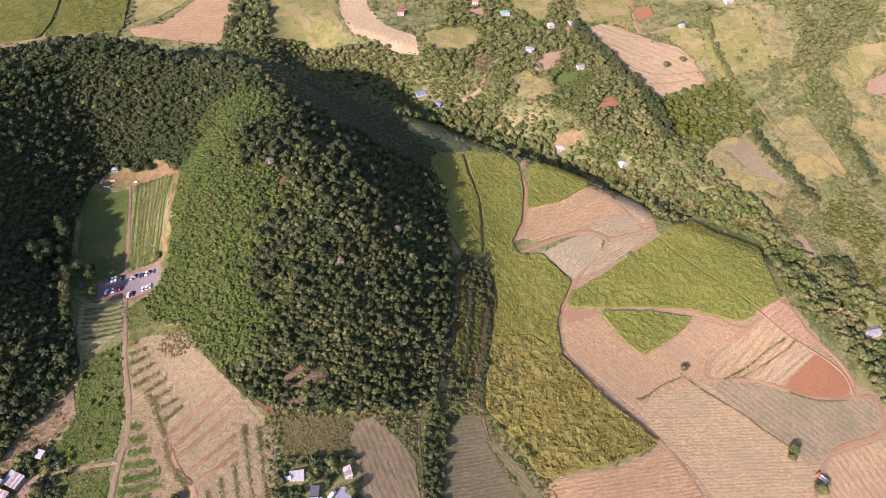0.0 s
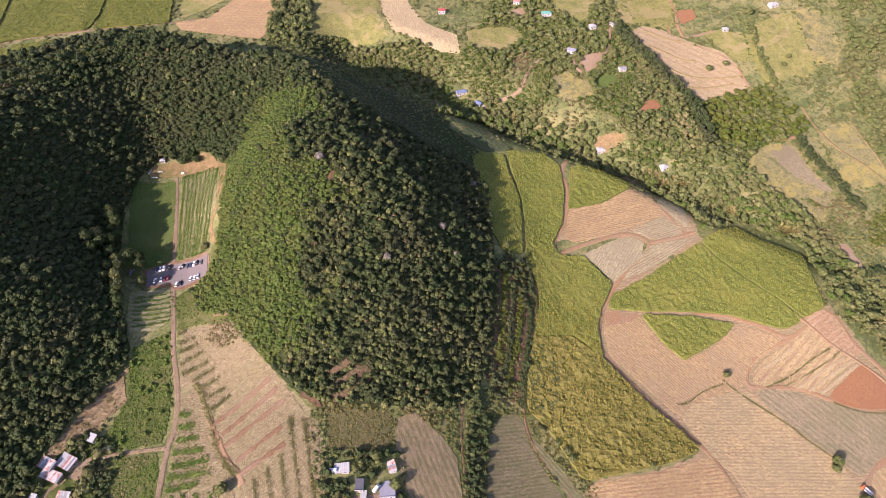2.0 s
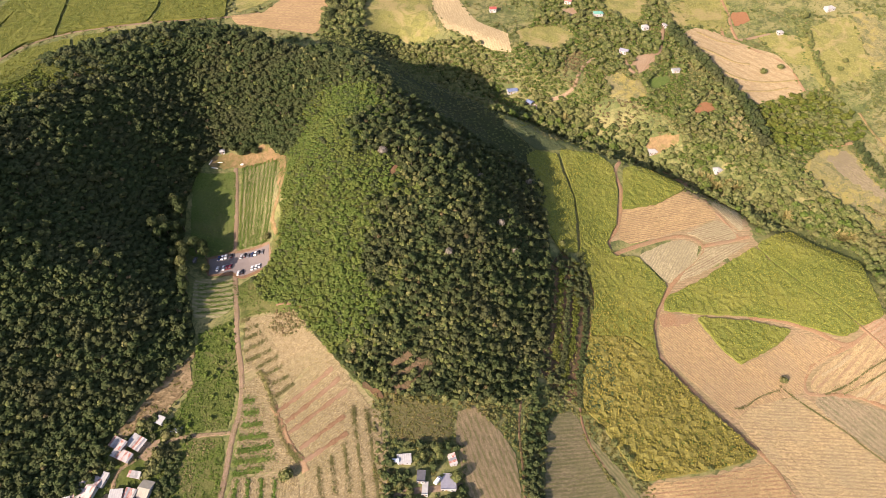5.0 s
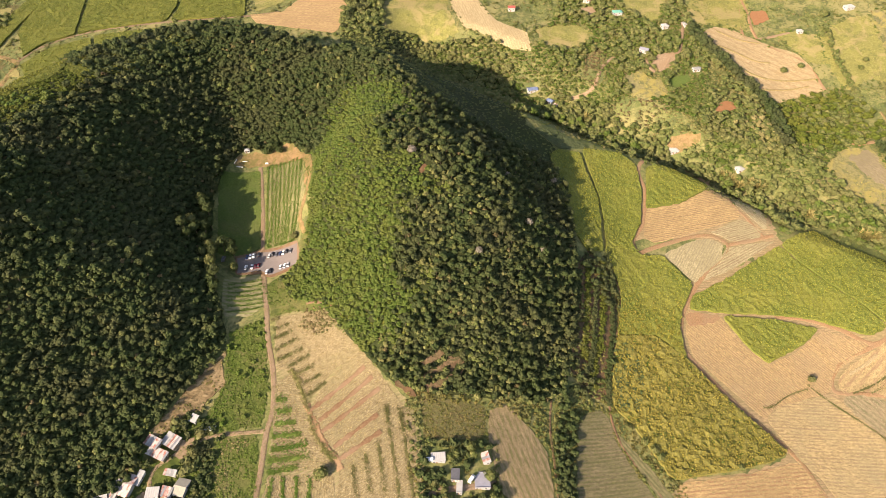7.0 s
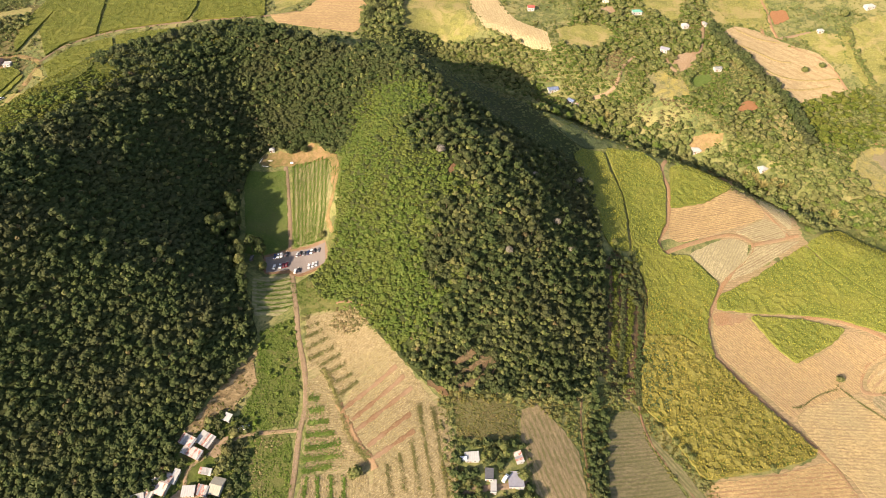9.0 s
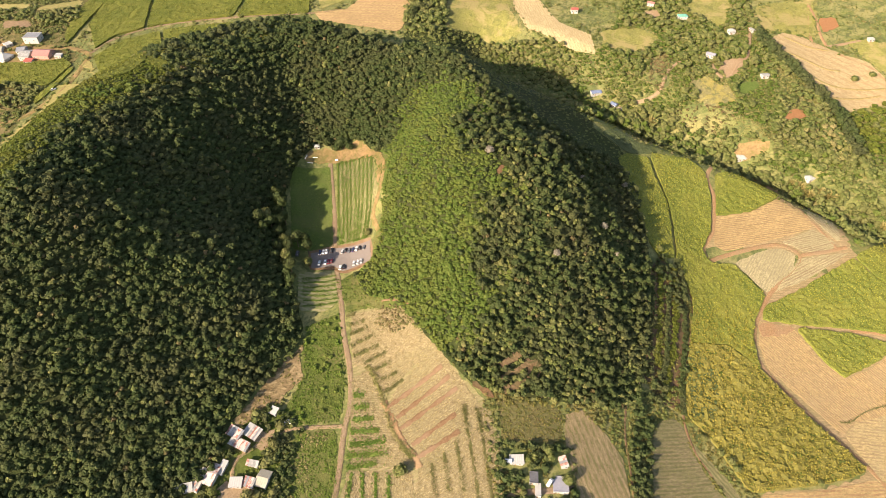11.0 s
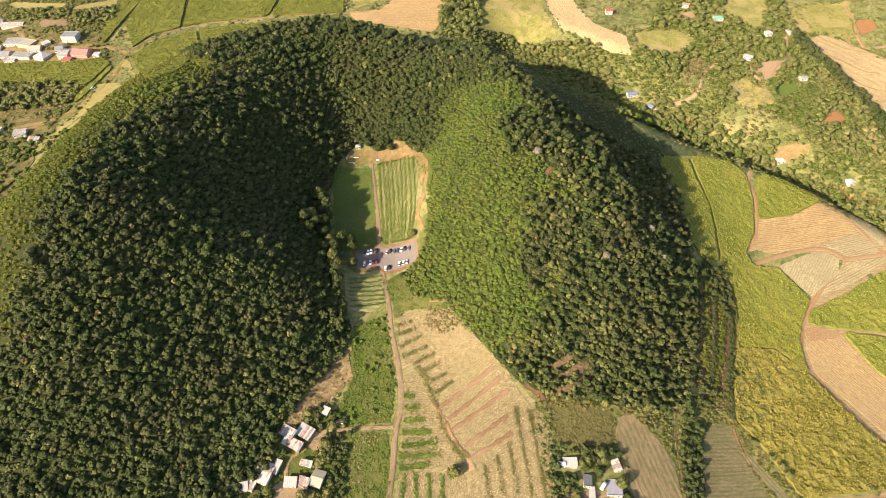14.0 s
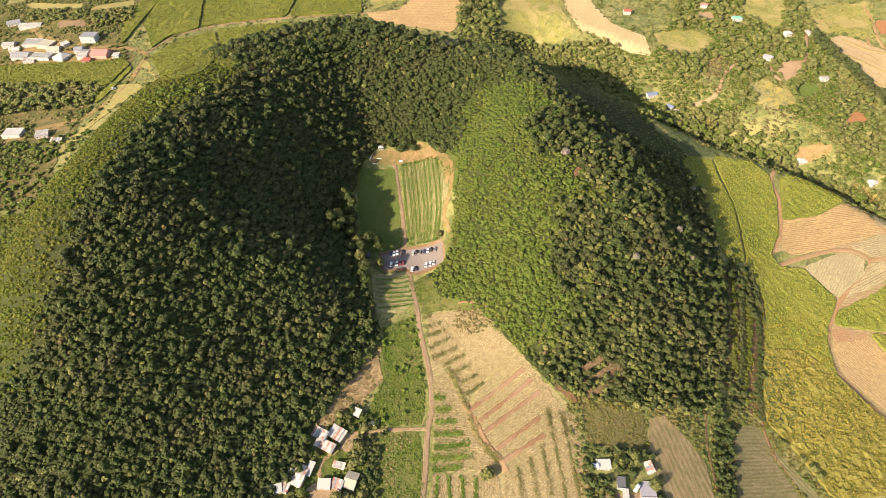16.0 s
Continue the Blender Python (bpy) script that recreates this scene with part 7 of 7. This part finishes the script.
    for wx, wy, wr in spots:
        if h < 2.3:
            break
        win = part("window", box(1.25, 0.12, 1.15, 0, 0, 0), M["frame"], top)
        win.matrix_basis = pose(wx, wy, h * 0.42, 0, 0, wr)
        pane = part("pane", box(1.05, 0.16, 0.95, 0, 0, 0.1), M["glass"], win)
    return top


for hx, hy, ht, hw, hd, hh, hr, hc, hwall, hl in HOUSES:
    house(hx, hy, ht, hw, hd, hh, hr, hc, hwall, hl)
house(-245.0, 371.3, 20, 3.4, 3.4, 2.4, "hip", "white", "white", "small white pavilion at the edge of the clearing", "pavilion", "pavilion")


# ---- vehicles ----
PAINT = {k: plain("car_paint_" + k, c, 0.25, 0.0, 0.03) for k, c in dict(white=(0.8, 0.8, 0.79), black=(0.02, 0.02, 0.022), navy=(0.03, 0.05, 0.12), silver=(0.45, 0.46, 0.47), maroon=(0.16, 0.02, 0.03), grey=(0.13, 0.13, 0.14), orange=(0.55, 0.14, 0.05)).items()}
M["tyre"] = plain("tyre_rubber", (0.02, 0.02, 0.02), 0.85)
M["rim"] = plain("wheel_metal", (0.5, 0.5, 0.5), 0.35, 0.8)
M["lamp"] = plain("headlamp_glass", (0.8, 0.8, 0.78), 0.1)
M["tail"] = plain("tail_lamp_plastic", (0.4, 0.02, 0.02), 0.2)


def hull(profile, w0, w1, bevel):
    """A shell of a side profile in y, z; its top narrower than its foot."""
    bm = bmesh.new()
    zs = [p[1] for p in profile]
    lo, hi = min(zs), max(zs)
    width = lambda z: w0 + (w1 - w0) * (z - lo) / (hi - lo)
    left = [bm.verts.new((-width(z) / 2, y, z)) for y, z in profile]
    right = [bm.verts.new((width(z) / 2, y, z)) for y, z in profile]
    bm.faces.new(left), bm.faces.new(right[::-1])
    n = len(profile)
    for i in range(n):
        bm.faces.new((left[i], right[i], right[(i + 1) % n], left[(i + 1) % n]))
    bmesh.ops.recalc_face_normals(bm, faces=bm.faces[:])
    bmesh.ops.bevel(bm, geom=bm.edges[:], offset=bevel, segments=2, affect="EDGES")
    return bm


def disc(r, w, sides=14):
    bm = bmesh.new()
    bmesh.ops.create_cone(bm, cap_ends=True, segments=sides, radius1=r, radius2=r, depth=w, matrix=Matrix.Rotation(radians(90), 4, "Y"))
    return bm


def wheels(top, places, r=0.31):
    for wx, wy in places:
        tyre = part("wheel", disc(r, 0.22), M["tyre"], top)
        tyre.matrix_basis = pose(wx, wy, r)
        part("rim", disc(r * 0.62, 0.235, 10), M["rim"], tyre)


def car(x, y, turn, paint, tall=0.0, label="", name="car", on=None):
    top = new(name)
    top.matrix_world = pose(x, y, float(ground_at(x, y)) + (0.62 if on is None else on), 0, 0, turn)
    tagged(top, label, "car", "parked cars" if name == "car" else "")
    part("body", hull([(-2.05, 0.25), (2.05, 0.25), (2.08, 0.55), (1.95, 0.78), (1.05, 0.92), (-1.75, 0.95), (-2.05, 0.85), (-2.1, 0.5)], 1.74, 1.66, 0.07), PAINT[paint], top)
    part("cabin", hull([(1.0, 0.9), (0.35, 1.38 + tall), (-1.2, 1.42 + tall), (-1.85, 0.92)], 1.60, 1.25, 0.05), M["glass"], top, "dark window glass")
    part("car_roof", hull([(0.4, 1.36 + tall), (0.25, 1.44 + tall), (-1.15, 1.46 + tall), (-1.32, 1.38 + tall)], 1.36, 1.24, 0.03), PAINT[paint], top)
    for s in (-1, 1):
        part("headlight", box(0.34, 0.1, 0.14, s * 0.6, 2.03, 0.6, 0.02), M["lamp"], top)
        part("tail_light", box(0.28, 0.08, 0.2, s * 0.62, -2.06, 0.62, 0.02), M["tail"], top)
        part("mirror", box(0.16, 0.1, 0.1, s * 0.92, 0.75, 0.95, 0.02), PAINT[paint], top)
    wheels(top, [(sx * 0.78, sy) for sx in (-1, 1) for sy in (1.28, -1.25)])
    return top


def row_of_cars(places, paints, turn):
    for (x, y), p in zip(places, paints):
        car(x, y, turn + random.uniform(-4, 4) + random.choice((0, 180)), p, random.choice((0, 0.05, 0.2)), f"{p} car parked on the gravel car park")


row_of_cars([(-217.9, 272.6), (-215.9, 273.5), (-213.9, 274.4), (-210.4, 275.6)], ["navy", "white", "white", "black"], 4)
row_of_cars([(-216, 263.4), (-212.3, 264.8), (-210.3, 265.7), (-208.3, 266.5)], ["white", "white", "maroon", "maroon"], 4)
row_of_cars([(-202.8, 274.8), (-200.7, 275.6), (-198, 275.2), (-195.3, 275.5), (-192.9, 275.6), (-190.5, 276.1), (-187.5, 275.7)], ["silver", "black", "grey", "navy", "white", "black", "grey"], -6)
row_of_cars([(-201.2, 261.3), (-198.8, 262.2), (-192.5, 264.9), (-189.8, 265.4), (-187.5, 265.8)], ["white", "black", "white", "white", "silver"], 2)


def van(x, y, turn, paint, label):
    top = new("van")
    top.matrix_world = pose(x, y, float(ground_at(x, y)) + 0.3, 0, 0, turn)
    tagged(top, label, "van")
    part("body", hull([(-2.6, 0.35), (2.5, 0.35), (2.55, 0.8), (2.35, 1.1), (1.75, 1.25), (1.1, 2.1), (-2.55, 2.15), (-2.65, 0.7)], 1.95, 1.75, 0.07), PAINT[paint], top)
    part("windscreen", box(1.5, 0.06, 0.95, 0, 1.47, 1.22, 0.01, Matrix.Rotation(radians(38), 4, "X")), M["glass"], top, "dark windscreen")
    for s in (-1, 1):
        part("side_window", box(0.06, 0.9, 0.5, s * 0.91, 0.9, 1.3), M["glass"], top, "dark side window")
        part("headlight", box(0.3, 0.1, 0.2, s * 0.65, 2.5, 0.75, 0.02), M["lamp"], top)
    wheels(top, [(sx * 0.85, sy) for sx in (-1, 1) for sy in (1.6, -1.6)], 0.34)


def lorry(x, y, turn, label):
    top = new("lorry")
    top.matrix_world = pose(x, y, float(ground_at(x, y)) + 0.45, 0, 0, turn)
    tagged(top, label, "lorry")
    part("chassis", box(0.9, 7.0, 0.25, 0, -0.3, 0.55), PAINT["black"], top)
    cab = part("cab", hull([(1.6, 0.5), (3.3, 0.5), (3.3, 1.5), (3.05, 2.5), (1.6, 2.55)], 2.3, 2.15, 0.08), PAINT["orange"], top, "orange cab")
    part("windscreen", box(1.9, 0.06, 0.8, 0, 3.2, 1.6), M["glass"], cab)
    part("load_bed", box(2.4, 5.0, 0.15, 0, -1.3, 0.85), PAINT["silver"], top, "white load bed")
    for s in (-1, 1):
        part("bed_side", box(0.08, 5.0, 0.7, s * 1.18, -1.3, 1.0), PAINT["white"], top)
        part("bed_end", box(2.36, 0.08, 0.7, 0, -1.3 + s * 2.47, 1.0), PAINT["orange"], top)
    wheels(top, [(sx * 1.0, sy) for sx in (-1, 1) for sy in (2.3, -1.9, -3.0)], 0.48)


van(-231.5, 267.0, 5, "grey", "grey van standing in shade beside the car park")
van(-82.8, 147.2, 95, "white", "white van parked beside a shed")
van(-58.9, 141.9, -30, "white", "white van parked beside a cottage")
lorry(239.6, 176.6, 40, "orange and white farm lorry on a dirt lane")
car(-491.2, 418.4, -35, "white", 0.25, "white pickup on the village road", "parked_car", 0.5)
car(-206.1, 152.6, -40, "silver", 0.0, "silver car beside the dirt track", "parked_car", 0.4)
car(-203.6, 153.9, -30, "white", 0.1, "white car beside the dirt track", "parked_car", 0.4)


# ---- single trees ----
def as_mesh(name, vf, material):
    return mesh_of(name, vf[0], vf[1], material)


CROWN_MESHES = {k: [as_mesh("crown", c, M[k]) for c in RICH[:4]] for k in ("forest", "olive", "bright")}
TRUNK_MESH = as_mesh("trunk", TRUNK, M["bark"])


def tree(x, y, r, tone="olive", rise=1.1, label="leafy green tree", group="single trees", tall=1.0):
    top = new("tree")
    top.matrix_world = pose(x, y, float(ground_at(x, y)), 0, 0, random.uniform(0, 360))
    tagged(top, label, "tree", group)
    stem = new("trunk", TRUNK_MESH)
    stem.parent, stem.scale = top, (r * 1.3, r * 1.3, r * rise)
    head = new("crown", random.choice(CROWN_MESHES[tone]))
    head.parent, head.scale, head.location = top, (r, r, r * tall), (0, 0, r * rise)
    return top


for (tx, ty), r in zip([(-222.6, 260.8), (-186.5, 284.5), (163.4, 242), (35.5, 191.5), (44.3, 183.7), (49.8, 179.1), (52.5, 175), (-48.7, 145), (-138.8, 134.3), (101.2, 174.9), (15.5, 317.5)], (3.0, 2.6, 2.4, 2.2, 2.2, 2.6, 2.4, 3.2, 3.6, 2.0, 2.6)):
    tree(tx, ty, r, "olive", 1.0, "round dark green tree standing alone at a field edge")
for (tx, ty), r in zip([(225.7, 192.2), (223.1, 187.5), (274.2, 552.3), (289.7, 562.5), (217, 554.9), (234.4, 562), (235.9, 168.8), (270.6, 632.6), (296.7, 572.7), (-108.9, 267)], (3.4, 2.8, 3.0, 2.6, 3.2, 3.0, 4.0, 4.2, 2.6, 3.0)):
    tree(tx, ty, r, "olive", 0.9, "dark bushy tree standing in open field")
for k, (tx, ty) in enumerate([(-258, 309), (-254, 304), (-250, 299), (-251, 293), (-246, 290), (-255, 284), (-258, 278), (-251, 279), (-253, 272), (-245, 275), (-240, 270), (-236, 265), (-233, 274), (-228, 275), (-225, 270), (-234, 256), (-229, 247.6), (-226, 238), (-247, 283), (-241, 262)]):
    tree(tx, ty, random.uniform(2.8, 4.0), "forest" if k % 5 else "olive", random.uniform(2.5, 3.1), "tall leafy tree on the crater floor catching the sun", "trees on the crater floor", 1.25)
for tx, ty in [(-215.8, 379.4), (-212.7, 378.5), (-209.6, 379.2), (-237.6, 373.8), (-226.4, 374.1), (-222.9, 375.4), (-219, 371.5), (-229, 371)]:
    tree(tx, ty, random.uniform(2.6, 3.8), "forest", random.uniform(0.9, 1.2), "dark bushy tree at the head of the clearing", "trees round the clearing", 1.1)


def grove(poly, spacing, seed, size, tone, label, group, keep=1.0, avoid=()):
    q, rng = scatter(poly, spacing, seed, 0.5, avoid)
    for gx, gy in q:
        if rng.random() < keep:
            tree(float(gx), float(gy), float(rng.uniform(*size)), tone, float(rng.uniform(0.8, 1.3)), label, group)


CROWN_MESHES["pale"] = [as_mesh("crown", c, M["pale"]) for c in RICH[:2]]
for tx, ty, r in [(-109.1, 317.4, 2.8), (-9.6, 362, 2.4), (-62, 262, 2.2), (-30, 300, 2.3), (-46, 330, 2.0), (-20, 285, 2.4)]:
    tree(tx, ty, r, "pale", 1.6, "pale half-bare tree standing out of the forest", "pale trees")


grove([(-257, 97), (-257, 127), (-239, 139), (-224, 155), (-200, 160), (-195, 151), (-208, 137), (-198, 108)], 7.5, 31, (1.5, 2.9), "olive", "leafy tree beside the huts", "trees round the huts", 0.5, [HILL, [(-223, 108), (-231, 126), (-223, 139), (-213, 146), (-197, 154), (-196, 151), (-209, 141), (-222, 125), (-216, 109)]] + YARDS)
grove([(-86, 154), (-46, 162), (-41, 130), (-80, 124)], 6.0, 32, (1.8, 3.0), "olive", "dense green garden tree by the cottage", "trees round the cottage", 0.75, YARDS)
grove([(-224, 679), (-194, 680), (-168, 582), (-184, 552), (-208, 555)], 9.0, 33, (2.6, 4.0), "forest", "dark tree in the copse behind the rim", "trees of the copse", 0.6)


def plume(x, y, r, label):
    """A clump of dry bamboo: arching canes that fan out from one foot."""
    rng = np.random.default_rng(int(abs(x * 3 + y)))
    vv, ff = [], []
    for k in range(110):
        a0, lean, ln = rng.uniform(0, math.tau), rng.uniform(0.15, 1.0), rng.uniform(0.7, 1.1) * r
        d = np.array([math.cos(a0), math.sin(a0), 0])
        sd = np.array([-d[1], d[0], 0])
        w = rng.uniform(0.3, 0.6)
        pts = [d * lean * ln * t * (0.5 + 0.5 * t) + np.array([0, 0, ln * 1.15 * (t - 0.42 * lean * t * t)]) for t in (0, 0.4, 0.75, 1.0)]
        b0 = len(vv)
        for p, u in zip(pts, (0.3, 0.7, 1.0, 0.1)):
            vv += [p - sd * w * u, p + sd * w * u + np.array([0, 0, 0.1])]
        for i in range(3):
            q0 = b0 + 2 * i
            ff += [(q0, q0 + 1, q0 + 3), (q0, q0 + 3, q0 + 2)]
    top = new("bamboo_clump")
    top.matrix_world = pose(x, y, float(ground_at(x, y)))
    tagged(top, label, "bamboo", "bamboo clumps")
    ob = new("foliage", mesh_of("foliage", vv, ff, M["dry"]))
    ob.parent = top
    ob["kind"] = "stuff"


for bx, by in [(28.1, 488), (148.9, 430.2), (164, 425), (243.6, 375.4), (249.7, 373.9), (292.2, 293), (301.1, 294.5), (204.9, 394.7), (144.2, 432.4), (155.1, 423.4), (170.3, 422.2), (205.1, 389.7), (240.5, 377.8), (248.6, 377.4)]:
    plume(bx, by, 8.0, "feathery clump of dry tan bamboo in the ravine")

# ---- small built things of the clearing ----
M["lime"] = plain("whitewashed_stone", (0.75, 0.72, 0.66), 0.85)
for (kx, ky), kt, kl in zip([(-250.4, 359.8), (-245.4, 361.2), (-247, 355.2)], (85, 5, -5), (7.0, 6.0, 6.0)):
    wall_ = new("low_wall")
    wall_.matrix_world = pose(kx, ky, float(ground_at(kx, ky)) + 0.25, 0, 0, kt)
    tagged(wall_, "low whitewashed wall on the sandy clearing", "wall", "low walls of the clearing")
    n = 8
    for i in range(n):
        part("stone", box(kl / n - 0.04, 0.5 + 0.06 * math.sin(i * 2.3), 0.45 + 0.05 * math.sin(i * 1.7), (i + 0.5) * kl / n - kl / 2, 0, 0, 0.04), M["lime"], wall_)
sx, sy = [(-227.4, 361.2)][0]
board = new("notice_board")
board.matrix_world = pose(sx, sy, float(ground_at(sx, sy)) + 0.3, 0, 0, 10)
tagged(board, "white notice board on two posts beside the garden", "sign")
part("panel", box(2.2, 0.1, 1.2, 0, 0, 0.9, 0.02, Matrix.Rotation(radians(-25), 4, "X")), M["frame"], board)
for s in (-1, 1):
    part("post", box(0.1, 0.1, 1.5, s * 0.8, 0.15, -0.2), M["door"], board)
